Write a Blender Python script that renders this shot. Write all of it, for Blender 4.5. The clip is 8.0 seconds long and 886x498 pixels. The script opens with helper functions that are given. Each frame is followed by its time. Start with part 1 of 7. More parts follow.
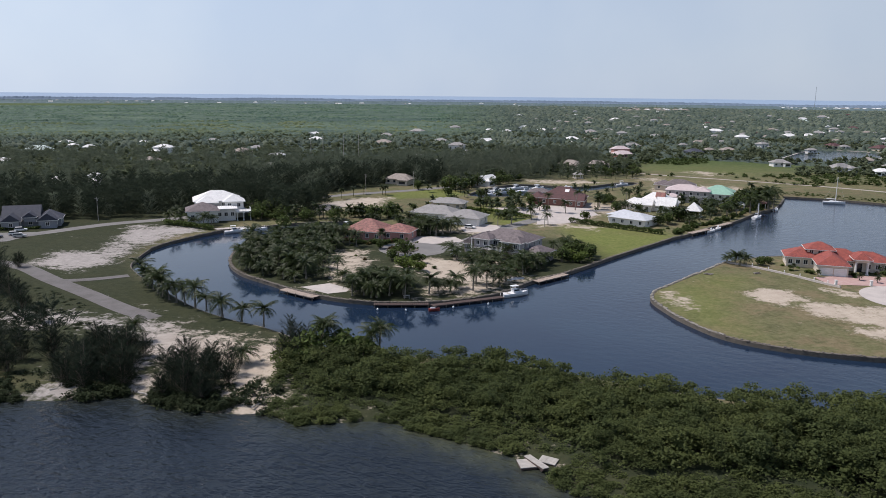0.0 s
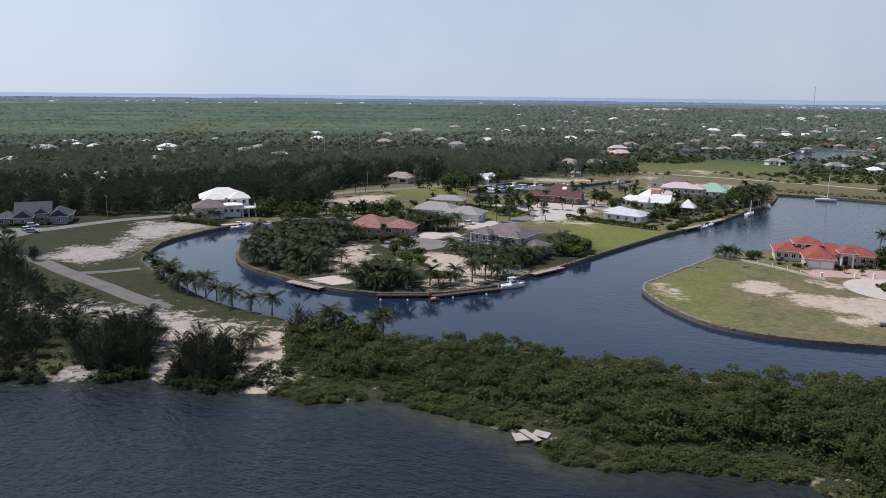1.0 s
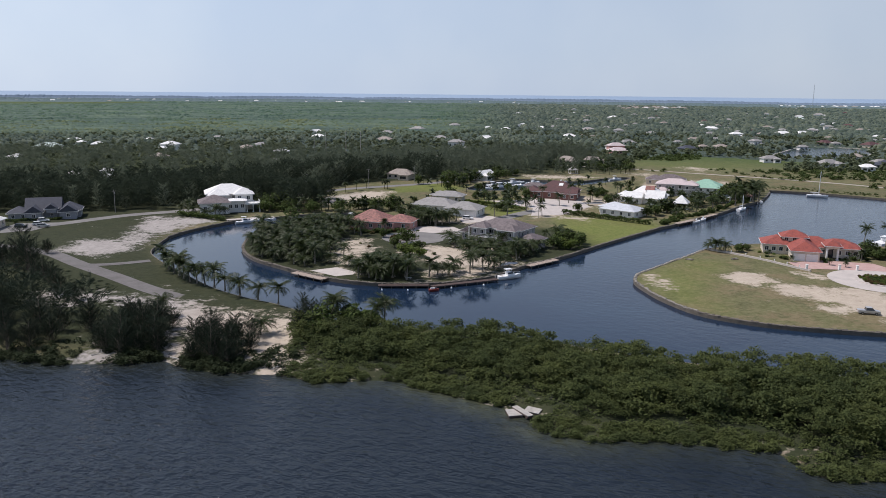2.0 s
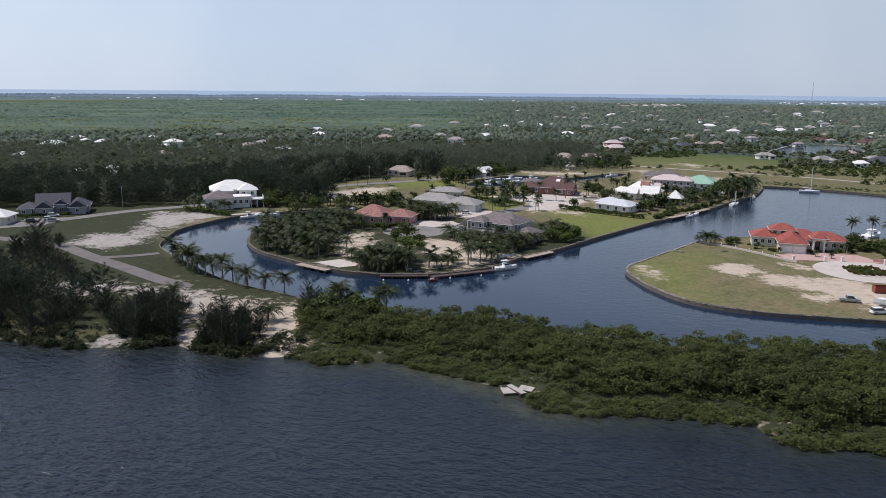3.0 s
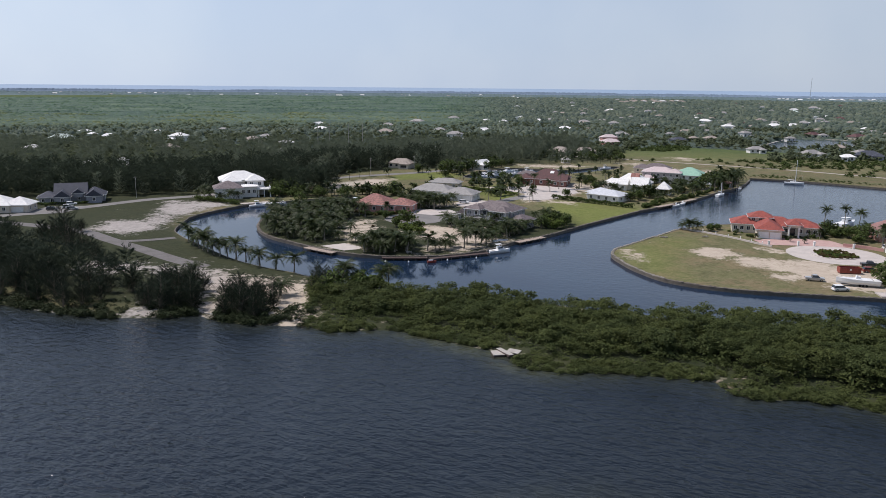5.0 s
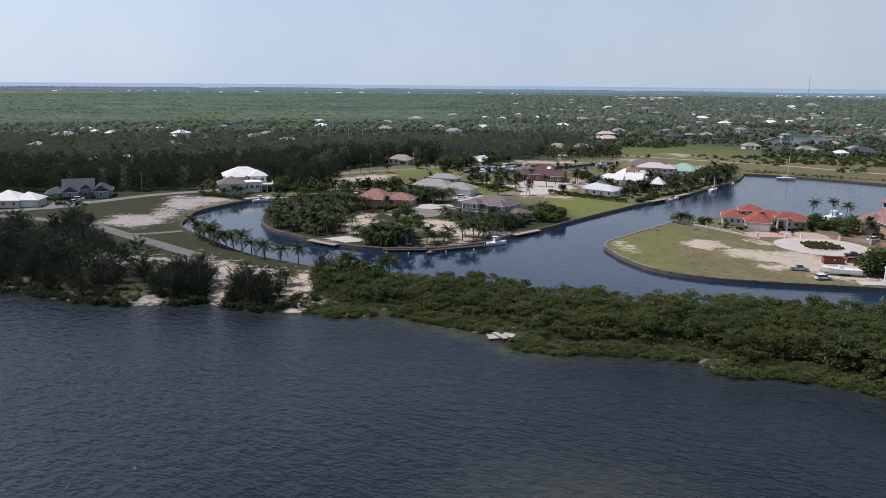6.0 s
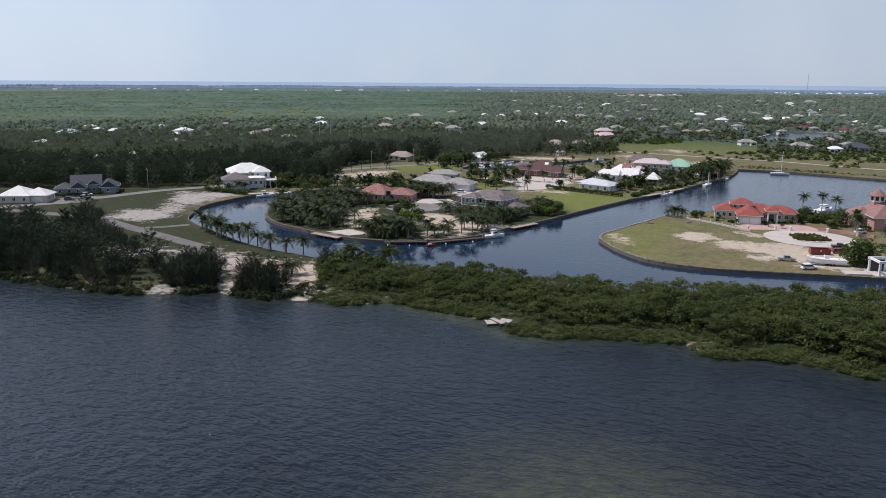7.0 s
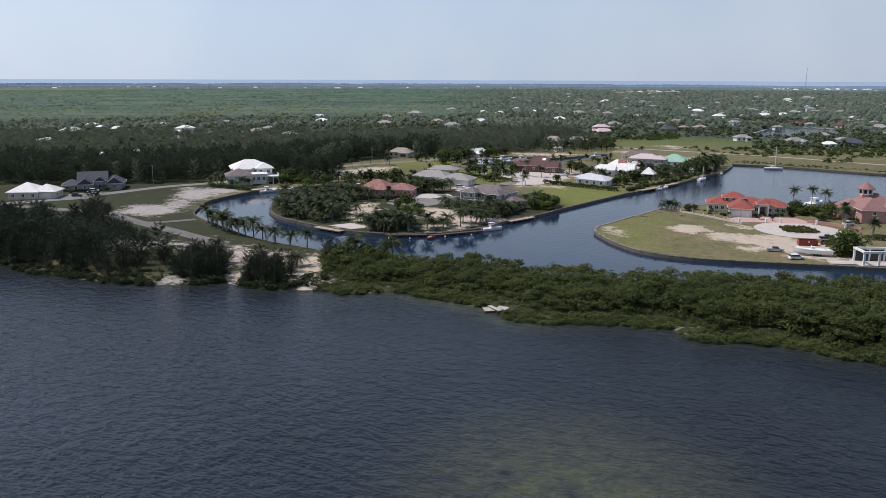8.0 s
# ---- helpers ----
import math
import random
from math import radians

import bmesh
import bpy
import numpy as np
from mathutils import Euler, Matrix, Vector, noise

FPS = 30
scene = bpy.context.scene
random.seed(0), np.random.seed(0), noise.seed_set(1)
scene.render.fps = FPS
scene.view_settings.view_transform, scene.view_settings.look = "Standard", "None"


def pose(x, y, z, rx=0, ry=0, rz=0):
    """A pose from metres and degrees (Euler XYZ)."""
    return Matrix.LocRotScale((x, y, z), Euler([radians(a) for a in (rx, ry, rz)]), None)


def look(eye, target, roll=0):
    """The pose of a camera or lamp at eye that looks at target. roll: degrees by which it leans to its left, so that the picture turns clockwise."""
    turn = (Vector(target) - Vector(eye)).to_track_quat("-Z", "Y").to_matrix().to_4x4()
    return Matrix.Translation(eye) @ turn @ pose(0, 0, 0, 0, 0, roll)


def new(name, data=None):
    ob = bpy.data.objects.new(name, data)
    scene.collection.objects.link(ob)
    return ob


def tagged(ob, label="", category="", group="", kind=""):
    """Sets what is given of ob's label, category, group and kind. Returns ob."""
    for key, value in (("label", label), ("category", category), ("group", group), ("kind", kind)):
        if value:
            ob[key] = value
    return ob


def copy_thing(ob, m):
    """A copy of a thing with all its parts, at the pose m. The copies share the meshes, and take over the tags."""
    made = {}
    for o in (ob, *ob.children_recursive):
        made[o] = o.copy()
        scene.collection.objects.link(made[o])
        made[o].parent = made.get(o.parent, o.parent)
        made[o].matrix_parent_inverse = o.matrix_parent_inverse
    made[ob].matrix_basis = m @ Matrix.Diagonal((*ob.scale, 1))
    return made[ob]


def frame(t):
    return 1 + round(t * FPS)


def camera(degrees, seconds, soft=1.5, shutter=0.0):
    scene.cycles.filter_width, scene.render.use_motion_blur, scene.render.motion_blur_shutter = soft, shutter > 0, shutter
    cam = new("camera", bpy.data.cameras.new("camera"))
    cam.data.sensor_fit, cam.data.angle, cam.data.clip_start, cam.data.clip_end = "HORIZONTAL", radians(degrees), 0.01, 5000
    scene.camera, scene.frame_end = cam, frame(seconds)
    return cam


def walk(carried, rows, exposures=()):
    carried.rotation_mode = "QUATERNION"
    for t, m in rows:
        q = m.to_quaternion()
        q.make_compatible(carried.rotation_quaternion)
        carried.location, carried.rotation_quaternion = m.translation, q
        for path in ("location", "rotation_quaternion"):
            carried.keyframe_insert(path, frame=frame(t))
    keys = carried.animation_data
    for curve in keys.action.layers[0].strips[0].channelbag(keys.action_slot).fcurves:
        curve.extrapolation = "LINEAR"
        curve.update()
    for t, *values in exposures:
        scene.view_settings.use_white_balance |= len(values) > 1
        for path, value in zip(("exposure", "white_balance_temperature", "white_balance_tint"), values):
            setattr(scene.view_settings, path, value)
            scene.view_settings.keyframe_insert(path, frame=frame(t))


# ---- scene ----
cam = camera(60.0, 8.0, 0.8)
PATH = [
    (0, (-11.764, 8.418, 56.734), (-11.81, 10.378, 56.335), 0.6),
    (0.5, (-11.694, 3.742, 56.48), (-11.74, 5.701, 56.083), 0.6),
    (1, (-11.575, -0.639, 56.582), (-11.621, 1.32, 56.183), 0.6),
    (1.5, (-11.292, -5.272, 56.604), (-11.338, -3.313, 56.203), 0.6),
    (3, (-10.471, -18.93, 56.524), (-10.517, -16.972, 56.116), 0.5),
    (3.5, (-10.25, -23.46, 56.449), (-10.296, -21.503, 56.039), 0.5),
    (4, (-9.914, -27.871, 56.527), (-9.959, -25.915, 56.114), 0.5),
    (4.5, (-9.629, -32.543, 56.468), (-9.675, -30.587, 56.052), 0.6),
    (6, (-8.824, -46.142, 56.406), (-8.868, -44.189, 55.981), 0.5),
    (6.5, (-8.753, -50.562, 56.383), (-8.797, -48.608, 55.955), 0.5),
    (7, (-8.695, -54.903, 56.388), (-8.738, -52.951, 55.957), 0.4),
    (7.5, (-8.694, -59.077, 56.463), (-8.737, -57.126, 56.028), 0.4),
    (8, (-8.451, -63.116, 56.5), (-8.493, -61.165, 56.062), 0.2),
]
walk(cam, [(t, look(e, g, r)) for t, e, g, r in PATH], [(0, 0.0, 6250, 13), (8, 0.0, 6250, 13)])

# ---- light ----
SUN_AZ, SUN_EL = 284.0, 58.0          # degrees from +y towards +x, and above the horizon
world = bpy.data.worlds.new("sky")
scene.world = world
world.use_nodes = True
wn, wl = world.node_tree.nodes, world.node_tree.links
sky = wn.new("ShaderNodeTexSky")
sky.sky_type, sky.sun_disc = "NISHITA", False
sky.sun_elevation, sky.sun_rotation = radians(SUN_EL), radians(SUN_AZ)
sky.altitude, sky.air_density, sky.dust_density, sky.ozone_density = 50, 1.0, 1.0, 1.5
# thin high haze whitens the sky, most of all low down
up = wn.new("ShaderNodeSeparateXYZ")
coord = wn.new("ShaderNodeTexCoord")
wl.new(coord.outputs["Generated"], up.inputs[0])
veil = wn.new("ShaderNodeMapRange")
veil.inputs[1].default_value, veil.inputs[2].default_value = 0.20, 0.50
veil.inputs[3].default_value, veil.inputs[4].default_value = 0.88, 0.0
wl.new(up.outputs[2], veil.inputs[0])
cloud = wn.new("ShaderNodeTexNoise")
cloud.inputs["Scale"].default_value, cloud.inputs["Detail"].default_value = 2.2, 5
wl.new(coord.outputs["Generated"], cloud.inputs["Vector"])
haze = wn.new("ShaderNodeMix")
haze.data_type = "RGBA"
haze.inputs[6].default_value, haze.inputs[7].default_value = (5.5, 6.5, 7.85, 1), (6.9, 7.65, 8.4, 1)
wisp = wn.new("ShaderNodeMapRange")
wisp.inputs[1].default_value, wisp.inputs[2].default_value = 0.38, 0.68
wl.new(cloud.outputs[0], wisp.inputs[0])
wl.new(wisp.outputs[0], haze.inputs[0])
# the haze glows more on the sun's side
side = wn.new("ShaderNodeMapRange")
side.inputs[1].default_value, side.inputs[2].default_value = -0.6, 0.6
side.inputs[3].default_value, side.inputs[4].default_value = 1.10, 0.80
wl.new(up.outputs[0], side.inputs[0])
glow = wn.new("ShaderNodeVectorMath")
glow.operation = "SCALE"
wl.new(haze.outputs[2], glow.inputs[0])
wl.new(side.outputs[0], glow.inputs["Scale"])
blend = wn.new("ShaderNodeMix")
blend.data_type = "RGBA"
wl.new(veil.outputs[0], blend.inputs[0])
wl.new(sky.outputs[0], blend.inputs[6])
wl.new(glow.outputs[0], blend.inputs[7])
wl.new(blend.outputs[2], wn["Background"].inputs[0])
wn["Background"].inputs[1].default_value = 0.1
sun_data = bpy.data.lights.new("sun", "SUN")
sun_data.energy, sun_data.angle, sun_data.color = 4.0, radians(0.6), (1.0, 0.925, 0.85)
sun = new("sun", sun_data)
az, el = radians(SUN_AZ), radians(SUN_EL)
to_sun = Vector((math.sin(az) * math.cos(el), math.cos(az) * math.cos(el), math.sin(el)))
sun.matrix_world = look(to_sun * 300, (0, 0, 0))


# ---- materials ----
def material(name):
    m = bpy.data.materials.new(name)
    m.use_nodes = True
    return m, m.node_tree.nodes, m.node_tree.links, m.node_tree.nodes["Principled BSDF"]


def mixed(nodes, links, fac, a, b, mode="MIX"):
    n = nodes.new("ShaderNodeMix")
    n.data_type, n.blend_type = "RGBA", mode
    for sock, v in ((n.inputs[0], fac), (n.inputs[6], a), (n.inputs[7], b)):
        if isinstance(v, tuple):
            sock.default_value = (*v, 1)
        elif isinstance(v, (int, float)):
            sock.default_value = v
        else:
            links.new(v, sock)
    return n.outputs[2]


def ramp(nodes, links, fac, lo, hi):
    n = nodes.new("ShaderNodeMapRange")
    n.inputs[1].default_value, n.inputs[2].default_value = lo, hi
    links.new(fac, n.inputs[0])
    return n.outputs[0]


def noised(nodes, links, vec, scale, detail=4.0, rough=0.55):
    n = nodes.new("ShaderNodeTexNoise")
    n.inputs["Scale"].default_value, n.inputs["Detail"].default_value = scale, detail
    n.inputs["Roughness"].default_value = rough
    if vec is not None:
        links.new(vec, n.inputs["Vector"])
    return n.outputs[0]


def bumped(nodes, links, b, height, strength, distance):
    n = nodes.new("ShaderNodeBump")
    n.inputs["Strength"].default_value, n.inputs["Distance"].default_value = strength, distance
    links.new(height, n.inputs["Height"])
    links.new(n.outputs[0], b.inputs["Normal"])


def haze_sheen(b, weight):
    """Bluish sheen at a glancing angle, standing in for distance haze."""
    b.inputs["Sheen Weight"].default_value = weight
    b.inputs["Sheen Roughness"].default_value = 0.45
    b.inputs["Sheen Tint"].default_value = (0.62, 0.80, 1.0, 1)


def surface(name, c1, c2, scale=0.6, rough=0.8, bump=0.0, metal=0.0, stain=0.25, vary=0.0):
    """Two-scale mottled surface: broad stains of c2 on c1, fine grain, slight relief."""
    m, n, l, b = material(name)
    vec = n.new("ShaderNodeNewGeometry").outputs["Position"]
    broad = ramp(n, l, noised(n, l, vec, scale), 0.38, 0.68)
    fine = noised(n, l, vec, scale * 9, 3)
    col = mixed(n, l, broad, c1, c2)
    col = mixed(n, l, stain, col, mixed(n, l, fine, tuple(c * 0.45 for c in c1), tuple(min(1, c * 1.5) for c in c1)))
    if vary:
        rnd = n.new("ShaderNodeObjectInfo").outputs["Random"]
        col = mixed(n, l, vary, col, mixed(n, l, rnd, tuple(c * 0.4 for c in c1), tuple(min(1, c * 1.4) for c in c1)))
    l.new(col, b.inputs["Base Color"])
    b.inputs["Roughness"].default_value, b.inputs["Metallic"].default_value = rough, metal
    if bump:
        bumped(n, l, b, fine, bump, 0.06)
    return m


def leafy(name, c1, c2, c3, through_light=0.3, rough=0.75, gloss=0.12):
    """Leaves: three greens spread leaf by leaf, tree by tree, and partly lit through."""
    m, n, l, b = material(name)
    geo = n.new("ShaderNodeNewGeometry")
    isl = geo.outputs["Random Per Island"]
    col = mixed(n, l, isl, c1, c2)
    patch = ramp(n, l, noised(n, l, geo.outputs["Position"], 0.10, 3), 0.40, 0.62)
    col = mixed(n, l, patch, col, c3)
    crown = ramp(n, l, noised(n, l, geo.outputs["Position"], 0.38, 3, 0.6), 0.36, 0.66)
    col = mixed(n, l, 0.4, col, mixed(n, l, crown, tuple(c * 0.6 for c in c1), tuple(c * 1.25 for c in c3)))
    rnd = n.new("ShaderNodeObjectInfo").outputs["Random"]
    col = mixed(n, l, 0.35, col, mixed(n, l, rnd, tuple(c * 0.5 for c in c1), tuple(c * 1.4 for c in c3)))
    l.new(col, b.inputs["Base Color"])
    b.inputs["Roughness"].default_value = rough
    b.inputs["Specular IOR Level"].default_value = gloss
    tr = n.new("ShaderNodeBsdfTranslucent")
    l.new(col, tr.inputs[0])
    mx = n.new("ShaderNodeMixShader")
    mx.inputs[0].default_value = through_light
    l.new(b.outputs[0], mx.inputs[1])
    l.new(tr.outputs[0], mx.inputs[2])
    l.new(mx.outputs[0], n["Material Output"].inputs[0])
    return m


def tiled_roof(name, c1, c2, pitch=0.33, stain=0.5, spots=0.7):
    """Barrel-tile or seamed roof: rows of relief and weather stains."""
    m, n, l, b = material(name)
    vec = n.new("ShaderNodeTexCoord").outputs["Object"]
    broad = ramp(n, l, noised(n, l, vec, spots, 7, 0.7), 0.44, 0.60)
    fine = noised(n, l, vec, 5.0, 3)
    col = mixed(n, l, broad, c1, c2)
    col = mixed(n, l, stain * 0.6, col, mixed(n, l, fine, tuple(c * 0.5 for c in c1), tuple(min(1, c * 1.4) for c in c1)))
    w = n.new("ShaderNodeTexWave")
    w.wave_type, w.bands_direction = "BANDS", "Z"
    w.inputs["Scale"].default_value, w.inputs["Distortion"].default_value = 1.0 / pitch, 0.4
    l.new(vec, w.inputs["Vector"])
    col = mixed(n, l, ramp(n, l, w.outputs[1], 0.0, 0.5), mixed(n, l, 0.22, col, (0.02, 0.015, 0.015)), col)
    l.new(col, b.inputs["Base Color"])
    b.inputs["Roughness"].default_value = 0.75
    bumped(n, l, b, w.outputs[1], 0.5, 0.06)
    return m


def canopy_material():
    """Unbroken tree tops seen from far: crowns told apart by light, hue and fine relief."""
    m, n, l, b = material("canopy")
    vec = n.new("ShaderNodeNewGeometry").outputs["Position"]
    a = n.new("ShaderNodeAttribute")
    a.attribute_name = "crown"
    # base greens pushed towards blue to carry distance haze
    col = mixed(n, l, a.outputs["Fac"], (0.026, 0.042, 0.032), (0.098, 0.122, 0.086))
    fine = noised(n, l, vec, 0.45, 4, 0.7)
    col = mixed(n, l, 0.4, col, mixed(n, l, ramp(n, l, fine, 0.3, 0.7), (0.020, 0.032, 0.025), (0.122, 0.145, 0.100)))
    streak = n.new("ShaderNodeMapping")
    streak.inputs["Scale"].default_value = (0.4, 1.0, 1.0)
    l.new(vec, streak.inputs["Vector"])
    bands = ramp(n, l, noised(n, l, streak.outputs[0], 0.0055, 6, 0.7), 0.40, 0.60)
    s = n.new("ShaderNodeAttribute")
    s.attribute_name = "swamp"
    clump = ramp(n, l, noised(n, l, streak.outputs[0], 0.045, 5, 0.7), 0.36, 0.64)
    wet = mixed(n, l, bands, mixed(n, l, clump, (0.033, 0.062, 0.044), (0.082, 0.125, 0.082)), mixed(n, l, clump, (0.073, 0.112, 0.068), (0.146, 0.195, 0.112)))
    col = mixed(n, l, s.outputs["Fac"], col, mixed(n, l, 0.3, wet, col))
    l.new(col, b.inputs["Base Color"])
    b.inputs["Roughness"].default_value = 0.9
    b.inputs["Specular IOR Level"].default_value = 0.1
    haze_sheen(b, 0.09)
    bumped(n, l, b, fine, 1.0, 1.2)
    return m


def crowns_material():
    """Far single crowns: each its own green, wet swamp in broad bands, leafy relief."""
    m, n, l, b = material("crowns")
    geo = n.new("ShaderNodeNewGeometry")
    vec, isl = geo.outputs["Position"], geo.outputs["Random Per Island"]
    streak = n.new("ShaderNodeMapping")
    streak.inputs["Scale"].default_value = (0.22, 1.0, 1.0)
    l.new(vec, streak.inputs["Vector"])
    bands = ramp(n, l, noised(n, l, streak.outputs[0], 0.0055, 5, 0.65), 0.44, 0.56)
    grove = ramp(n, l, noised(n, l, vec, 0.016, 4, 0.6), 0.40, 0.60)
    # these greens lean blue as if seen through haze
    dry = mixed(n, l, isl, mixed(n, l, grove, (0.026, 0.046, 0.036), (0.056, 0.078, 0.052)), mixed(n, l, grove, (0.105, 0.132, 0.100), (0.178, 0.196, 0.128)))
    wet = mixed(n, l, bands, mixed(n, l, isl, (0.028, 0.070, 0.046), (0.056, 0.112, 0.070)), mixed(n, l, isl, (0.054, 0.108, 0.054), (0.112, 0.178, 0.086)))
    rim = n.new("ShaderNodeAttribute")
    rim.attribute_name = "rim"
    wet = mixed(n, l, rim.outputs["Fac"], wet, mixed(n, l, isl, (0.074, 0.104, 0.034), (0.180, 0.205, 0.072)))
    s = n.new("ShaderNodeAttribute")
    s.attribute_name = "swamp"
    col = mixed(n, l, s.outputs["Fac"], dry, wet)
    fine = noised(n, l, vec, 0.9, 3, 0.7)
    col = mixed(n, l, 0.3, col, mixed(n, l, ramp(n, l, fine, 0.3, 0.7), (0.020, 0.036, 0.026), (0.140, 0.176, 0.116)))
    l.new(col, b.inputs["Base Color"])
    b.inputs["Roughness"].default_value = 0.85
    b.inputs["Specular IOR Level"].default_value = 0.15
    haze_sheen(b, 0.09)
    bumped(n, l, b, fine, 1.0, 1.5)
    return m


def ground_material():
    m, n, l, b = material("ground")
    vec = n.new("ShaderNodeNewGeometry").outputs["Position"]

    def attr(name):
        a = n.new("ShaderNodeAttribute")
        a.attribute_name = name
        return a.outputs["Fac"]
    big, mid, fine = noised(n, l, vec, 0.035, 5), noised(n, l, vec, 0.25, 5, 0.65), noised(n, l, vec, 2.2, 3)
    grass = mixed(n, l, ramp(n, l, mid, 0.35, 0.65), (0.086, 0.094, 0.034), (0.155, 0.142, 0.070))
    bare = ramp(n, l, noised(n, l, vec, 0.07, 6, 0.7), 0.47, 0.57)
    grass = mixed(n, l, bare, grass, (0.205, 0.142, 0.090))
    tuft = ramp(n, l, noised(n, l, vec, 0.13, 6, 0.72), 0.51, 0.62)
    grass = mixed(n, l, tuft, grass, (0.050, 0.060, 0.022))
    grass = mixed(n, l, 0.35, grass, mixed(n, l, fine, (0.03, 0.04, 0.012), (0.2, 0.19, 0.08)))
    mottle = ramp(n, l, noised(n, l, vec, 0.75, 8, 0.78), 0.36, 0.64)
    grass = mixed(n, l, 0.40, grass, mixed(n, l, mottle, (0.060, 0.064, 0.028), (0.255, 0.232, 0.138)))
    lush = mixed(n, l, ramp(n, l, mid, 0.35, 0.65), (0.125, 0.160, 0.030), (0.205, 0.228, 0.060))
    lush = mixed(n, l, ramp(n, l, big, 0.45, 0.7), lush, (0.17, 0.15, 0.06))
    lush = mixed(n, l, 0.3, lush, mixed(n, l, fine, (0.03, 0.05, 0.01), (0.2, 0.22, 0.07)))
    lush = mixed(n, l, 0.45, lush, mixed(n, l, mottle, (0.050, 0.070, 0.016), (0.205, 0.205, 0.075)))
    # dark ground cover; on the west side its tone also stands for shade
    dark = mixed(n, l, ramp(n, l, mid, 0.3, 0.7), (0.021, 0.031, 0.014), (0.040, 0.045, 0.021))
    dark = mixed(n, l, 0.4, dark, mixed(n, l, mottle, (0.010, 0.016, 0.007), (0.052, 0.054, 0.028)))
    sand = mixed(n, l, ramp(n, l, mid, 0.3, 0.7), (0.50, 0.425, 0.335), (0.33, 0.268, 0.205))
    sand = mixed(n, l, 0.3, sand, mixed(n, l, fine, (0.22, 0.18, 0.14), (0.74, 0.67, 0.57)))
    # west sand painted greyer and darker for the cloud shade over it
    shaded_sand = mixed(n, l, ramp(n, l, mid, 0.3, 0.7), (0.40, 0.365, 0.335), (0.27, 0.245, 0.225))
    shaded_sand = mixed(n, l, 0.35, shaded_sand, mixed(n, l, mottle, (0.17, 0.155, 0.145), (0.50, 0.47, 0.44)))
    sand = mixed(n, l, attr("shaded_sand"), sand, shaded_sand)
    damp = mixed(n, l, mottle, (0.15, 0.112, 0.074), (0.26, 0.200, 0.140))
    sand = mixed(n, l, attr("damp"), sand, damp)
    swamp = mixed(n, l, ramp(n, l, big, 0.35, 0.65), (0.055, 0.085, 0.030), (0.095, 0.125, 0.042))
    swamp = mixed(n, l, 0.5, swamp, mixed(n, l, ramp(n, l, mid, 0.35, 0.65), (0.02, 0.035, 0.012), (0.10, 0.13, 0.04)))
    col = mixed(n, l, attr("lush"), grass, lush)
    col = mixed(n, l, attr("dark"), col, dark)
    col = mixed(n, l, attr("swamp"), col, swamp)
    edge = n.new("ShaderNodeMath")
    edge.operation = "ADD"
    ragged = n.new("ShaderNodeMath")
    ragged.operation = "MULTIPLY_ADD"
    l.new(mixed(n, l, 0.5, noised(n, l, vec, 0.11, 6, 0.7), noised(n, l, vec, 0.6, 4, 0.7)), ragged.inputs[0])
    ragged.inputs[1].default_value, ragged.inputs[2].default_value = 3.5, -1.75
    l.new(attr("sand"), edge.inputs[0])
    l.new(ragged.outputs[0], edge.inputs[1])
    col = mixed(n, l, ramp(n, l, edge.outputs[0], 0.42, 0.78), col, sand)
    l.new(col, b.inputs["Base Color"])
    b.inputs["Roughness"].default_value = 0.95
    b.inputs["Specular IOR Level"].default_value = 0.15
    bumped(n, l, b, fine, 0.5, 0.15)
    return m


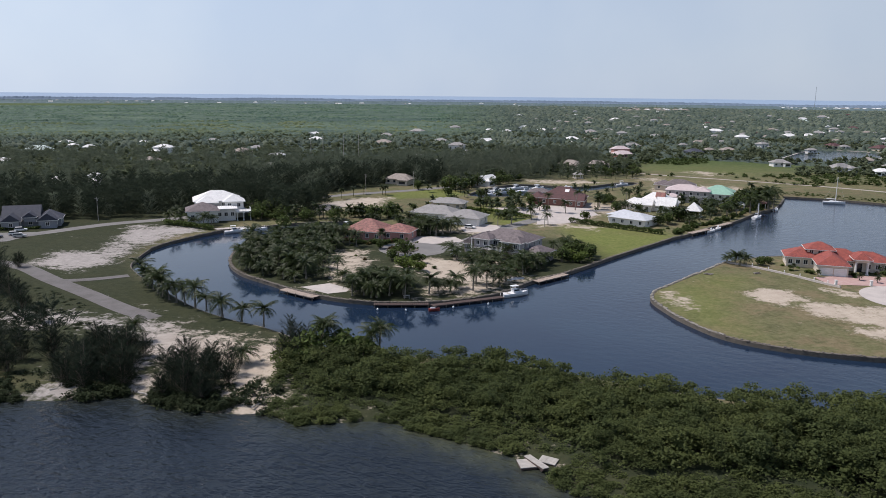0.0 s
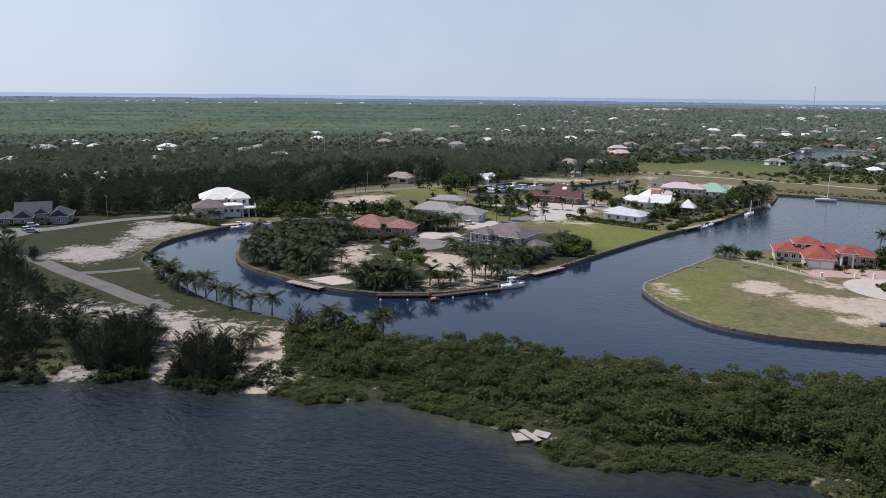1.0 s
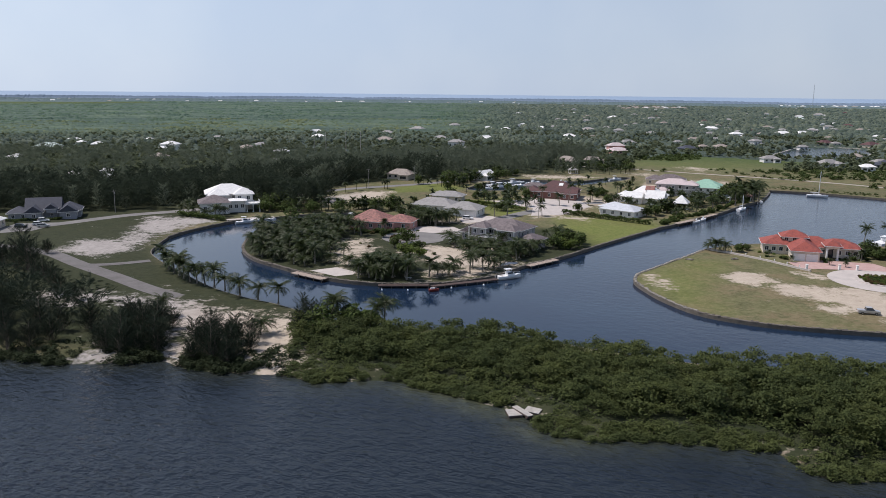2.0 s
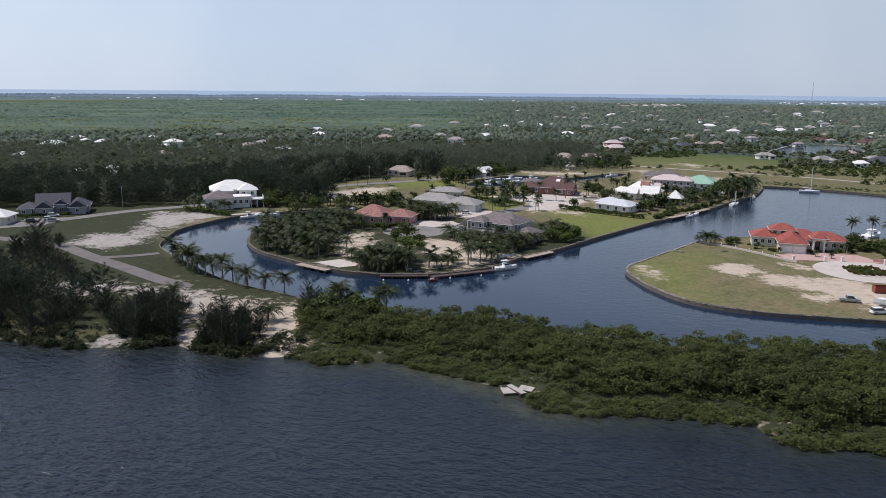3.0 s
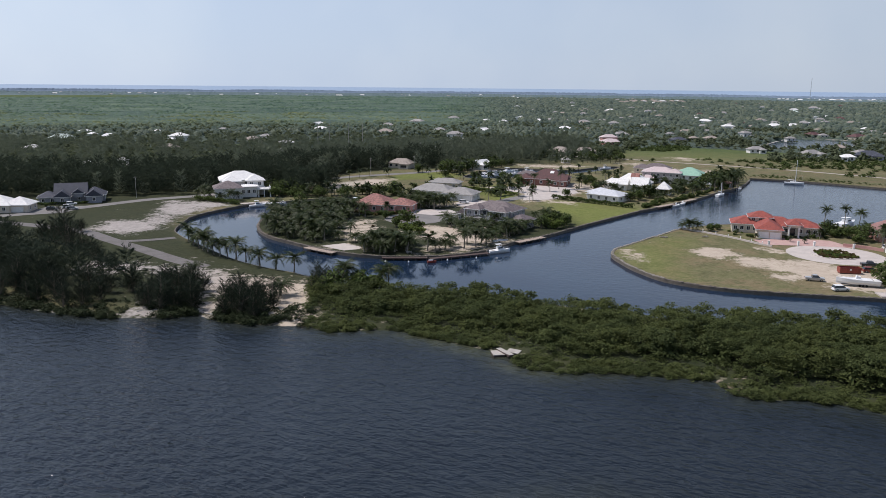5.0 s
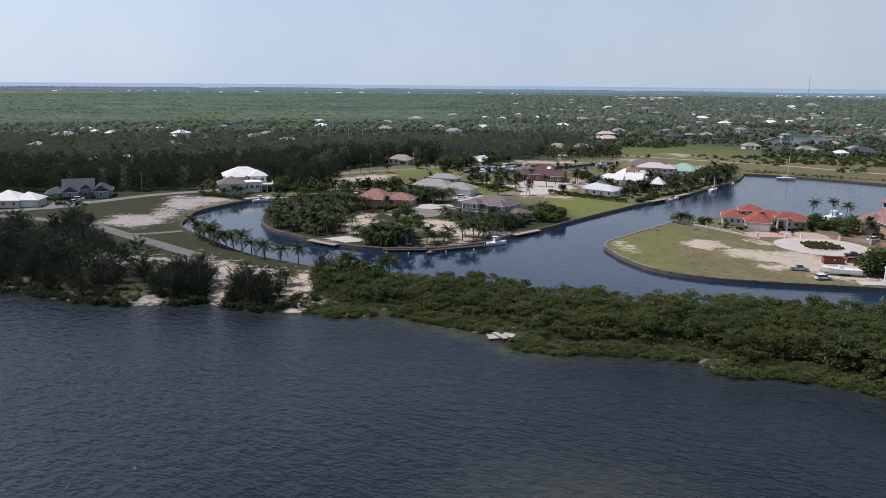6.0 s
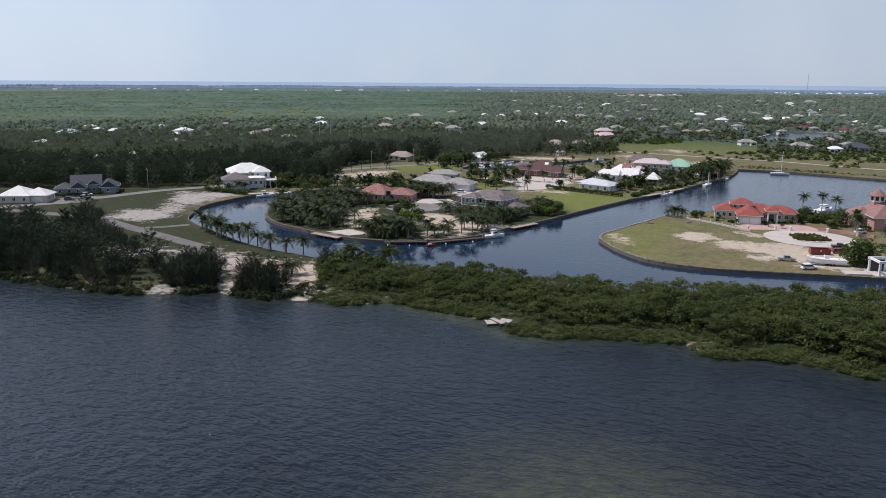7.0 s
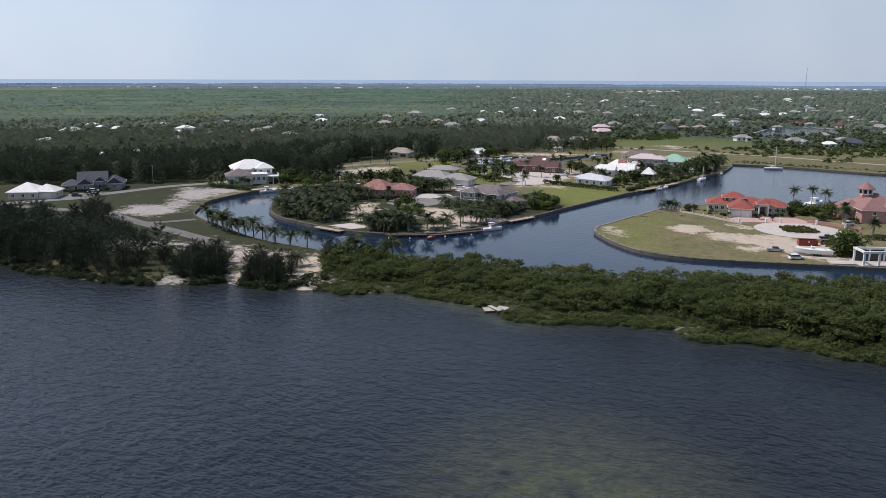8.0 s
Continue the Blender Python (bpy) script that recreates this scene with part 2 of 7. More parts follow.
def water_material(name, deep, shallow, wave, ripple, strength, shallow_attr=False, chop=False):
    m, n, l, b = material(name)
    vec = n.new("ShaderNodeNewGeometry").outputs["Position"]
    trains = []
    for turn in (142, 158):
        mp = n.new("ShaderNodeMapping")
        mp.vector_type = "TEXTURE"
        mp.inputs["Rotation"].default_value = (0, 0, radians(turn))
        mp.inputs["Scale"].default_value = (1.6, 1.0, 1.0)
        l.new(vec, mp.inputs["Vector"])
        trains.append(noised(n, l, mp.outputs[0], wave, 2, 0.55))
    small = noised(n, l, mp.outputs[0], ripple, 3, 0.6)
    # the two trains cross along a wandering line in the middle of the lagoon
    east = n.new("ShaderNodeSeparateXYZ")
    l.new(vec, east.inputs[0])
    wander = n.new("ShaderNodeMath")
    wander.operation = "MULTIPLY_ADD"
    l.new(noised(n, l, vec, 0.03, 3), wander.inputs[0])
    wander.inputs[1].default_value = 130.0
    l.new(east.outputs[0], wander.inputs[2])
    big = mixed(n, l, ramp(n, l, wander.outputs[0], 22, 86), trains[0], trains[1])
    patch = ramp(n, l, noised(n, l, vec, 0.03, 4), 0.35, 0.7)
    if shallow_attr:
        a = n.new("ShaderNodeAttribute")
        a.attribute_name = "shallow"
        mot = noised(n, l, vec, 0.22, 5, 0.7)
        fac = n.new("ShaderNodeMath")
        fac.operation = "MULTIPLY"
        l.new(a.outputs["Fac"], fac.inputs[0])
        l.new(ramp(n, l, mot, 0.25, 0.7), fac.inputs[1])
        col = mixed(n, l, fac.outputs[0], mixed(n, l, patch, deep, tuple(c * 1.5 for c in deep)), shallow)
    else:
        col = mixed(n, l, patch, deep, shallow)
    l.new(col, b.inputs["Base Color"])
    b.inputs["IOR"].default_value = 1.33
    b.inputs["Specular IOR Level"].default_value = 0.5
    b.inputs["Roughness"].default_value = 0.10 if shallow_attr else 0.07
    h = n.new("ShaderNodeMath")
    h.operation = "MULTIPLY_ADD"
    l.new(small, h.inputs[0])
    h.inputs[1].default_value = 0.30 if shallow_attr else 0.25
    l.new(big, h.inputs[2])
    height = h.outputs[0]
    if chop:
        a = n.new("ShaderNodeAttribute")
        a.attribute_name = "chop"
        mul = n.new("ShaderNodeMath")
        mul.operation = "MULTIPLY"
        l.new(height, mul.inputs[0])
        l.new(a.outputs["Fac"], mul.inputs[1])
        height = mul.outputs[0]
    bumped(n, l, b, height, 1.0, strength)
    return m


MAT = {
    "ground": ground_material(),
    "canopy": canopy_material(),
    "crowns": crowns_material(),
    "lagoon": water_material("lagoon", (0.010, 0.014, 0.019), (0.082, 0.087, 0.044), 0.50, 1.6, 0.64, True),
    "canal": water_material("canal", (0.009, 0.019, 0.043), (0.015, 0.031, 0.057), 0.5, 1.8, 0.13, False, True),
    "still": water_material("still", (0.008, 0.020, 0.036), (0.012, 0.026, 0.042), 0.5, 2.0, 0.25),
    # far sea: base lifted to pale blue for haze and reflected sky
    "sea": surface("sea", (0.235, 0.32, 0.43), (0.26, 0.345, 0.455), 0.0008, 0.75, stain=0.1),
    # ridge and far woods: blue haze put into the base colours
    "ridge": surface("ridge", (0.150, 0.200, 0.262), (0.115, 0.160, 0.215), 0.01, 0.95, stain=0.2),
    "hazed_wood": surface("hazed_wood", (0.105, 0.150, 0.155), (0.070, 0.108, 0.112), 0.012, 0.95, stain=0.25),
    "seawall": surface("seawall", (0.15, 0.13, 0.105), (0.07, 0.062, 0.05), 0.7, 0.9, 0.6, stain=0.45),
    "boulder": surface("boulder", (0.30, 0.275, 0.235), (0.15, 0.135, 0.115), 0.5, 0.95, 0.5, stain=0.5),
    "dark_boulder": surface("dark_boulder", (0.17, 0.15, 0.125), (0.085, 0.075, 0.062), 0.6, 0.95, 0.5, stain=0.5),
    "asphalt": surface("asphalt", (0.20, 0.19, 0.18), (0.14, 0.135, 0.13), 0.15, 0.9, 0.2, stain=0.3),
    "dirt": surface("dirt", (0.15, 0.14, 0.135), (0.095, 0.088, 0.080), 0.25, 0.95, 0.3, stain=0.4),
    "marl_track": surface("marl_track", (0.40, 0.355, 0.30), (0.27, 0.235, 0.19), 0.2, 0.95, 0.3, stain=0.45),
    "concrete": surface("concrete", (0.50, 0.45, 0.41), (0.40, 0.36, 0.33), 0.4, 0.85, 0.2),
    "paver": surface("paver", (0.42, 0.27, 0.24), (0.50, 0.36, 0.32), 0.6, 0.85, 0.2),
    "dark_deck": surface("dark_deck", (0.085, 0.055, 0.048), (0.055, 0.04, 0.035), 0.9, 0.8, 0.2, stain=0.4),
    "deck": surface("deck", (0.40, 0.32, 0.26), (0.27, 0.22, 0.18), 0.9, 0.8, 0.2, stain=0.4),
    "grey_wood": surface("grey_wood", (0.44, 0.41, 0.37), (0.27, 0.25, 0.22), 1.2, 0.85, 0.3, stain=0.45),
    "white_wall": surface("white_wall", (0.78, 0.76, 0.72), (0.68, 0.66, 0.62), 0.5, 0.7),
    "cream_wall": surface("cream_wall", (0.66, 0.58, 0.48), (0.55, 0.48, 0.40), 0.5, 0.75),
    "brick_wall": surface("brick_wall", (0.23, 0.11, 0.092), (0.16, 0.08, 0.07), 0.8, 0.85, 0.3, stain=0.4),
    "lilac_wall": surface("lilac_wall", (0.44, 0.405, 0.40), (0.36, 0.33, 0.33), 0.5, 0.75),
    "salmon_wall": surface("salmon_wall", (0.55, 0.29, 0.25), (0.46, 0.23, 0.20), 0.5, 0.75),
    "rose_wall": surface("rose_wall", (0.47, 0.26, 0.23), (0.39, 0.215, 0.19), 0.5, 0.75),
    "slate_wall": surface("slate_wall", (0.30, 0.31, 0.34), (0.24, 0.25, 0.28), 0.5, 0.75),
    "white_trim": surface("white_trim", (0.80, 0.79, 0.76), (0.72, 0.71, 0.68), 1.0, 0.55, stain=0.1),
    "red_tile": tiled_roof("red_tile", (0.34, 0.082, 0.058), (0.19, 0.048, 0.040), stain=0.4, spots=0.9),
    "coral_tile": tiled_roof("coral_tile", (0.38, 0.172, 0.14), (0.13, 0.068, 0.06), stain=0.3, spots=1.1),
    "rose_tile": tiled_roof("rose_tile", (0.31, 0.17, 0.155), (0.20, 0.105, 0.095), stain=0.8),
    "brown_tile": tiled_roof("brown_tile", (0.115, 0.050, 0.048), (0.072, 0.036, 0.036)),
    "mauve_tile": tiled_roof("mauve_tile", (0.19, 0.155, 0.155), (0.085, 0.07, 0.07), stain=0.4, spots=1.0),
    "ash_tile": tiled_roof("ash_tile", (0.33, 0.315, 0.30), (0.24, 0.23, 0.22)),
    "pale_roof": tiled_roof("pale_roof", (0.58, 0.60, 0.63), (0.50, 0.52, 0.55), stain=0.2),
    "white_roof": tiled_roof("white_roof", (0.84, 0.83, 0.80), (0.74, 0.73, 0.71), stain=0.15),
    "pink_roof": tiled_roof("pink_roof", (0.60, 0.50, 0.49), (0.52, 0.43, 0.42), stain=0.25),
    "green_roof": tiled_roof("green_roof", (0.30, 0.50, 0.38), (0.25, 0.43, 0.33), stain=0.25),
    "mint_roof": tiled_roof("mint_roof", (0.62, 0.72, 0.66), (0.55, 0.65, 0.60), stain=0.15),
    "slate_roof": tiled_roof("slate_roof", (0.058, 0.064, 0.086), (0.040, 0.045, 0.062)),
    "tan_roof": tiled_roof("tan_roof", (0.34, 0.29, 0.25), (0.26, 0.22, 0.19)),
    "bark": surface("bark", (0.16, 0.13, 0.10), (0.10, 0.08, 0.06), 1.5, 0.95, 0.5),
    "palm_bark": surface("palm_bark", (0.26, 0.23, 0.19), (0.17, 0.15, 0.12), 2.0, 0.9, 0.5),
    "mangrove": leafy("mangrove", (0.030, 0.048, 0.021), (0.062, 0.086, 0.034), (0.107, 0.126, 0.042), 0.38),
    # one species: shore copy dark as in shade, wood and grove copies lighter
    "casuarina": leafy("casuarina", (0.021, 0.031, 0.020), (0.044, 0.057, 0.037), (0.033, 0.045, 0.029), 0.25),
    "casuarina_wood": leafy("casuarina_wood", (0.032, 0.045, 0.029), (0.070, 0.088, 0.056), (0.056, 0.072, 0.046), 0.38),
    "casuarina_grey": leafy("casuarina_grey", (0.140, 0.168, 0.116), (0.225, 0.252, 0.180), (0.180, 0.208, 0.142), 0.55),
    "sea_scrub": leafy("sea_scrub", (0.020, 0.032, 0.015), (0.048, 0.064, 0.028), (0.038, 0.050, 0.022), 0.25),
    "date": leafy("date", (0.040, 0.056, 0.022), (0.120, 0.130, 0.055), (0.070, 0.086, 0.034), 0.3, 0.45, 0.4),
    "copper": leafy("copper", (0.085, 0.045, 0.028), (0.130, 0.085, 0.040), (0.100, 0.090, 0.030), 0.2),
    "palm": leafy("palm", (0.026, 0.042, 0.014), (0.116, 0.134, 0.044), (0.042, 0.060, 0.020), 0.32, 0.5, 0.2),
    "broadleaf": leafy("broadleaf", (0.045, 0.072, 0.021), (0.114, 0.148, 0.045), (0.080, 0.108, 0.032)),
    "lime": leafy("lime", (0.078, 0.115, 0.026), (0.145, 0.182, 0.046), (0.110, 0.146, 0.034)),
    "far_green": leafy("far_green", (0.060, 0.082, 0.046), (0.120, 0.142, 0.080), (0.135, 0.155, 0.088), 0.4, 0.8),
    "white_paint": surface("white_paint", (0.82, 0.82, 0.81), (0.76, 0.76, 0.76), 1.0, 0.3, stain=0.06),
    "red_paint": surface("red_paint", (0.26, 0.05, 0.034), (0.18, 0.038, 0.028), 1.0, 0.4, stain=0.15),
    "dark_paint": surface("dark_paint", (0.03, 0.03, 0.035), (0.05, 0.05, 0.055), 1.0, 0.35, stain=0.1),
    "silver_paint": surface("silver_paint", (0.55, 0.55, 0.56), (0.48, 0.48, 0.49), 1.0, 0.3, 0, 0.5, stain=0.08),
    "tyre": surface("tyre", (0.02, 0.02, 0.02), (0.035, 0.035, 0.035), 3.0, 0.9),
    "steel": surface("steel", (0.50, 0.50, 0.50), (0.38, 0.38, 0.38), 2.0, 0.4, 0, 0.8),
}
gm, gn, gl, gb = material("glass")
gb.inputs["Base Color"].default_value = (0.025, 0.032, 0.040, 1)
gb.inputs["Roughness"].default_value = 0.06
MAT["glass"] = gm


# ---- geometry helpers ----
class Geo:
    """Vertices and faces of one mesh, put together from simple shaped solids."""

    def __init__(self):
        self.v, self.f = [], []

    def add(self, vs, fs):
        k = len(self.v)
        self.v += [tuple(p) for p in vs]
        self.f += [tuple(i + k for i in f) for f in fs]
        return self

    def box(self, cx, cy, cz, sx, sy, sz, rz=0.0):
        c, s = math.cos(radians(rz)), math.sin(radians(rz))
        p = []
        for z in (-1, 1):
            for x, y in ((-1, -1), (1, -1), (1, 1), (-1, 1)):
                a, b = x * sx / 2, y * sy / 2
                p.append((cx + a * c - b * s, cy + a * s + b * c, cz + z * sz / 2))
        return self.add(p, [(3, 2, 1, 0), (4, 5, 6, 7), (0, 1, 5, 4), (1, 2, 6, 5), (2, 3, 7, 6), (3, 0, 4, 7)])

    def tube(self, p0, p1, r0, r1, n=6):
        a, b = Vector(p0), Vector(p1)
        q = (b - a).to_track_quat("Z", "Y")
        p = []
        for c, r in ((a, r0), (b, r1)):
            p += [c + q @ Vector((r * math.cos(6.28319 * i / n), r * math.sin(6.28319 * i / n), 0)) for i in range(n)]
        return self.add(p, [(i, (i + 1) % n, n + (i + 1) % n, n + i) for i in range(n)] + [tuple(range(n))[::-1], tuple(range(n, 2 * n))])

    def loft(self, rings, cap=True):
        n = len(rings[0])
        p = [q for r in rings for q in r]
        f = [(k * n + i, k * n + (i + 1) % n, (k + 1) * n + (i + 1) % n, (k + 1) * n + i) for k in range(len(rings) - 1) for i in range(n)]
        if cap:
            f += [tuple(range(n))[::-1], tuple(range((len(rings) - 1) * n, len(rings) * n))]
        return self.add(p, f)

    def hip(self, cx, cy, z, w, d, rise, over=0.7, ridge=None, gable=False, thick=0.22):
        """Hipped or gabled roof over a w x d plan with eaves, a fascia and a soffit."""
        W, D = w / 2 + over, d / 2 + over
        along = w >= d
        r = (0 if gable else min(W, D) * 0.96) if ridge is None else ridge
        L = (W - r) if along else (D - r)
        L = max(L, 0.25)
        top = [(cx - L, cy, z + rise), (cx + L, cy, z + rise)] if along else [(cx, cy - L, z + rise), (cx, cy + L, z + rise)]
        e = [(cx - W, cy - D, z), (cx + W, cy - D, z), (cx + W, cy + D, z), (cx - W, cy + D, z)]
        lo = [(x, y, q - thick) for x, y, q in e]
        v = e + lo + top
        if along:
            f = [(0, 1, 9, 8), (1, 2, 9), (2, 3, 8, 9), (3, 0, 8)]
        else:
            f = [(0, 1, 8), (1, 2, 9, 8), (2, 3, 9), (3, 0, 8, 9)]
        f += [(4, 5, 1, 0), (5, 6, 2, 1), (6, 7, 3, 2), (7, 4, 0, 3), (7, 6, 5, 4)]
        return self.add(v, f)

    def data(self, name, mat):
        me = bpy.data.meshes.new(name)
        me.from_pydata(self.v, [], self.f)
        me.materials.append(MAT[mat])
        return me

    def part(self, name, mat, parent=None, label=""):
        ob = new(name, self.data(name, mat))
        if parent is not None:
            ob.parent = parent
        if label:
            ob["label"] = label
        return ob


def thing(name, m, label, category, group=""):
    ob = new(name)
    ob.empty_display_size = 0.5
    ob.matrix_world = m
    return tagged(ob, label, category, group)


def quads_mesh(name, verts, mat, smooth=False):
    """A mesh of loose four-sided leaves from an (n, 4, 3) array."""
    n = len(verts)
    me = bpy.data.meshes.new(name)
    me.vertices.add(n * 4)
    me.vertices.foreach_set("co", np.ascontiguousarray(verts, dtype=np.float32).ravel())
    me.loops.add(n * 4)
    me.loops.foreach_set("vertex_index", np.arange(n * 4, dtype=np.int32))
    me.polygons.add(n)
    me.polygons.foreach_set("loop_start", np.arange(n, dtype=np.int32) * 4)
    me.update(calc_edges=True)
    me.materials.append(MAT[mat])
    return me


def smooth_line(pts, per=6, closed=False):
    """Points along a smooth curve through the plan's corners."""
    p = [Vector(q) for q in pts]
    n, out = len(p), []
    for i in range(n if closed else n - 1):
        a, b = p[(i - 1) % n] if closed or i else p[0], p[i]
        c, d = p[(i + 1) % n], p[(i + 2) % n] if closed or i + 2 < n else p[-1]
        for k in range(per):
            t = k / per
            out.append(0.5 * ((2 * b) + (c - a) * t + (2 * a - 5 * b + 4 * c - d) * t * t + (3 * b - a - 3 * c + d) * t ** 3))
    if not closed:
        out.append(p[-1])
    return [(q.x, q.y) for q in out]


def inside(x, y, poly):
    x, y = np.asarray(x, float), np.asarray(y, float)
    r = np.zeros(x.shape, bool)
    px, py = np.array(poly, float).T
    for i in range(len(px)):
        x0, y0, x1, y1 = px[i - 1], py[i - 1], px[i], py[i]
        if y0 != y1:
            r ^= ((y0 > y) != (y1 > y)) & (x < (x1 - x0) * (y - y0) / (y1 - y0) + x0)
    return r


def away(x, y, line, closed=False):
    """Distance from points to a polyline."""
    x, y = np.asarray(x, float), np.asarray(y, float)
    d = np.full(x.shape, 1e9)
    p = np.array(line, float)
    for i in range(0 if closed else 1, len(p)):
        a, e = p[i - 1], p[i] - p[i - 1]
        t = np.clip(((x - a[0]) * e[0] + (y - a[1]) * e[1]) / max(e @ e, 1e-9), 0, 1)
        d = np.minimum(d, np.hypot(x - a[0] - t * e[0], y - a[1] - t * e[1]))
    return d


# ---- the plan ----
LAGOON_SHORE = smooth_line([(-900, 330), (-420, 250), (-250, 196), (-190, 176), (-151, 163), (-136, 153), (-123, 148), (-109, 143), (-96, 140), (-82, 141),
                            (-74, 143), (-66, 138), (-51, 136), (-46, 137), (-40, 132), (-34, 133), (-25, 134), (-16, 129), (-7, 124), (0, 119),
                            (4, 112), (11, 109), (23, 109), (33, 107), (40, 106), (42, 101), (46, 97), (55, 97), (63, 94), (70, 88), (78, 85),
                            (110, 68), (160, 48), (260, 15), (420, -30), (900, -120)], 4)
SPIT_BANK = [(-123, 275), (-122, 265), (-119, 249), (-112, 237), (-104, 227), (-84, 203), (-70, 191), (-60, 185), (-50, 177), (-40, 170), (-25, 166), (-8, 163),
             (6, 159), (20, 152), (37, 145), (50, 142), (70, 138), (100, 133), (150, 122), (260, 92)]
PENINSULA_SHORE = [(270, 150), (150, 159), (119, 163), (105, 166), (93, 168), (69, 173), (53, 182), (46, 195), (43, 207), (42, 217), (45, 226),
                   (50, 232), (58, 242), (68, 254), (78, 266), (90, 274), (104, 279), (122, 280), (140, 277), (156, 277), (172, 284), (200, 300), (262, 332), (340, 362)]
FAR_SHORE = [(340, 372), (280, 388), (244, 398), (217, 420), (198, 435), (182, 443), (171, 447)]
ISLAND_SHORE = [(168, 438), (150, 403), (132, 382), (112, 355), (94, 336), (80, 319), (73, 312), (60, 296), (46, 279), (33, 262), (22, 248), (10, 236),
                (2, 224), (-4, 218), (-12, 213), (-21, 210), (-31, 209), (-41, 210.5), (-51, 215), (-61, 222.3), (-69, 229.5), (-79, 239), (-86, 250), (-90, 262),
                (-92, 278), (-90, 298), (-80, 309), (-64, 318), (-52, 324)]
CREEK_BANK = [(-50, 335), (-66, 339), (-84, 333), (-94, 325), (-102, 319), (-108, 315), (-115, 302), (-121, 287), (-123, 276)]
NORTH_CANAL = smooth_line([(-8, 432), (2, 462), (25, 490), (60, 480), (90, 506), (102, 506), (92, 488), (64, 462), (41, 448), (14, 430)], 3, True)
POND = smooth_line([(258, 682), (300, 752), (335, 806), (372, 850), (418, 812), (396, 765), (372, 728), (334, 696), (285, 668)], 3, True)
pen_line = smooth_line(PENINSULA_SHORE, 5)
isle_line = smooth_line(ISLAND_SHORE, 5)
spit_line = smooth_line(SPIT_BANK, 5)
creek_line = smooth_line(CREEK_BANK, 5)
far_line = smooth_line(FAR_SHORE, 4)
CANAL = spit_line + pen_line + far_line + isle_line + creek_line
LAGOON = LAGOON_SHORE + [(900, -900), (-900, -900)]


def ground_z(x, y):
    """Height of the land: flat all the way to the far coast."""
    return 1.0 + 0.0 * np.asarray(x, float)


def lay_ground():
    from mathutils.geometry import delaunay_2d_cdt
    xs, ys = np.meshgrid(np.arange(-240, 300, 3.2), np.arange(70, 480, 3.2))
    jit = np.random.RandomState(3)
    near = np.c_[xs.ravel(), ys.ravel()] + jit.uniform(-0.8, 0.8, (xs.size, 2))
    xs, ys = np.meshgrid(np.arange(-4400, 4401, 110.0), np.arange(-880, 4500, 110.0))
    far = np.c_[xs.ravel(), ys.ravel()] + jit.uniform(-20, 20, (xs.size, 2))
    xs, ys = np.meshgrid(np.arange(-700, 900, 24.0), np.arange(480, 1300, 24.0))
    far2 = np.c_[xs.ravel(), ys.ravel()]
    xs, ys = np.meshgrid(np.arange(-80, 100, 5.0), np.arange(-15, 70, 5.0))
    near = np.vstack([near, np.c_[xs.ravel(), ys.ravel()]])
    loops = [CANAL, LAGOON, NORTH_CANAL, POND]
    pts, edges = [], []
    for lp in loops:
        k = len(pts)
        pts += lp
        edges += [(k + i, k + (i + 1) % len(lp)) for i in range(len(lp))]
    lines = np.array(pts)
    keep = lambda q, gap: q[np.minimum(away(q[:, 0], q[:, 1], CANAL, True), away(q[:, 0], q[:, 1], LAGOON_SHORE)) > gap]
    near = keep(near, 1.2)
    far = far[~((far[:, 0] > -240) & (far[:, 0] < 300) & (far[:, 1] > 70) & (far[:, 1] < 480))]
    allp = np.vstack([lines, near, far2, far])
    v, e, f, *_ = delaunay_2d_cdt([Vector(q) for q in allp], edges, [], 0, 0.001)
    vv = np.array([(q.x, q.y) for q in v])
    ff = np.array([t for t in f if len(t) == 3])
    c = vv[ff].mean(axis=1)
    wet = [inside(c[:, 0], c[:, 1], lp) for lp in loops]
    return vv, ff, wet


PLAN_V, PLAN_F, WET = lay_ground()


def sheet(name, faces, zfun, mat, label, category):
    used, idx = np.unique(faces, return_inverse=True)
    idx = idx.reshape(faces.shape)
    xy = PLAN_V[used]
    z = zfun(xy[:, 0], xy[:, 1])
    me = bpy.data.meshes.new(name)
    a, b, c = xy[idx[:, 0]], xy[idx[:, 1]], xy[idx[:, 2]]
    flip = ((b - a)[:, 0] * (c - a)[:, 1] - (b - a)[:, 1] * (c - a)[:, 0]) < 0
    idx[flip] = idx[flip][:, ::-1]
    me.from_pydata(np.c_[xy, z].tolist(), [], idx.tolist())
    me.materials.append(MAT[mat])
    ob = tagged(new(name, me), label, category, kind="structure")
    return ob, xy


def add_attr(ob, name, values):
    a = ob.data.attributes.new(name, "FLOAT", "POINT")
    a.data.foreach_set("value", np.asarray(values, np.float32))


def land_height(x, y):
    d = away(x, y, LAGOON_SHORE)
    return np.where(inside(x, y, LAGOON), -0.4, np.minimum(ground_z(x, y), -0.25 + 0.16 * d))


land = ~np.any(WET, axis=0)
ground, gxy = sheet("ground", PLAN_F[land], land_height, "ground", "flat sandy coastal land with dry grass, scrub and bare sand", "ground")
water_level = lambda x, y: np.zeros(len(x))
canal, cxy = sheet("water_canal", PLAN_F[WET[0]], water_level, "canal", "calm blue-grey canal water between the seawalls", "water")
lagoon, lxy = sheet("water_lagoon", PLAN_F[WET[1]], water_level, "lagoon", "dark rippled lagoon water with shallow brown edges", "water")
sheet("water_north_canal", PLAN_F[WET[2]], water_level, "still", "narrow dark canal behind the houses", "water")
sheet("water_pond", PLAN_F[WET[3]], water_level, "still", "pale blue inland harbour basin", "water")

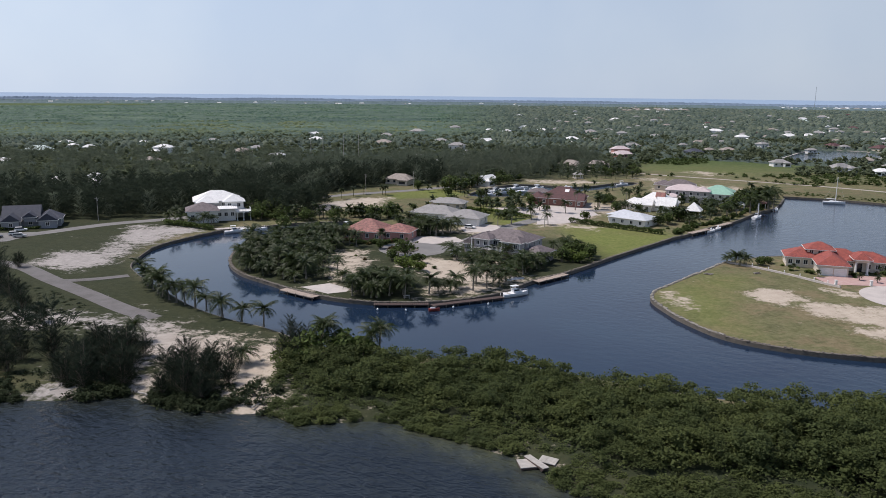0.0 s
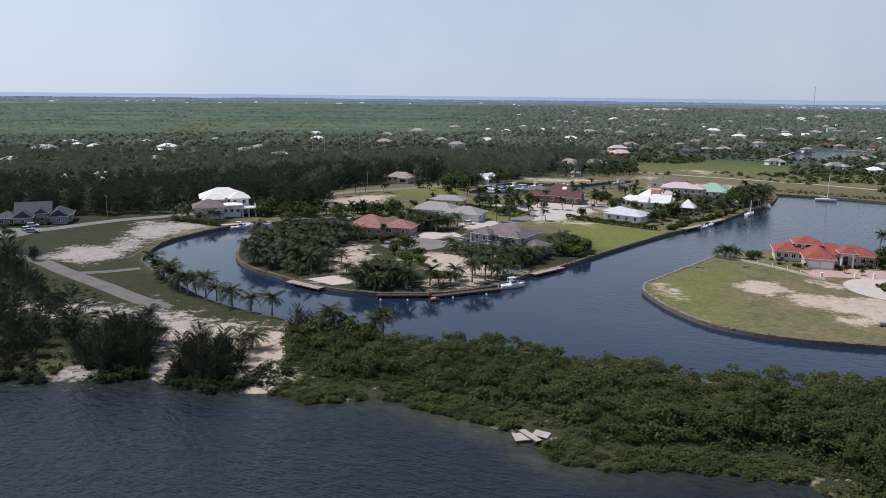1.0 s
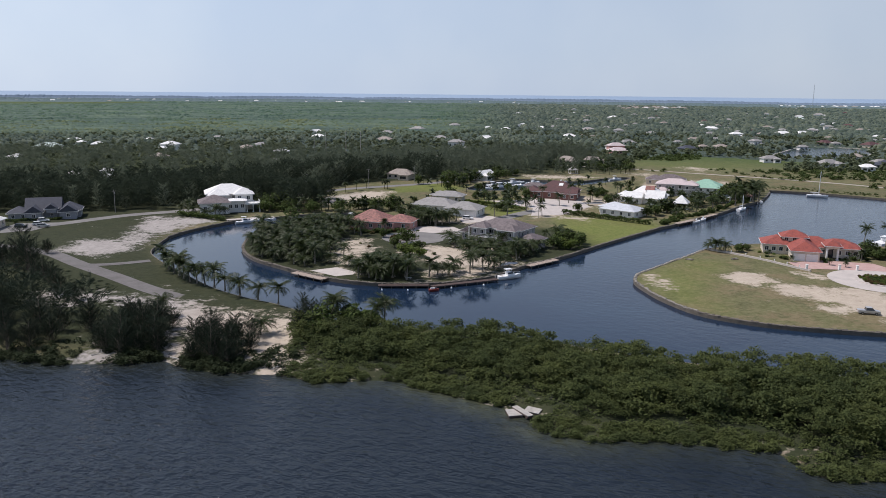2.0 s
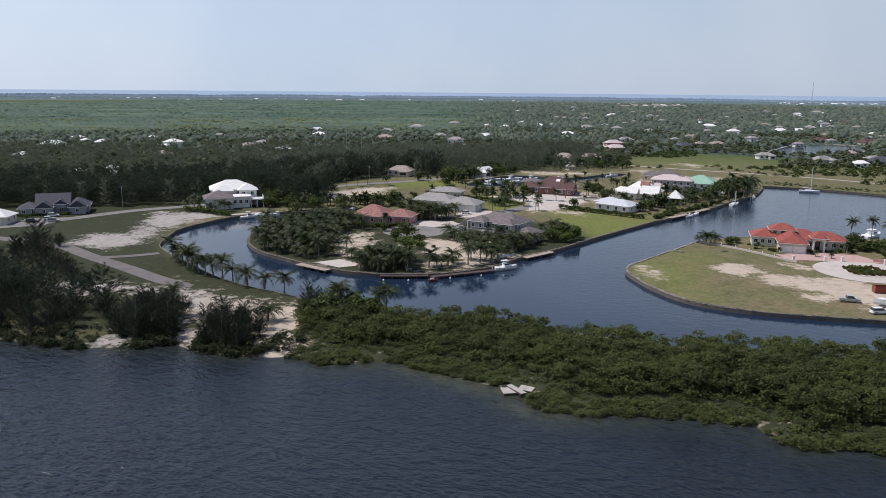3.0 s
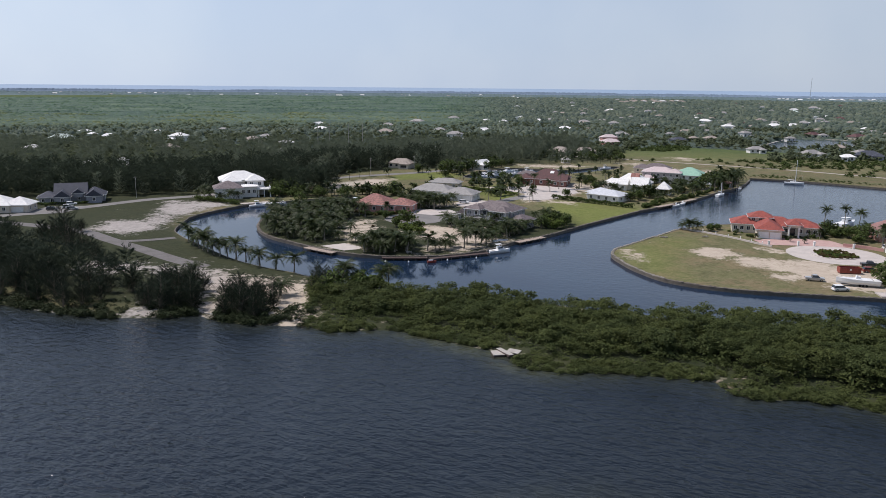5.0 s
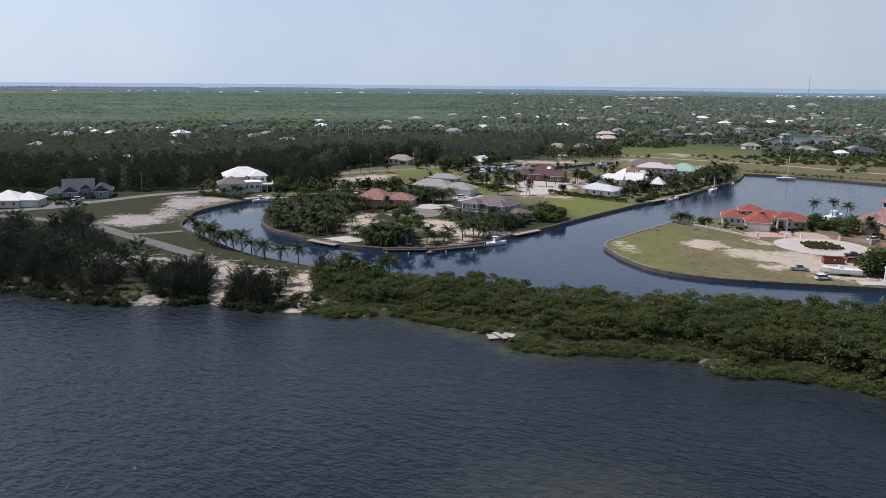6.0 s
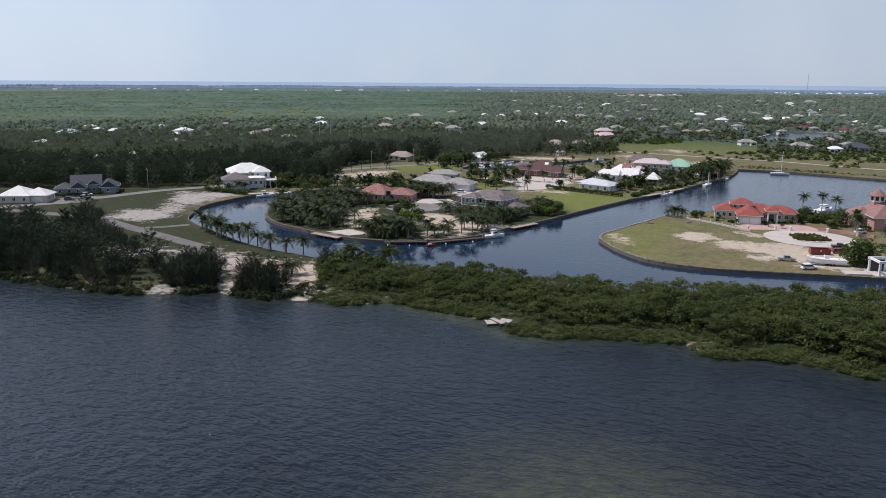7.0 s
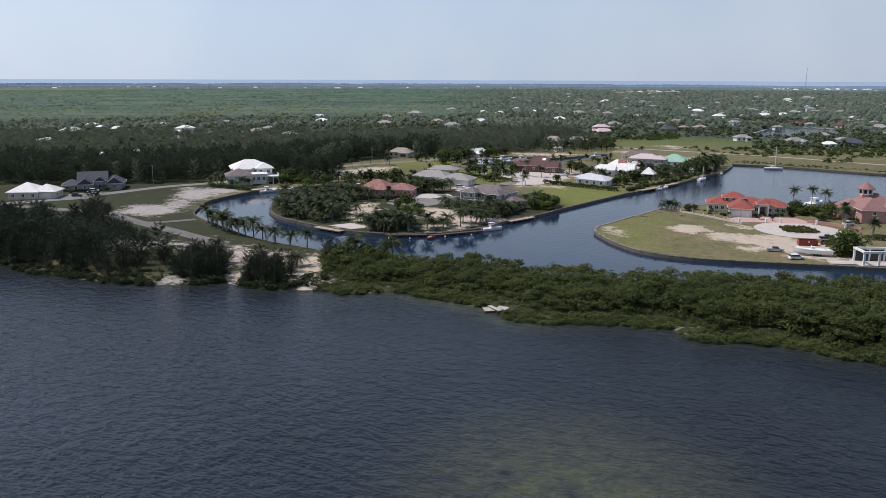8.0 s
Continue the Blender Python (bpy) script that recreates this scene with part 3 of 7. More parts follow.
NOTCH = [(38.5, 102), (45, 99.5), (46, 105), (40.5, 107)]
SANDS_WEST = [
    [(-150, 322), (-122, 321), (-116, 312), (-124, 297), (-128, 275), (-126, 251), (-134, 239), (-152, 246), (-154, 268), (-138, 268), (-142, 292)],
    [(-94, 198), (-80, 183), (-62, 176), (-50, 173), (-47, 158), (-43, 136), (-58, 136), (-60, 152), (-75, 158), (-90, 176)],
    [(-130, 196), (-98, 192), (-94, 180), (-124, 182)],
    NOTCH,
    [(-74, 152), (-69, 152), (-69, 140), (-76, 140)],
    [(-92, 153), (-84, 152), (-84, 141), (-92, 142)],
]
SANDS_ISLAND = [
    [(-58, 277), (-45, 276), (-40, 237), (-50, 229), (-54, 245)],
    [(-57, 224), (-50, 229.5), (-43, 222), (-50, 216)],
    [(-24, 265), (-3, 270), (10, 255), (0, 230), (-18, 233), (-34, 252)],
    [(-22, 318), (0, 310), (12, 330), (-2, 336)],
    [(33, 338), (47, 336), (48, 328), (36, 330)],
    [(-22, 213.5), (-8, 219), (3, 229), (12, 241), (4, 244), (-4, 234), (-18, 226)],
]
SANDS_NORTH = [
    [(-77, 404), (-64, 419), (-51, 419), (-50, 392), (-62, 386), (-78, 362), (-84, 390)],
    [(146, 566), (166, 584), (186, 578), (166, 552)], [(104, 524), (128, 540), (136, 520), (113, 504)],
    [(18, 400), (62, 368), (80, 360), (72, 394), (45, 422)],
    [(96, 440), (150, 470), (180, 500), (110, 496)],
    [(4, 388), (42, 396), (54, 372), (36, 338), (22, 332), (22, 362)], [(30, 500), (34, 514), (66, 518), (100, 520), (92, 510), (64, 496)], [(-6, 470), (8, 496), (22, 500), (4, 466)],
    [(104, 560), (112, 566), (108, 528), (100, 524)],
    [(60, 400), (82, 408), (100, 402), (74, 380)],
]
SANDS_PENINSULA = [
    [(69, 224), (76, 231), (84, 230), (87, 224), (84, 216), (77, 213), (70, 217)],
    [(79, 211), (86, 217), (95, 213), (104, 212), (112, 206), (112, 188), (104, 180), (94, 184), (92, 194), (82, 201)],
    [(85, 192), (93, 193), (96, 186), (86, 184)], [(96, 232), (104, 230), (104, 222), (98, 222)],
    [(46, 226), (51, 224), (52, 203), (47, 206)],
    [(106, 199), (128, 199), (128, 176), (108, 171), (96, 178)],
]
SANDS = SANDS_WEST + SANDS_ISLAND + SANDS_NORTH
LUSH = [[(-8, 374), (2, 402), (18, 394), (20, 365), (18, 338), (4, 338)], [(30, 340), (72, 328), (74, 312), (34, 264)], [(-55, 432), (-30, 460), (-2, 450), (-18, 424), (-48, 414)],
        [(110, 600), (200, 720), (260, 640), (190, 560)]]
WOOD = [(-330, 332), (-206, 326), (-186, 335), (-165, 337), (-142, 354), (-103, 378), (-108, 414), (-84, 446), (-58, 474), (-24, 484), (-30, 530), (-100, 492), (-150, 420), (-220, 392), (-340, 400)]
FOREST = [(-330, 330), (-206, 324), (-186, 333), (-165, 335), (-142, 352), (-103, 376), (-106, 412), (-82, 442), (-55, 470), (-20, 480), (110, 560), (80, 700), (-420, 640)]
MANGROVE = [(-46, 139), (-39, 133), (-25, 135), (-16, 130), (-7, 125), (0, 121), (5, 113), (23, 110), (39, 107), (46, 98), (63, 95), (78, 86), (110, 69), (160, 49),
            (160, 117), (100, 130), (70, 135), (50, 139), (37, 142), (20, 149), (6, 156), (-8, 160), (-25, 163), (-40, 166), (-50, 168)]
DRYLOTS = [[(-108, 345), (-50, 338), (0, 350), (30, 352), (-10, 420), (-60, 445), (-108, 405)], [(160, 446), (344, 374), (440, 400), (330, 470), (190, 480)]]
# grass painted darker: low scrub, and cloud shade over the west part
DARKENED_LAND = [[(-260, 200), (-151, 168), (-96, 146), (-45, 140), (-45, 176), (-104, 230), (-122, 262), (-126, 300), (-112, 322), (-104, 345), (-110, 372), (-160, 345), (-230, 335), (-280, 300), (-280, 250)],
             [(-98, 290), (-95, 256), (-66, 216), (-30, 199), (6, 220), (40, 264), (34, 300), (0, 322), (-60, 336)]]
gx, gy = gxy[:, 0], gxy[:, 1]


def soft_mask(polys, x, y, fade):
    m = np.zeros(len(x))
    for p in polys:
        d = away(x, y, p, True)
        m = np.maximum(m, np.clip(0.5 + np.where(inside(x, y, p), d, -d) / (2 * fade), 0, 1))
    return m


shore = np.clip(1.4 - away(gx, gy, LAGOON_SHORE) / 6, 0, 1)
shore_sand = shore * 0.3 * (gx < 60)
add_attr(ground, "sand", np.maximum.reduce([soft_mask(SANDS, gx, gy, 7.5), soft_mask(SANDS_PENINSULA, gx, gy, 4.0), shore_sand]))
LUSH.append([(46, 196), (45, 218), (50, 230), (66, 250), (78, 244), (68, 224), (60, 205), (58, 184), (50, 188)])
add_attr(ground, "damp", soft_mask([NOTCH], gx, gy, 0.5))
# west of x = -60 the sand blends to its shaded tone
add_attr(ground, "shaded_sand", np.clip((-60 - gx) / 30, 0, 1))
add_attr(ground, "lush", np.maximum(soft_mask(LUSH[:3], gx, gy, 3), 0.6 * soft_mask(LUSH[3:], gx, gy, 6)))
add_attr(ground, "dark", np.maximum(soft_mask([FOREST, MANGROVE], gx, gy, 4), np.maximum.reduce([0.95 * soft_mask(DARKENED_LAND, gx, gy, 6), shore, 0.15 * soft_mask(DRYLOTS, gx, gy, 8)])))
add_attr(ground, "swamp", np.clip((np.hypot(gx, gy) - 560) / 150, 0, 1))
# the open reach is ruffled by the wind, the sheltered creek lies calm
open_reach = np.clip((cxy[:, 0] + 30) / 170, 0, 1)
add_attr(canal, "chop", 0.08 + 0.92 * open_reach ** 1.3)
lx, ly = lxy[:, 0], lxy[:, 1]
shoal = np.clip(1.3 - np.hypot((lx - 8) / 24, (ly - 30) / 29), 0, 1)
add_attr(lagoon, "shallow", np.maximum((0.30 + 0.65 * np.exp(-((lx + 8) / 22) ** 2)) * np.clip(1.0 - away(lx, ly, LAGOON_SHORE) / 9, 0, 1), 0.9 * shoal))


def ribbon(name, line, width, z, mat, label, category, height=0.0):
    """A road, kerb or wall that follows a line of the plan; with a height it gets sides."""
    p = np.array(line, float)
    t = np.gradient(p, axis=0)
    t /= np.maximum(np.linalg.norm(t, axis=1), 1e-6)[:, None]
    nrm = np.c_[-t[:, 1], t[:, 0]] * width / 2
    g = Geo()
    if height:
        rings = [[(*(a - b), z - height), (*(a + b), z - height), (*(a + b), z), (*(a - b), z)] for a, b in zip(p, nrm)]
        g.loft(rings)
    else:
        vs = [(*q, z) for a, b in zip(p, nrm) for q in (a - b, a + b)]
        g.add(vs, [(2 * i, 2 * i + 2, 2 * i + 3, 2 * i + 1) for i in range(len(p) - 1)])
    return tagged(g.part(name, mat), label, category, kind="structure")


for nm, ln in (("seawall_peninsula", pen_line), ("seawall_island", isle_line), ("seawall_creek", creek_line)):
    ribbon(nm, ln, 0.9, 1.06, "seawall", "weathered boulder and concrete seawall along the canal", "seawall", 2.4)
def boulders(name, line, gap, size, z, label, seed, mat="boulder"):
    """Rough blocks set along the top of a seawall."""
    r = np.random.RandomState(seed)
    g, p = Geo(), np.array(line, float)
    L = np.r_[0, np.cumsum(np.linalg.norm(np.diff(p, axis=0), axis=1))]
    for s in np.arange(0, L[-1], gap):
        x, y = np.interp(s, L, p[:, 0]) + r.uniform(-0.3, 0.3), np.interp(s, L, p[:, 1]) + r.uniform(-0.3, 0.3)
        a, b_, c = size * r.uniform(0.6, 1.3), size * r.uniform(0.5, 1.0), size * r.uniform(0.35, 0.8)
        rot, zz = r.uniform(0, 6.28), z + r.uniform(-0.12, 0.1)
        ring = []
        for hz, f in ((-0.5, 0.85), (0.1, 1.0), (0.5, 0.6)):
            ring.append([(x + f * (a * math.cos(rot + q) * r.uniform(0.8, 1.1)), y + f * (b_ * math.sin(rot + q) * r.uniform(0.8, 1.1)), zz + c * hz) for q in np.arange(5) * 1.2566])
        g.loft(ring)
    return tagged(g.part(name, mat), label, "rocks", kind="stuff")


# same blocks coloured dark for the shaded front, pale for the sunlit curve
boulders("seawall_rocks_front", [q for q in pen_line if q[0] < 130 and q[1] < 186], 0.75, 0.5, 1.1, "dark rough blocks along the front seawall", 8, "dark_boulder")
boulders("seawall_rocks_peninsula", [q for q in pen_line if q[0] < 130 and 184 < q[1] < 268], 0.5, 0.5, 1.12, "pale rough limestone blocks capping the peninsula seawall", 5)
boulders("seawall_rocks_island", [q for q in isle_line if q[0] < 80], 0.62, 0.55, 1.05, "rough limestone blocks capping the island seawall", 6, "dark_boulder")
boulders("seawall_rocks_creek", creek_line[15:], 0.7, 0.5, 1.1, "rough limestone blocks along the creek bank", 7, "dark_boulder")
ribbon("bank_spit", spit_line, 0.8, 0.96, "seawall", "low earth and rock bank along the canal", "bank", 2.2)
ribbon("bank_north_canal", NORTH_CANAL + NORTH_CANAL[:1], 1.0, 1.03, "seawall", "low earth bank round the narrow canal", "bank", 2.2)
ribbon("bank_pond", POND + POND[:1], 1.6, 1.05, "concrete", "pale quay round the harbour basin", "bank", 2.2)
ribbon("bank_far", far_line, 1.2, 1.0, "seawall", "low rocky bank of the open field", "bank", 2.2)
ribbon("road_west", smooth_line([(-330, 240), (-240, 258), (-196, 278), (-178, 300), (-160, 324), (-138, 341), (-118, 366), (-104, 392), (-80, 424), (-54, 443), (-28, 462), (0, 500)], 5), 7.0, 1.04,
       "asphalt", "grey asphalt residential road with sandy edges", "road")
ribbon("road_dirt", smooth_line([(-200, 262), (-170, 252), (-152, 244), (-134, 228), (-116, 213), (-100, 199), (-88, 190)], 5), 5.5, 1.05, "dirt", "pale packed-dirt track leading to the beach", "road")
ribbon("road_spur", smooth_line([(-134, 226.5), (-128, 226.6), (-121, 229), (-113, 234)], 4), 3.6, 1.08, "dirt", "short pale spur of the track", "road")
ribbon("road_island", smooth_line([(-30, 276), (-18, 282), (-8, 300), (2, 320), (14, 340), (26, 356), (44, 378), (62, 384)], 5), 7.0, 1.05, "asphalt", "grey asphalt lane through the island lots", "road")
ribbon("road_field", smooth_line([(60, 592), (109, 571), (145, 546), (170, 530), (222, 494), (271, 446), (330, 415)], 5), 4.5, 1.05, "marl_track", "pale sandy track across the open field", "road")


def disc(name, cx, cy, r, z, mat, label, category, sy=1.0, n=40, h=0.0):
    g = Geo()
    ring = [(cx + r * math.cos(6.28319 * i / n), cy + r * sy * math.sin(6.28319 * i / n)) for i in range(n)]
    if h:
        g.loft([[(x, y, z - h) for x, y in ring], [(x, y, z) for x, y in ring]])
    else:
        g.add([(x, y, z) for x, y in ring], [tuple(range(n))])
    return tagged(g.part(name, mat), label, category, kind="structure")


disc("road_roundabout", 118.3, 221, 15.6, 1.06, "concrete", "pale concrete turning circle of the peninsula", "road")
disc("kerb_roundabout", 118, 221, 7.6, 1.22, "concrete", "raised round kerb of the planted island", "kerb", 1.0, 40, 0.3)
disc("road_cul_de_sac", -29, 281, 12.5, 1.07, "asphalt", "grey cul-de-sac turning circle", "road")
disc("kerb_cul_de_sac", -33, 280, 6.0, 1.2, "seawall", "raised round kerb of the planted island", "kerb", 1.0, 32, 0.3)

# the sea beyond the far coast, up to the horizon
g = Geo()
N = 80
vs = []
for k in range(N + 1):
    a = radians(-75 + 150 * k / N)
    for r, z in ((4520, 12.0), (4850, 35.8)):
        vs.append((-11 + r * math.sin(a), 8 + r * math.cos(a), z))
g.add(vs, [(2 * i, 2 * i + 2, 2 * i + 3, 2 * i + 1) for i in range(N)])
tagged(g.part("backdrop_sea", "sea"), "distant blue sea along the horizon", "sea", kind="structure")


def far_ridge(name, rows, mat, label, seed):
    """Wooded far rises before the sea, with uneven tops; haze sits in their base colour."""
    g, rr = Geo(), np.random.RandomState(seed)
    for r, lo, hi in rows:
        a = np.radians(np.arange(-36, 36.01, 0.1))
        wide = np.interp(a, np.linspace(a[0], a[-1], 34), rr.uniform(0, 1, 34))
        top = lo + (hi - lo) * wide + rr.uniform(-1.5, 1.5, len(a))
        x, y = r * np.sin(a), r * np.cos(a)
        n = len(a)
        vs = [(x[k], y[k], 0.5) for k in range(n)] + [(x[k], y[k] + 30, top[k]) for k in range(n)] + [(x[k], y[k] + 90, 0.5) for k in range(n)]
        g.add(vs, [f for k in range(n - 1) for f in ((k, k + 1, n + k + 1, n + k), (n + k, n + k + 1, 2 * n + k + 1, 2 * n + k))])
    return tagged(g.part(name, mat), label, "coast", kind="structure")


far_ridge("backdrop_woods", [(3420, 3.5, 7.0), (3560, 4.0, 8.0), (3720, 5.0, 9.0), (3900, 5.5, 10.0), (4080, 7.0, 11.5)], "hazed_wood", "far flat woods with haze mixed into their green", 10)
far_ridge("backdrop_ridge", [(4260, 9.0, 13.0), (4480, 14.5, 20.5)], "ridge", "low wooded far coast with blue haze in its colour", 9)


# ---- plants ----
def leaf_cloud(rng, pts, size, up=0.5, long=1.3):
    """Small four-sided leaves at the points, turned at random but mostly facing up and outward."""
    n = len(pts)
    nrm = rng.normal(size=(n, 3))
    nrm[:, 2] = np.abs(nrm[:, 2]) + up
    nrm /= np.linalg.norm(nrm, axis=1)[:, None]
    t = np.cross(nrm, rng.normal(size=(n, 3)))
    t /= np.maximum(np.linalg.norm(t, axis=1), 1e-6)[:, None]
    b = np.cross(nrm, t)
    s = (size * rng.uniform(0.6, 1.4, n))[:, None]
    t, b = t * s * long, b * s / long
    return np.stack([pts - t, pts - 0.15 * t + b, pts + t, pts - 0.15 * t - b], axis=1)


def crown_points(rng, n, rx, rz, lumps=7, bottom=-0.35):
    """Points in the outer shell of a lumpy crown made of several overlapping boughs."""
    c = rng.normal(size=(lumps, 3))
    c /= np.linalg.norm(c, axis=1)[:, None]
    c *= rng.uniform(0.25, 0.74, (lumps, 1))
    c[:, 2] = np.abs(c[:, 2]) * 0.9 - 0.1
    r = rng.uniform(0.26, 0.54, lumps)
    k = rng.randint(0, lumps, n)
    d = rng.normal(size=(n, 3))
    d /= np.linalg.norm(d, axis=1)[:, None]
    p = c[k] + d * (r[k] * rng.uniform(0.72, 1.05, n))[:, None]
    p[:, 2] = np.maximum(p[:, 2], bottom + rng.uniform(0, 0.2, n))
    return p * np.array([rx, rx, rz])


def bush_leaves(seed, n, rx, rz, size, lumps=7, up=1.2, shaded=0.0):
    rng = np.random.RandomState(seed)
    p = crown_points(rng, n, rx, rz, lumps)
    p[:, 2] -= p[:, 2].min()
    p = p[p[:, 2] >= shaded * p[:, 2].max()]
    return leaf_cloud(rng, p, size, up)


def palm_meshes(seed, h):
    """Trunk and crown of a coconut palm: a leaning ringed trunk and arching fronds of leaflets."""
    rng = np.random.RandomState(seed)
    g = Geo()
    lean, way = rng.uniform(0.04, 0.16) * h, rng.uniform(0, 6.28)
    pos = lambda t: np.array([lean * t * t * math.cos(way), lean * t * t * math.sin(way), h * t])
    rings = []
    for k in range(7):
        t = k / 6
        c, r = pos(t), 0.24 - 0.11 * t + (0.1 if k == 0 else 0)
        rings.append([(c[0] + r * math.cos(1.0472 * i), c[1] + r * math.sin(1.0472 * i), c[2]) for i in range(6)])
    g.loft(rings)
    trunk = g.data("trunk", "palm_bark")
    top, quads = pos(1.0), []
    for k in range(27):
        a = k * 2.399963 + rng.uniform(-0.25, 0.25)
        slope = rng.uniform(-0.35, 1.4) if k % 3 else rng.uniform(0.3, 1.3)
        length = rng.uniform(2.7, 3.9)
        d = np.array([math.cos(a), math.sin(a), 0.0])
        side = np.array([-d[1], d[0], 0.0])
        p, seg = top.copy(), 11
        for j in range(seg):
            step = d * math.cos(slope) * length / seg + np.array([0, 0, math.sin(slope) * length / seg])
            q = p + step
            lw = 0.25 + 0.75 * math.sin(math.pi * min(1.0, 0.12 + 0.82 * j / seg))
            for s in (-1, 1):
                w = lw * rng.uniform(0.8, 1.3)
                tip = p + side * s * w * 0.62 + step * 1.9 + np.array([0, 0, -0.42 * w])
                quads.append([p, p + step * 0.72, tip + step * 0.22, tip])
            quads.append([p - side * 0.045, q - side * 0.04, q + side * 0.04, p + side * 0.045])
            p, slope = q, slope - rng.uniform(0.06, 0.18)
    for k in range(5):
        a = rng.uniform(0, 6.28)
        c = top + np.array([0.25 * math.cos(a), 0.25 * math.sin(a), -0.3])
        quads.append([c + np.array(o) for o in ((-0.14, 0, 0), (0, 0, -0.18), (0.14, 0, 0), (0, 0, 0.16))])
    return trunk, quads_mesh("crown", np.array(quads), "palm")


def far_palm_leaves(seed, h):
    """A plainer palm for the far gardens: narrow trunk strips and broad arching fronds."""
    rng = np.random.RandomState(seed)
    quads = []
    for a in (0.0, 1.05, 2.1):
        w = np.array([math.cos(a), math.sin(a), 0]) * 0.17
        quads.append([-w, w, np.array([0, 0, h]) + w * 0.7, np.array([0, 0, h]) - w * 0.7])
    for k in range(17):
        a, slope, length = k * 2.399963 + rng.uniform(-0.3, 0.3), rng.uniform(-0.4, 1.3), rng.uniform(2.6, 3.6)
        d, p = np.array([math.cos(a), math.sin(a), 0.0]), np.array([0, 0, h])
        side = np.array([-d[1], d[0], 0.0])
        for j in range(5):
            q = p + d * math.cos(slope) * length / 5 + np.array([0, 0, math.sin(slope) * length / 5])
            w0, w1 = ((0.1, 0.45), (0.45, 0.6), (0.6, 0.55), (0.55, 0.4), (0.4, 0.05))[j]
            for s in (-1, 1):
                quads.append([p, q, q + side * s * w1 - np.array([0, 0, 0.35 * w1]), p + side * s * w0 - np.array([0, 0, 0.35 * w0])])
            p, slope = q, slope - rng.uniform(0.15, 0.35)
    return np.array(quads)


def fan_palm_meshes(seed, h):
    """A stout date-like palm with a full round head of stiff fronds."""
    rng = np.random.RandomState(seed)
    g = Geo().tube((0, 0, 0), (0, 0, h), 0.34, 0.26, 8)
    g.tube((0, 0, h - 0.8), (0, 0, h + 0.1), 0.3, 0.45, 8)
    quads, top = [], np.array([0, 0, h])
    for k in range(46):
        a, el = k * 2.399963, rng.uniform(-0.5, 1.3)
        d = np.array([math.cos(a) * math.cos(el), math.sin(a) * math.cos(el), math.sin(el)])
        side = np.array([-math.sin(a), math.cos(a), 0])
        L, p = rng.uniform(2.0, 2.8), top.copy()
        for j in range(5):
            q = p + (d - np.array([0, 0, 0.16 * j])) * L / 5
            w = 0.42 * (1.0 if j < 4 else 0.5)
            for s in (-1, 1):
                quads.append([p, q, q + side * s * w + (q - p) * 0.5, p + side * s * w + (q - p) * 0.5 - np.array([0, 0, 0.1])])
            p = q
    return g.data("trunk", "palm_bark"), quads_mesh("crown", np.array(quads), "date")


def broadleaf_meshes(seed, h, r, mat="broadleaf", n=520, size=0.38):
    rng = np.random.RandomState(seed)
    g = Geo().tube((0, 0, 0), (0.1, 0.05, h * 0.45), 0.09 * r, 0.06 * r, 7)
    for k in range(6):
        a = k * 1.05 + rng.uniform(-0.3, 0.3)
        s = rng.uniform(0.4, 0.7) * r
        g.tube((0.1, 0.05, h * rng.uniform(0.28, 0.45)), (s * math.cos(a), s * math.sin(a), h * rng.uniform(0.6, 0.82)), 0.045 * r, 0.012 * r, 5)
    p = crown_points(rng, n, r * 1.1, h * 0.6, 14, -0.65)
    p += rng.normal(size=p.shape) * 0.16
    p[:, 2] = np.maximum(p[:, 2] + h * 0.42, 0.1)
    return g.data("trunk", "bark"), quads_mesh("crown", leaf_cloud(rng, p, size, 0.9), mat)


def casuarina_leaves(rng, h, n, size, limbs=26, spread=0.24, thin=0.1, steep=0.35):
    """Wispy sprays along ascending limbs of an Australian pine; returns limbs and leaves."""
    ends, pts, dirs = [], [], []
    for k in range(limbs):
        z0 = h * (0.04 + 0.88 * (k / limbs))
        a = k * 2.399963 + rng.uniform(-0.4, 0.4)
        L = h * spread * (1.15 - 0.85 * (k / limbs)) * rng.uniform(0.7, 1.25)
        up = rng.uniform(steep, steep + 0.6)
        e = np.array([L * math.cos(a), L * math.sin(a), z0 + L * up])
        ends.append(((0, 0, z0), tuple(e)))
        m = n // limbs
        t = rng.uniform(0.15, 1.08, m) ** 0.7
        q = np.array([0, 0, z0])[None] * (1 - t)[:, None] + e[None] * t[:, None] + rng.normal(size=(m, 3)) * 0.09 * L
        pts.append(q)
        dirs.append(np.repeat((e - np.array([0, 0, z0]))[None] / max(L, 0.1), m, 0) + rng.normal(size=(m, 3)) * 0.45)
    p, d = np.vstack(pts), np.vstack(dirs)
    d /= np.linalg.norm(d, axis=1)[:, None]
    b = np.cross(d, rng.normal(size=d.shape))
    b /= np.maximum(np.linalg.norm(b, axis=1), 1e-6)[:, None]
    s = (size * rng.uniform(0.6, 1.4, len(p)))[:, None]
    d, b = d * s * 1.9, b * s * thin
    return ends, np.stack([p - d * 0.4, p + b, p + d, p - b], axis=1)


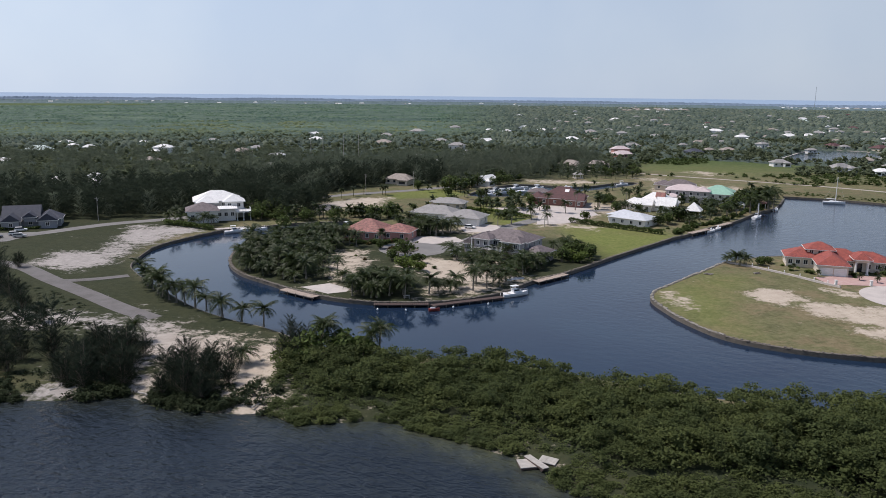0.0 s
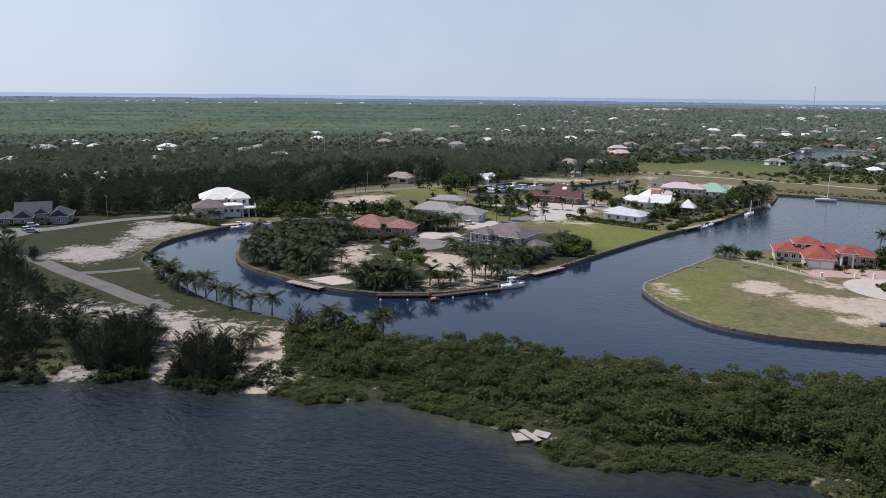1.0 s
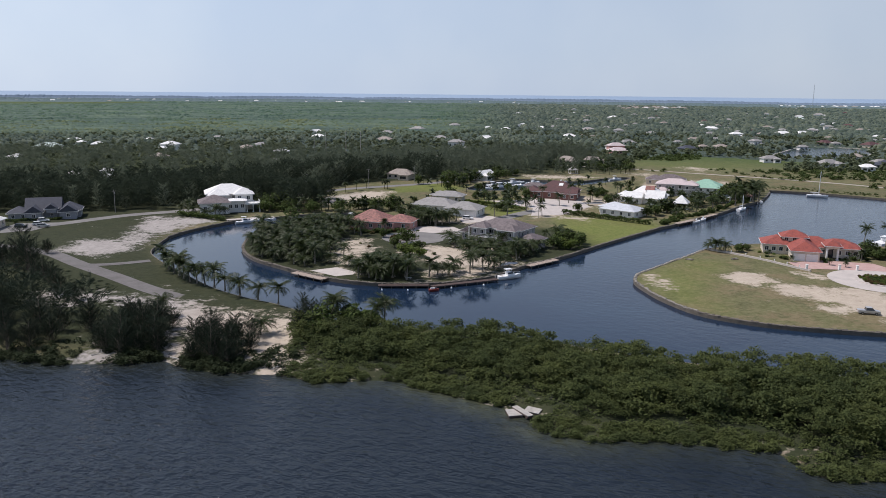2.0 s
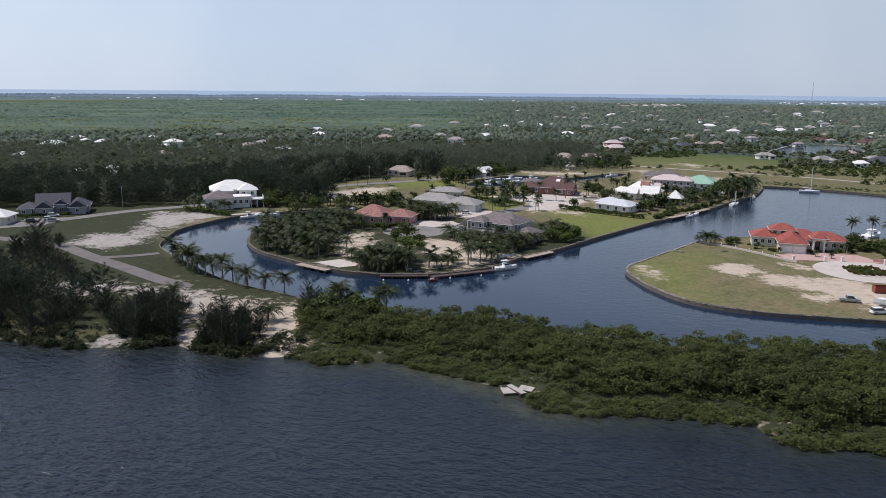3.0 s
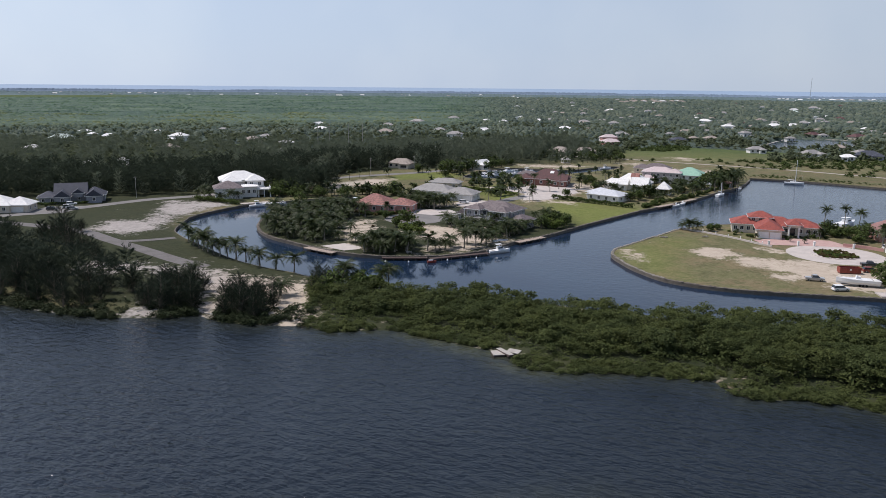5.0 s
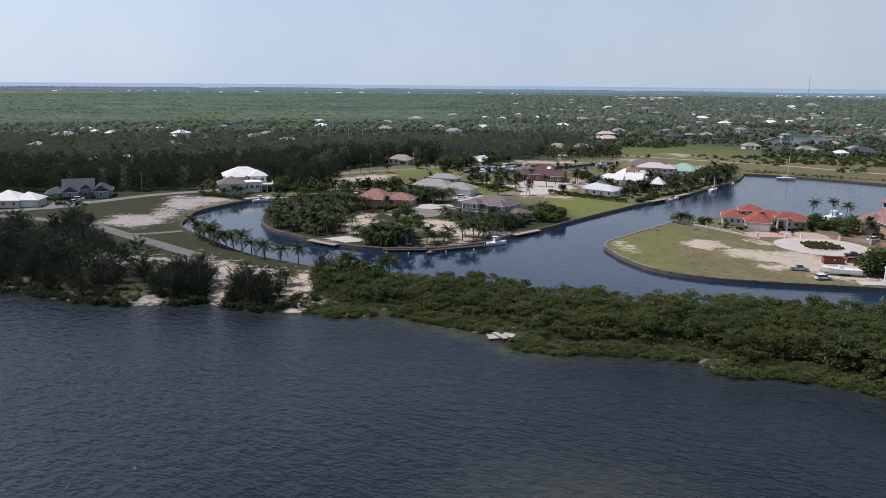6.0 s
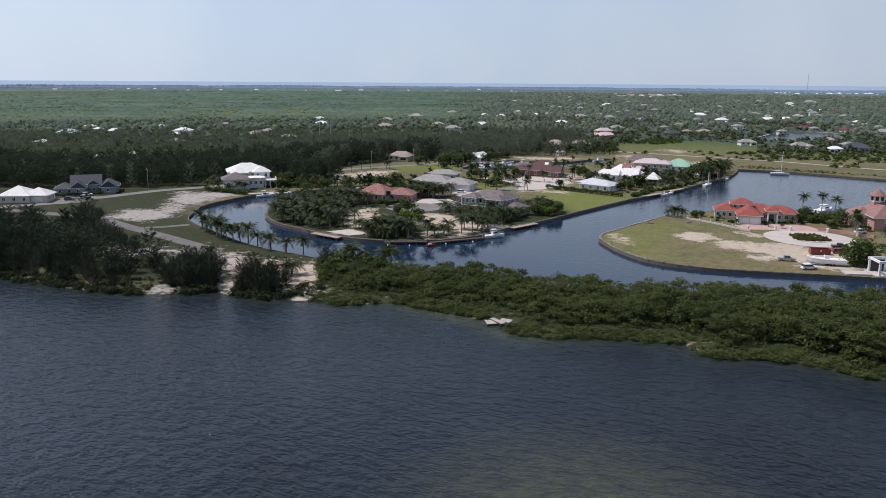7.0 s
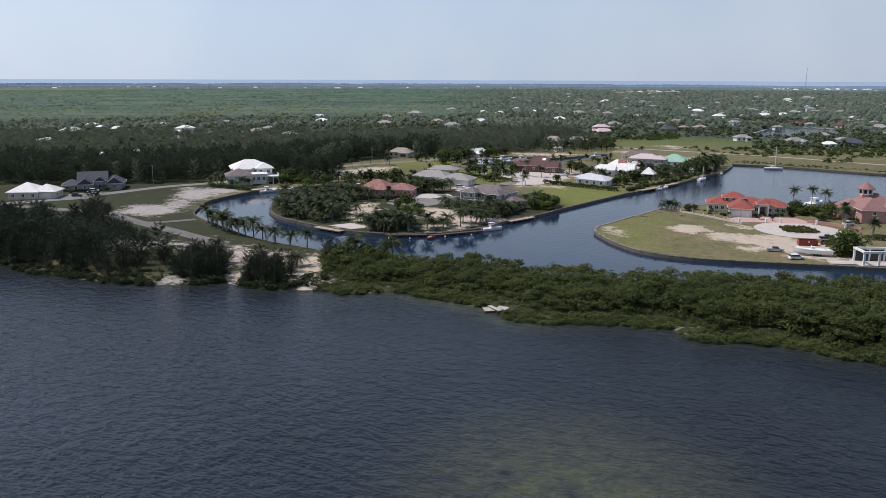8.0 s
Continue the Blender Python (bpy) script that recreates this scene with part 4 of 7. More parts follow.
def casuarina_meshes(seed, h, n=2700):
    """A bushy casuarina of three stems, with steep limbs and fine feathery sprays."""
    rng = np.random.RandomState(seed)
    g, quads = Geo(), []
    for k, (share, tall) in enumerate(((0.45, 1.0), (0.30, 0.78), (0.25, 0.66))):
        a = seed + 2.1 * k
        off = np.array([math.cos(a), math.sin(a), 0]) * (0.0 if k == 0 else 0.13 * h)
        ends, q = casuarina_leaves(rng, h * tall, int(n * share), 0.40, 24, 0.40, 0.065, 0.6)
        quads.append(q + off)
        g.tube((off[0] * 0.3, off[1] * 0.3, 0), (off[0], off[1], h * tall * 0.97), 0.15, 0.02, 5)
        for p, e in ends:
            g.tube(np.array(p) + off, np.array(e) + off, 0.04, 0.01, 3)
    return g.data("trunk", "bark"), quads_mesh("crown", np.vstack(quads), "casuarina")


def make_tree(name, kinds, label, category):
    """The first tree of a kind, with trunk and crown as its parts."""
    out = []
    for trunk, crown in kinds:
        t = thing(name, Matrix(), label, category, name + "s")
        for nm, me in (("trunk", trunk), ("crown", crown)):
            ob = new(nm, me)
            ob.parent = t
        out.append([t, False])
    return out


rnd = random.Random(11)
HOMES = [(-44, 303, 13), (-17, 346, 14), (5, 276, 12), (41, 405, 15), (62, 351, 13), (86, 388, 14), (108, 421, 13), (125, 420, 11), (118, 468, 13), (97, 367, 7), (-17, 384, 9), (112, 260, 15), (157, 248, 14), (-50, 485, 12), (3, 485, 9), (31, 430, 7)]


def open_spot(x, y):
    """No tree inside a house or right before its canal front, nor on the sandy yards and the lane."""
    if any(math.hypot(x - hx, (y - hy + 0.45 * r) / 1.35) < r for hx, hy, r in HOMES):
        return False
    if 8 < x < 44 and 326 < y < 394 and abs((y - 340) - (x - 14) * 1.27) < 16:
        return False
    return not (34 < x < 100 and 496 < y < 514)



def plant(kinds, x, y, scale=1.0, k=None, z=1.0, rz=None):
    """Sets a tree: the first use moves the model itself, later ones copy it."""
    k = rnd.randrange(len(kinds)) if k is None else k % len(kinds)
    s = scale * rnd.uniform(0.9, 1.1)
    m = pose(x, y, z - 0.05, rnd.uniform(-3, 3), rnd.uniform(-3, 3), rnd.uniform(0, 360) if rz is None else rz)
    slot = kinds[k]
    if not slot[1]:
        slot[1] = True
        slot[0].matrix_world = m @ Matrix.Diagonal((s, s, s, 1))
        return slot[0]
    ob = copy_thing(slot[0], m)
    ob.scale = (s, s, s)
    return ob


PALMS = make_tree("coconut_palm", [palm_meshes(i, h) for i, h in ((1, 3.1), (2, 4.4), (3, 5.2), (4, 2.4))], "coconut palm with a slim leaning trunk and drooping fronds", "palm tree")
TALL = make_tree("tall_palm", [palm_meshes(i, h) for i, h in ((5, 9.5), (6, 10.5))], "tall coconut palm with a windswept green head", "palm tree")
DATES = make_tree("date_palm", [fan_palm_meshes(i, h) for i, h in ((7, 4.2), (8, 5.4))], "stout date palm with a full round head of fronds", "palm tree")
BROAD = make_tree("shade_tree", [broadleaf_meshes(i, h, r) for i, h, r in ((9, 6.5, 3.6), (10, 5.2, 3.2), (11, 8.0, 4.6))], "dense green shade tree with a lumpy rounded crown", "tree")
LIME = make_tree("lime_tree", [broadleaf_meshes(12, 5.0, 3.6, "lime", 800, 0.32)], "bright yellow-green leafy garden tree", "tree")
PINES = make_tree("casuarina", [casuarina_meshes(i, h) for i, h in ((13, 8.0), (14, 9.5), (15, 6.5))], "dark feathery casuarina with ascending wispy limbs", "tree")
SHRUBS = []
for i, (n, r, hz, mt) in enumerate(((260, 1.1, 0.9, "broadleaf"), (320, 1.5, 1.3, "broadleaf"), (240, 1.0, 0.8, "lime"), (240, 1.0, 0.7, "copper"))):
    t = new("shrub", quads_mesh("shrub", bush_leaves(40 + i, n, r, hz, 0.2), mt))
    SHRUBS.append([tagged(t, {"broadleaf": "rounded green garden shrub", "lime": "yellow-green flowering garden shrub", "copper": "low copper-red leafy garden shrub"}[mt], "shrub", "garden shrubs"), False])


def fill(poly, gap, seed, jitter=0.42):
    """Uneven spots about a gap apart inside an outline of the plan."""
    rng = np.random.RandomState(seed)
    p = np.array(poly, float)
    xs, ys = np.meshgrid(np.arange(p[:, 0].min(), p[:, 0].max(), gap), np.arange(p[:, 1].min(), p[:, 1].max(), gap * 0.87))
    xs = xs + (np.arange(xs.shape[0]) % 2)[:, None] * gap / 2
    q = np.c_[xs.ravel(), ys.ravel()] + rng.uniform(-jitter, jitter, (xs.size, 2)) * gap
    return q[inside(q[:, 0], q[:, 1], poly)]


def scatter(name, kinds, spots, mat, label, category):
    """One object of many plants: spots are rows of x, y, z, scale, height factor, turn, kind."""
    out = []
    spots = np.asarray(spots, float)
    for k, base in enumerate(kinds):
        s = spots[spots[:, 6].astype(int) == k]
        if not len(s):
            continue
        c, n = np.cos(s[:, 5]), np.sin(s[:, 5])
        b = base.reshape(-1, 3)
        x = (b[None, :, 0] * c[:, None] - b[None, :, 1] * n[:, None]) * s[:, 3:4] + s[:, 0:1]
        y = (b[None, :, 0] * n[:, None] + b[None, :, 1] * c[:, None]) * s[:, 3:4] + s[:, 1:2]
        z = b[None, :, 2] * (s[:, 3] * s[:, 4])[:, None] + s[:, 2:3]
        out.append(np.stack([x, y, z], -1).reshape(-1, 4, 3))
    return tagged(new(name, quads_mesh(name, np.vstack(out), mat)), label, category, kind="stuff")


# mangrove thicket on the spit: low at the lagoon, taller towards the canal
rng = np.random.RandomState(21)
spots = []
for x, y in fill(MANGROVE, 2.25, 22):
    if x > 118:
        continue
    d = float(away([x], [y], LAGOON_SHORE)[0])
    bank = float(away([x], [y], spit_line)[0])
    lump = noise.noise(Vector((x * 0.13, y * 0.13, 3))) + 0.75 * noise.noise(Vector((x * 0.30, y * 0.30, 8)))
    # a low fringe stands before the tall trees, which grow taller eastwards
    tall = min(1.0, max(0.0, (d - 5.5 - 3.0 * noise.noise(Vector((x * 0.09, 7, 1)))) / 6.0))
    tall *= tall * (3 - 2 * tall)
    h = 1.6 + 3.7 * tall + (0.6 + 1.5 * tall) * lump + rng.uniform(-0.3, 0.3) * (1 + tall)
    h += tall * 2.2 * min(1.0, max(0.0, (x - 15) / 45))
    h = max(1.2, h)
    if x < -30:
        h *= 0.8 + 0.2 * min(1, max(0, (y - 140) / 20))
    s = max(0.55, rng.choice((0.85, 1.0, 1.15, 1.35)) * rng.uniform(0.9, 1.1) * (0.82 + 0.25 * tall) * (1 + 0.35 * lump))
    if math.hypot(x - 42.5, y - 104) < 3.6 or math.hypot(x + 27, y - 137) < 2.0 or math.hypot(x - 1.0, y - 119.3) < 4.6:
        continue
    spots.append((x, y, 0.15 + max(0, min(h, 8.2) - 2.6 * s), s, 0.72 + 0.28 * tall, rng.uniform(0, 6.28), rng.randint(4) if d > 6 and bank > 4 else rng.randint(4, 7)))
    if tall < 0.5:
        spots.append((x + rng.uniform(-1.0, 1.0), y + rng.uniform(-0.4, 1.0), 0.1, rng.uniform(0.6, 0.85), 0.72, rng.uniform(0, 6.28), rng.randint(4, 7)))
    if h > 4.4 or (h > 3 and (d < 7 or bank < 5)):
        spots.append((x + rng.uniform(-0.8, 0.8), y - 0.6, 0.2 + max(0, h - 2.2 - 2.4 * s), s, 1.0, rng.uniform(0, 6.28), rng.randint(7, 9)))
edge = [q for q in LAGOON_SHORE if -47 < q[0] < 118]
for (ax, ay), (bx, by) in zip(edge, edge[1:]):
    for k in range(max(1, int(math.hypot(bx - ax, by - ay) / 1.3))):
        u = rng.rand()
        x, y = ax + (bx - ax) * u + rng.uniform(-0.5, 0.5), ay + (by - ay) * u + rng.uniform(-0.2, 1.6)
        if math.hypot(x - 42, y - 104) < 3.6 or math.hypot(x + 28, y - 134) < 2 or math.hypot(x - 1.0, y - 119.3) < 4.6:
            continue
        spots.append((x, y, 0.0, rng.uniform(0.6, 0.95), 0.7, rng.uniform(0, 6.28), rng.randint(4, 7)))
        for q in range(2):
            spots.append((x + rng.uniform(-1.2, 1.2), y + rng.uniform(0.8, 4.0), 0.0, rng.uniform(0.5, 0.9), 0.9, rng.uniform(0, 6.28), rng.randint(7, 9)))
scatter("mangrove_thicket", [bush_leaves(60 + i, 340 if i < 7 else 120, 1.95, 1.6, 0.148 if i < 7 else 0.2, 9, 0.9, 0.36 if i < 4 else 0.0) for i in range(9)], spots, "mangrove",
        "dense green mangrove thicket with leafy rounded tops over dark shade", "mangroves")
# low pale fringe at the water's edge and far part of the spit
spots = []
for x, y in fill([(118, 67), (118, 128), (260, 88), (420, 40), (420, -25), (260, 20)], 8.0, 23):
    spots.append((x, y, 0.4 + rng.uniform(0, 1), 3.0, 1.0, rng.uniform(0, 6.28), rng.randint(3)))
scatter("mangrove_far_spit", [bush_leaves(70 + i, 60, 1.75, 1.4, 0.4) for i in range(3)], spots, "mangrove", "mangrove thicket continuing along the spit", "mangroves")

# palms along the canal, the beach and the island
for x, y in [(-106, 228), (-102.5, 222.5), (-99, 218), (-96, 214.5), (-93.5, 211), (-90.5, 207.5), (-87.5, 205), (-84.5, 203), (-81, 200.5), (-77, 197.5), (-71.5, 193), (-65.5, 189), (-59, 185)]:
    plant(PALMS, x, y, 1.1, rnd.choice((0, 1, 1)))
for x, y in [(-134, 330), (-131, 327), (-124, 323.5), (-119, 321), (-117, 325), (-138, 334), (-102, 222), (-96, 214), (-85, 172), (-57, 159), (-42, 169), (-31, 166)]:
    plant(PALMS, x, y, 1.05)
for x, y in fill([(-90.5, 286), (-88.5, 263), (-84.5, 251), (-77.5, 241), (-68, 231.5), (-60, 227), (-56, 234), (-55, 262), (-58, 300), (-75, 306)], 4.7, 31):
    plant(PALMS, x, y, rnd.uniform(0.85, 1.25), rnd.choice((0, 1, 3, 3)))
for x, y in fill([(-43, 214), (-44, 224), (-38, 234), (-27, 228), (-23.5, 214.5), (-31, 212)], 3.5, 32):
    plant(PALMS, x, y, rnd.uniform(0.85, 1.15), rnd.choice((0, 0, 1, 3)))
for x, y in [(-20.5, 218), (-18, 221), (-14.5, 221), (-13, 225), (-7, 231), (-4, 226), (-2, 232), (2, 234),
             (4, 240), (8, 244), (9, 250), (13, 252), (-14, 270), (-9, 281), (-6, 275), (-3, 272), (0, 268), (4, 264), (-47, 231), (22, 283), (26, 278), (27, 290),
             (31, 284), (-24, 318), (4, 334), (10, 338), (-33, 322), (20, 352), (26, 338), (58, 394), (64, 366), (78, 350), (82, 356), (38, 372)]:
    plant(PALMS, x, y, rnd.uniform(0.85, 1.2))
ISLAND_TREES = [(32.5, 268, 1.0), (28, 273, 1.1), (33.5, 273.5, 0.9), (22.5, 263.5, 0.75), (-31, 268, 0.9), (-35, 262, 0.8), (-26, 258, 0.75), (-41, 281, 0.6), (-66, 342, 1.0), (-30, 330, 0.9), (-38, 336, 0.8), (-84, 318, 0.9), (-70, 312, 1.0),
    (-62, 308, 0.9), (-56, 312, 0.8), (-196, 300, 0.5)]
GARDEN_TREES = [(-5, 471, 1.0), (-2, 477, 1.1), (7.5, 479, 0.9), (12, 486, 1.0), (-50, 346, 1.1), (-60, 352, 1.2), (-44, 352, 1.1), (66, 352, 0.7), (74, 340, 0.9), (79, 344, 1.0), (86, 352, 1.0), (96, 366, 1.0), (106, 372, 0.9), (118, 386, 1.0), (126, 392, 1.1), (138, 404, 1.2),
    (146, 412, 1.2), (152, 424, 1.3), (148, 432, 1.2), (104, 392, 0.8), (44, 352, 0.8), (89, 263, 0.75), (93, 266, 0.6), (104, 275, 0.75), (113.2, 178.5, 0.8), (114.6, 180.4, 1.15), (117.0, 182.0, 1.3), (130, 262, 0.7), (137, 256, 0.7),
    (128, 270, 0.8), (125, 254, 0.55), (141, 246, 1.0), (136, 241, 0.8), (-134, 356, 0.9), (-104, 352, 1.1), (-100, 346, 1.0), (-98, 360, 1.2)]
for x, y, s in ISLAND_TREES + GARDEN_TREES:
    plant(BROAD, x, y, s)
far_palms = []
GARDENS = [
    ([(4, 392), (30, 380), (30, 350), (14, 348), (0, 372)], 9.0, 61, "p", 0.8, 1.2), ([(70, 366), (100, 405), (122, 396), (96, 352), (80, 346)], 8.0, 68, "p", 0.7, 1.1),
    ([(-40, 330), (-26, 336), (-28, 318), (-20, 306), (-30, 304)], 5.0, 69, "p", 0.7, 1.1), ([(96, 362), (122, 384), (150, 412), (160, 436), (146, 436), (120, 400), (100, 380), (84, 352), (80, 340)], 6.5, 62, "ppb", 0.5, 0.9),
    ]
NORTH_GARDENS = [
    ([(126, 395), (150, 412), (160, 436), (146, 440), (134, 412)], 5.0, 77, "pb", 0.8, 1.2), ([(30, 425), (60, 425), (100, 445), (110, 490), (60, 470), (40, 440)], 15.0, 63, "p", 0.6, 1.0),
    ([(-106, 340), (-96, 336), (-86, 342), (-90, 356), (-100, 372), (-110, 360)], 5.0, 64, "b", 0.6, 1.1), ([(-92, 338), (-62, 342), (-36, 350), (-44, 358), (-84, 348)], 4.2, 78, "pppb", 0.6, 1.0),
    ([(-30, 462), (-10, 430), (10, 425), (46, 440), (30, 430), (-10, 410), (-40, 455)], 9.0, 65, "pb", 0.6, 1.1), ([(-12, 440), (-2, 470), (22, 498), (30, 520), (10, 512), (-26, 470)], 6.0, 67, "bp", 0.7, 1.2),
    ]
FAR_GARDENS = [
    ([(36, 516), (62, 516), (88, 520), (110, 528), (106, 550), (60, 540)], 9.0, 79, "p", 0.55, 0.9), ([(84, 540), (116, 548), (120, 584), (104, 592), (86, 572)], 8.5, 58, "ppb", 0.7, 1.0), ([(40, 540), (82, 548), (80, 584), (50, 572)], 8.0, 59, "p", 0.5, 0.8), ([(70, 575), (110, 600), (118, 580), (96, 556)], 8.0, 80, "pb", 0.7, 1.1),
    ([(-56, 344), (0, 352), (30, 350), (56, 368), (100, 366), (136, 404), (150, 434), (110, 440), (60, 428), (10, 420), (-30, 400)], 11.0, 75, "ppb", 0.55, 1.05), ([(-60, 440), (-100, 412), (-108, 385), (-96, 385), (-50, 430)], 14, 76, "p", 0.7, 1.1)]
for poly, gap, seed, kinds, lo, hi in GARDENS + NORTH_GARDENS + FAR_GARDENS:
    for x, y in fill(poly, gap, seed):
        if open_spot(x, y):
            kind = rnd.choice(kinds)
            if kind == "p" and y > 332:
                far_palms.append((x, y, 0.95, rnd.uniform(lo, hi), 1.0, rnd.uniform(0, 6.28), rnd.randrange(4)))
            else:
                plant({"p": PALMS, "b": BROAD}[kind], x, y, rnd.uniform(lo, hi))
scatter("palm_gardens", [far_palm_leaves(120 + i, h) for i, h in enumerate((3.6, 4.4, 5.4, 6.4))], far_palms, "palm", "coconut palms scattered through the gardens north of the canal", "palm trees")
for x, y in fill([(126, 264), (134, 268), (139, 262), (150, 258), (146, 252), (134, 248), (129, 254)], 4.6, 66):
    plant(BROAD, x, y, rnd.uniform(0.5, 0.8))
for x, y, s in [(135, 262, 1.0), (146.5, 256, 0.9), (143, 252, 0.85), (149, 260, 0.9)]:
    plant(PALMS, x, y, s)
for x, y in [(70, 362), (74, 370), (100, 400), (95, 404), (118, 402), (122, 400), (140, 408), (110, 380), (116, 376), (88, 342), (92, 348), (100, 352), (16, 258), (-8, 223), (0, 228), (-50, 240), (-54, 236)]:
    plant(PALMS, x, y, rnd.uniform(0.8, 1.15))
for x, y in [(-53, 288), (-56, 291), (-58, 284), (-50, 284), (-30, 312), (-28, 309), (-25, 313), (-22, 309), (-19, 312), (-16, 315), (-26, 318)]:
    plant(PALMS, x, y, rnd.uniform(0.9, 1.2), rnd.choice((0, 1)))
for x, y in [(-10, 260), (-6, 256), (-1, 252), (4, 250), (9, 247), (-13, 264), (-4, 250), (3, 246), (-8, 251), (-3, 258), (1, 256), (5, 255), (9, 254), (12.5, 257), (-7, 262), (7, 251), (15, 259), (11, 250)]:
    plant(PALMS, x, y, rnd.uniform(0.85, 1.15), rnd.choice((0, 3, 3)))
for x, y, s in [(25, 268.5, 0.9), (29, 263, 0.95), (-30, 250, 0.9), (-25, 246, 0.8), (-60, 270, 0.6), (114.0, 178.6, 0.75), (117.6, 180.2, 0.7)]:
    plant(LIME, x, y, s)
for x, y, s in [(-42, 165, 1.0), (-37, 166, 1.15), (-47, 162, 0.8), (-32, 165, 1.0), (-44, 158, 0.7)]:
    plant(BROAD, x, y, s)
for x, y, s in [(-40, 168, 1.2), (-29, 166, 1.15)]:
    plant(PALMS, x, y, s, 2)
plant(PINES, -47, 166, 0.9, z=0.8)
for x, y, s in [(126, 250, 0.62), (116, 240, 0.4), (101, 247, 0.4), (97, 256, 0.4), (113.2, 178.6, 0.9), (118.6, 181.5, 1.0), (141.4, 212.7, 1.2), (138, 227, 1.1), (143, 238, 1.1), (-41, 288, 1.0), (112, 243, 0.4)]:
    plant(DATES, x, y, s)
for x, y, s in [(81, 264, 1.15), (84, 262, 0.8), (79, 266, 0.8), (-24, 311, 1.0), (-21, 315, 1.1), (-26, 315, 0.9), (-17, 318, 1.0), (-13, 322, 0.9), (-29, 318, 1.0), (-62, 290, 1.0), (-64, 296, 1.1), (-62, 314, 1.0), (-56, 318, 1.1), (-48, 321, 1.0),
                (111, 362, 1.1), (118, 370, 1.2), (128, 380, 1.3), (135, 388, 1.4), (142, 394, 1.5), (147, 400, 1.5), (132, 394, 1.3), (142, 406, 1.5), (150, 412, 1.5), (138, 400, 1.4), (154, 424, 1.5), (148, 418, 1.4), (80, 347, 0.8), (89, 353, 0.9), (99, 359, 0.8)]:
    plant(PALMS, x, y, s)
for x, y in [(133.5, 264), (143.2, 267.5), (146.2, 262)]:
    plant(TALL, x, y, 0.86)
for x, y in [(30, 376), (44, 382), (72, 398)]:
    plant(TALL, x, y, 0.8)
# shoreline casuarinas on the beach side
for poly, gap, seed in (([(-90, 145), (-77, 143), (-75, 152), (-80, 166), (-93, 165)], 3.6, 38), ([(-69, 141), (-57, 138), (-55, 151), (-61, 161), (-70, 158)], 3.8, 39),
                        ([(-160, 168), (-136, 155), (-122, 150), (-98, 143), (-95, 160), (-118, 168), (-136, 174), (-158, 186)], 6.0, 40)):
    for x, y in fill(poly, gap, seed):
        plant(PINES, x, y, rnd.uniform(0.55, 1.0) if x > -95 else rnd.uniform(0.7, 1.25), z=0.6)
for x, y, s in [(-150, 221, 1.3), (-145.5, 219, 1.4), (-157, 225, 1.1), (-140, 212, 1.0), (-133, 206, 0.8), (-121, 191, 0.95), (-114, 186, 0.85), (-126, 197, 0.8), (-152, 243, 0.8), (-158, 238, 0.7), (-48, 160, 0.7), (-45, 168, 0.7), (-51, 178, 0.6)]:
    plant(PINES, x, y, s, z=0.8)
spots = []
for poly, seed in (([(-91, 147), (-76, 143), (-75, 150), (-92, 153)], 71), ([(-69, 141), (-56, 138), (-55, 146), (-69, 148)], 72), ([(-54, 140), (-46, 138), (-45, 150), (-51, 152)], 73)):
    for x, y in fill(poly, 1.9, seed):
        spots.append((x, y, 0.1, rng.uniform(0.7, 1.4), 1.05, rng.uniform(0, 6.28), rng.randint(4)))
for x, y in fill([(-260, 198), (-190, 178), (-151, 165), (-123, 150), (-98, 142), (-84, 143), (-86, 150), (-110, 154), (-150, 176), (-200, 196), (-280, 220)], 2.6, 33):
    if x > -170 and math.hypot(x + 88, y - 144) > 4.0 and math.hypot(x + 72, y - 142) > 3.5:
        spots.append((x, y, 0.1, rng.uniform(0.7, 1.3), 1.0, rng.uniform(0, 6.28), rng.randint(4)))
edge = [q for q in LAGOON_SHORE if -175 < q[0] < -45]
for (ax, ay), (bx, by) in zip(edge, edge[1:]):
    for k in range(max(1, int(math.hypot(bx - ax, by - ay) / 0.9))):
        u = rng.rand()
        x, y = ax + (bx - ax) * u, ay + (by - ay) * u + rng.uniform(-0.4, 2.6)
        if min(math.hypot(x + 88, y - 143), math.hypot(x + 71.5, y - 143), math.hypot(x + 50, y - 138)) > 3.0:
            spots.append((x, y, 0.0, rng.uniform(0.6, 1.25), 0.95, rng.uniform(0, 6.28), rng.randint(4)))
for x, y in fill([(-70, 142), (-66, 139), (-54, 138), (-54, 146), (-66, 150)], 2.2, 34):
    spots.append((x, y, 0.3, rng.uniform(0.7, 1.1), 1.0, rng.uniform(0, 6.28), rng.randint(4)))
for x, y in fill([(-175, 198), (-150, 182), (-122, 176), (-96, 168), (-86, 178), (-100, 196), (-122, 212), (-150, 232), (-185, 240)], 3.4, 81):
    if noise.noise(Vector((x * 0.06, y * 0.06, 5))) > -0.25:
        spots.append((x, y, 0.75, rng.uniform(0.5, 1.0), 0.5, rng.uniform(0, 6.28), rng.randint(4)))
scatter("shore_scrub", [bush_leaves(80 + i, 270, 1.7, 1.5, 0.15) for i in range(4)], spots, "sea_scrub", "dark low scrub along the lagoon shore", "scrub")

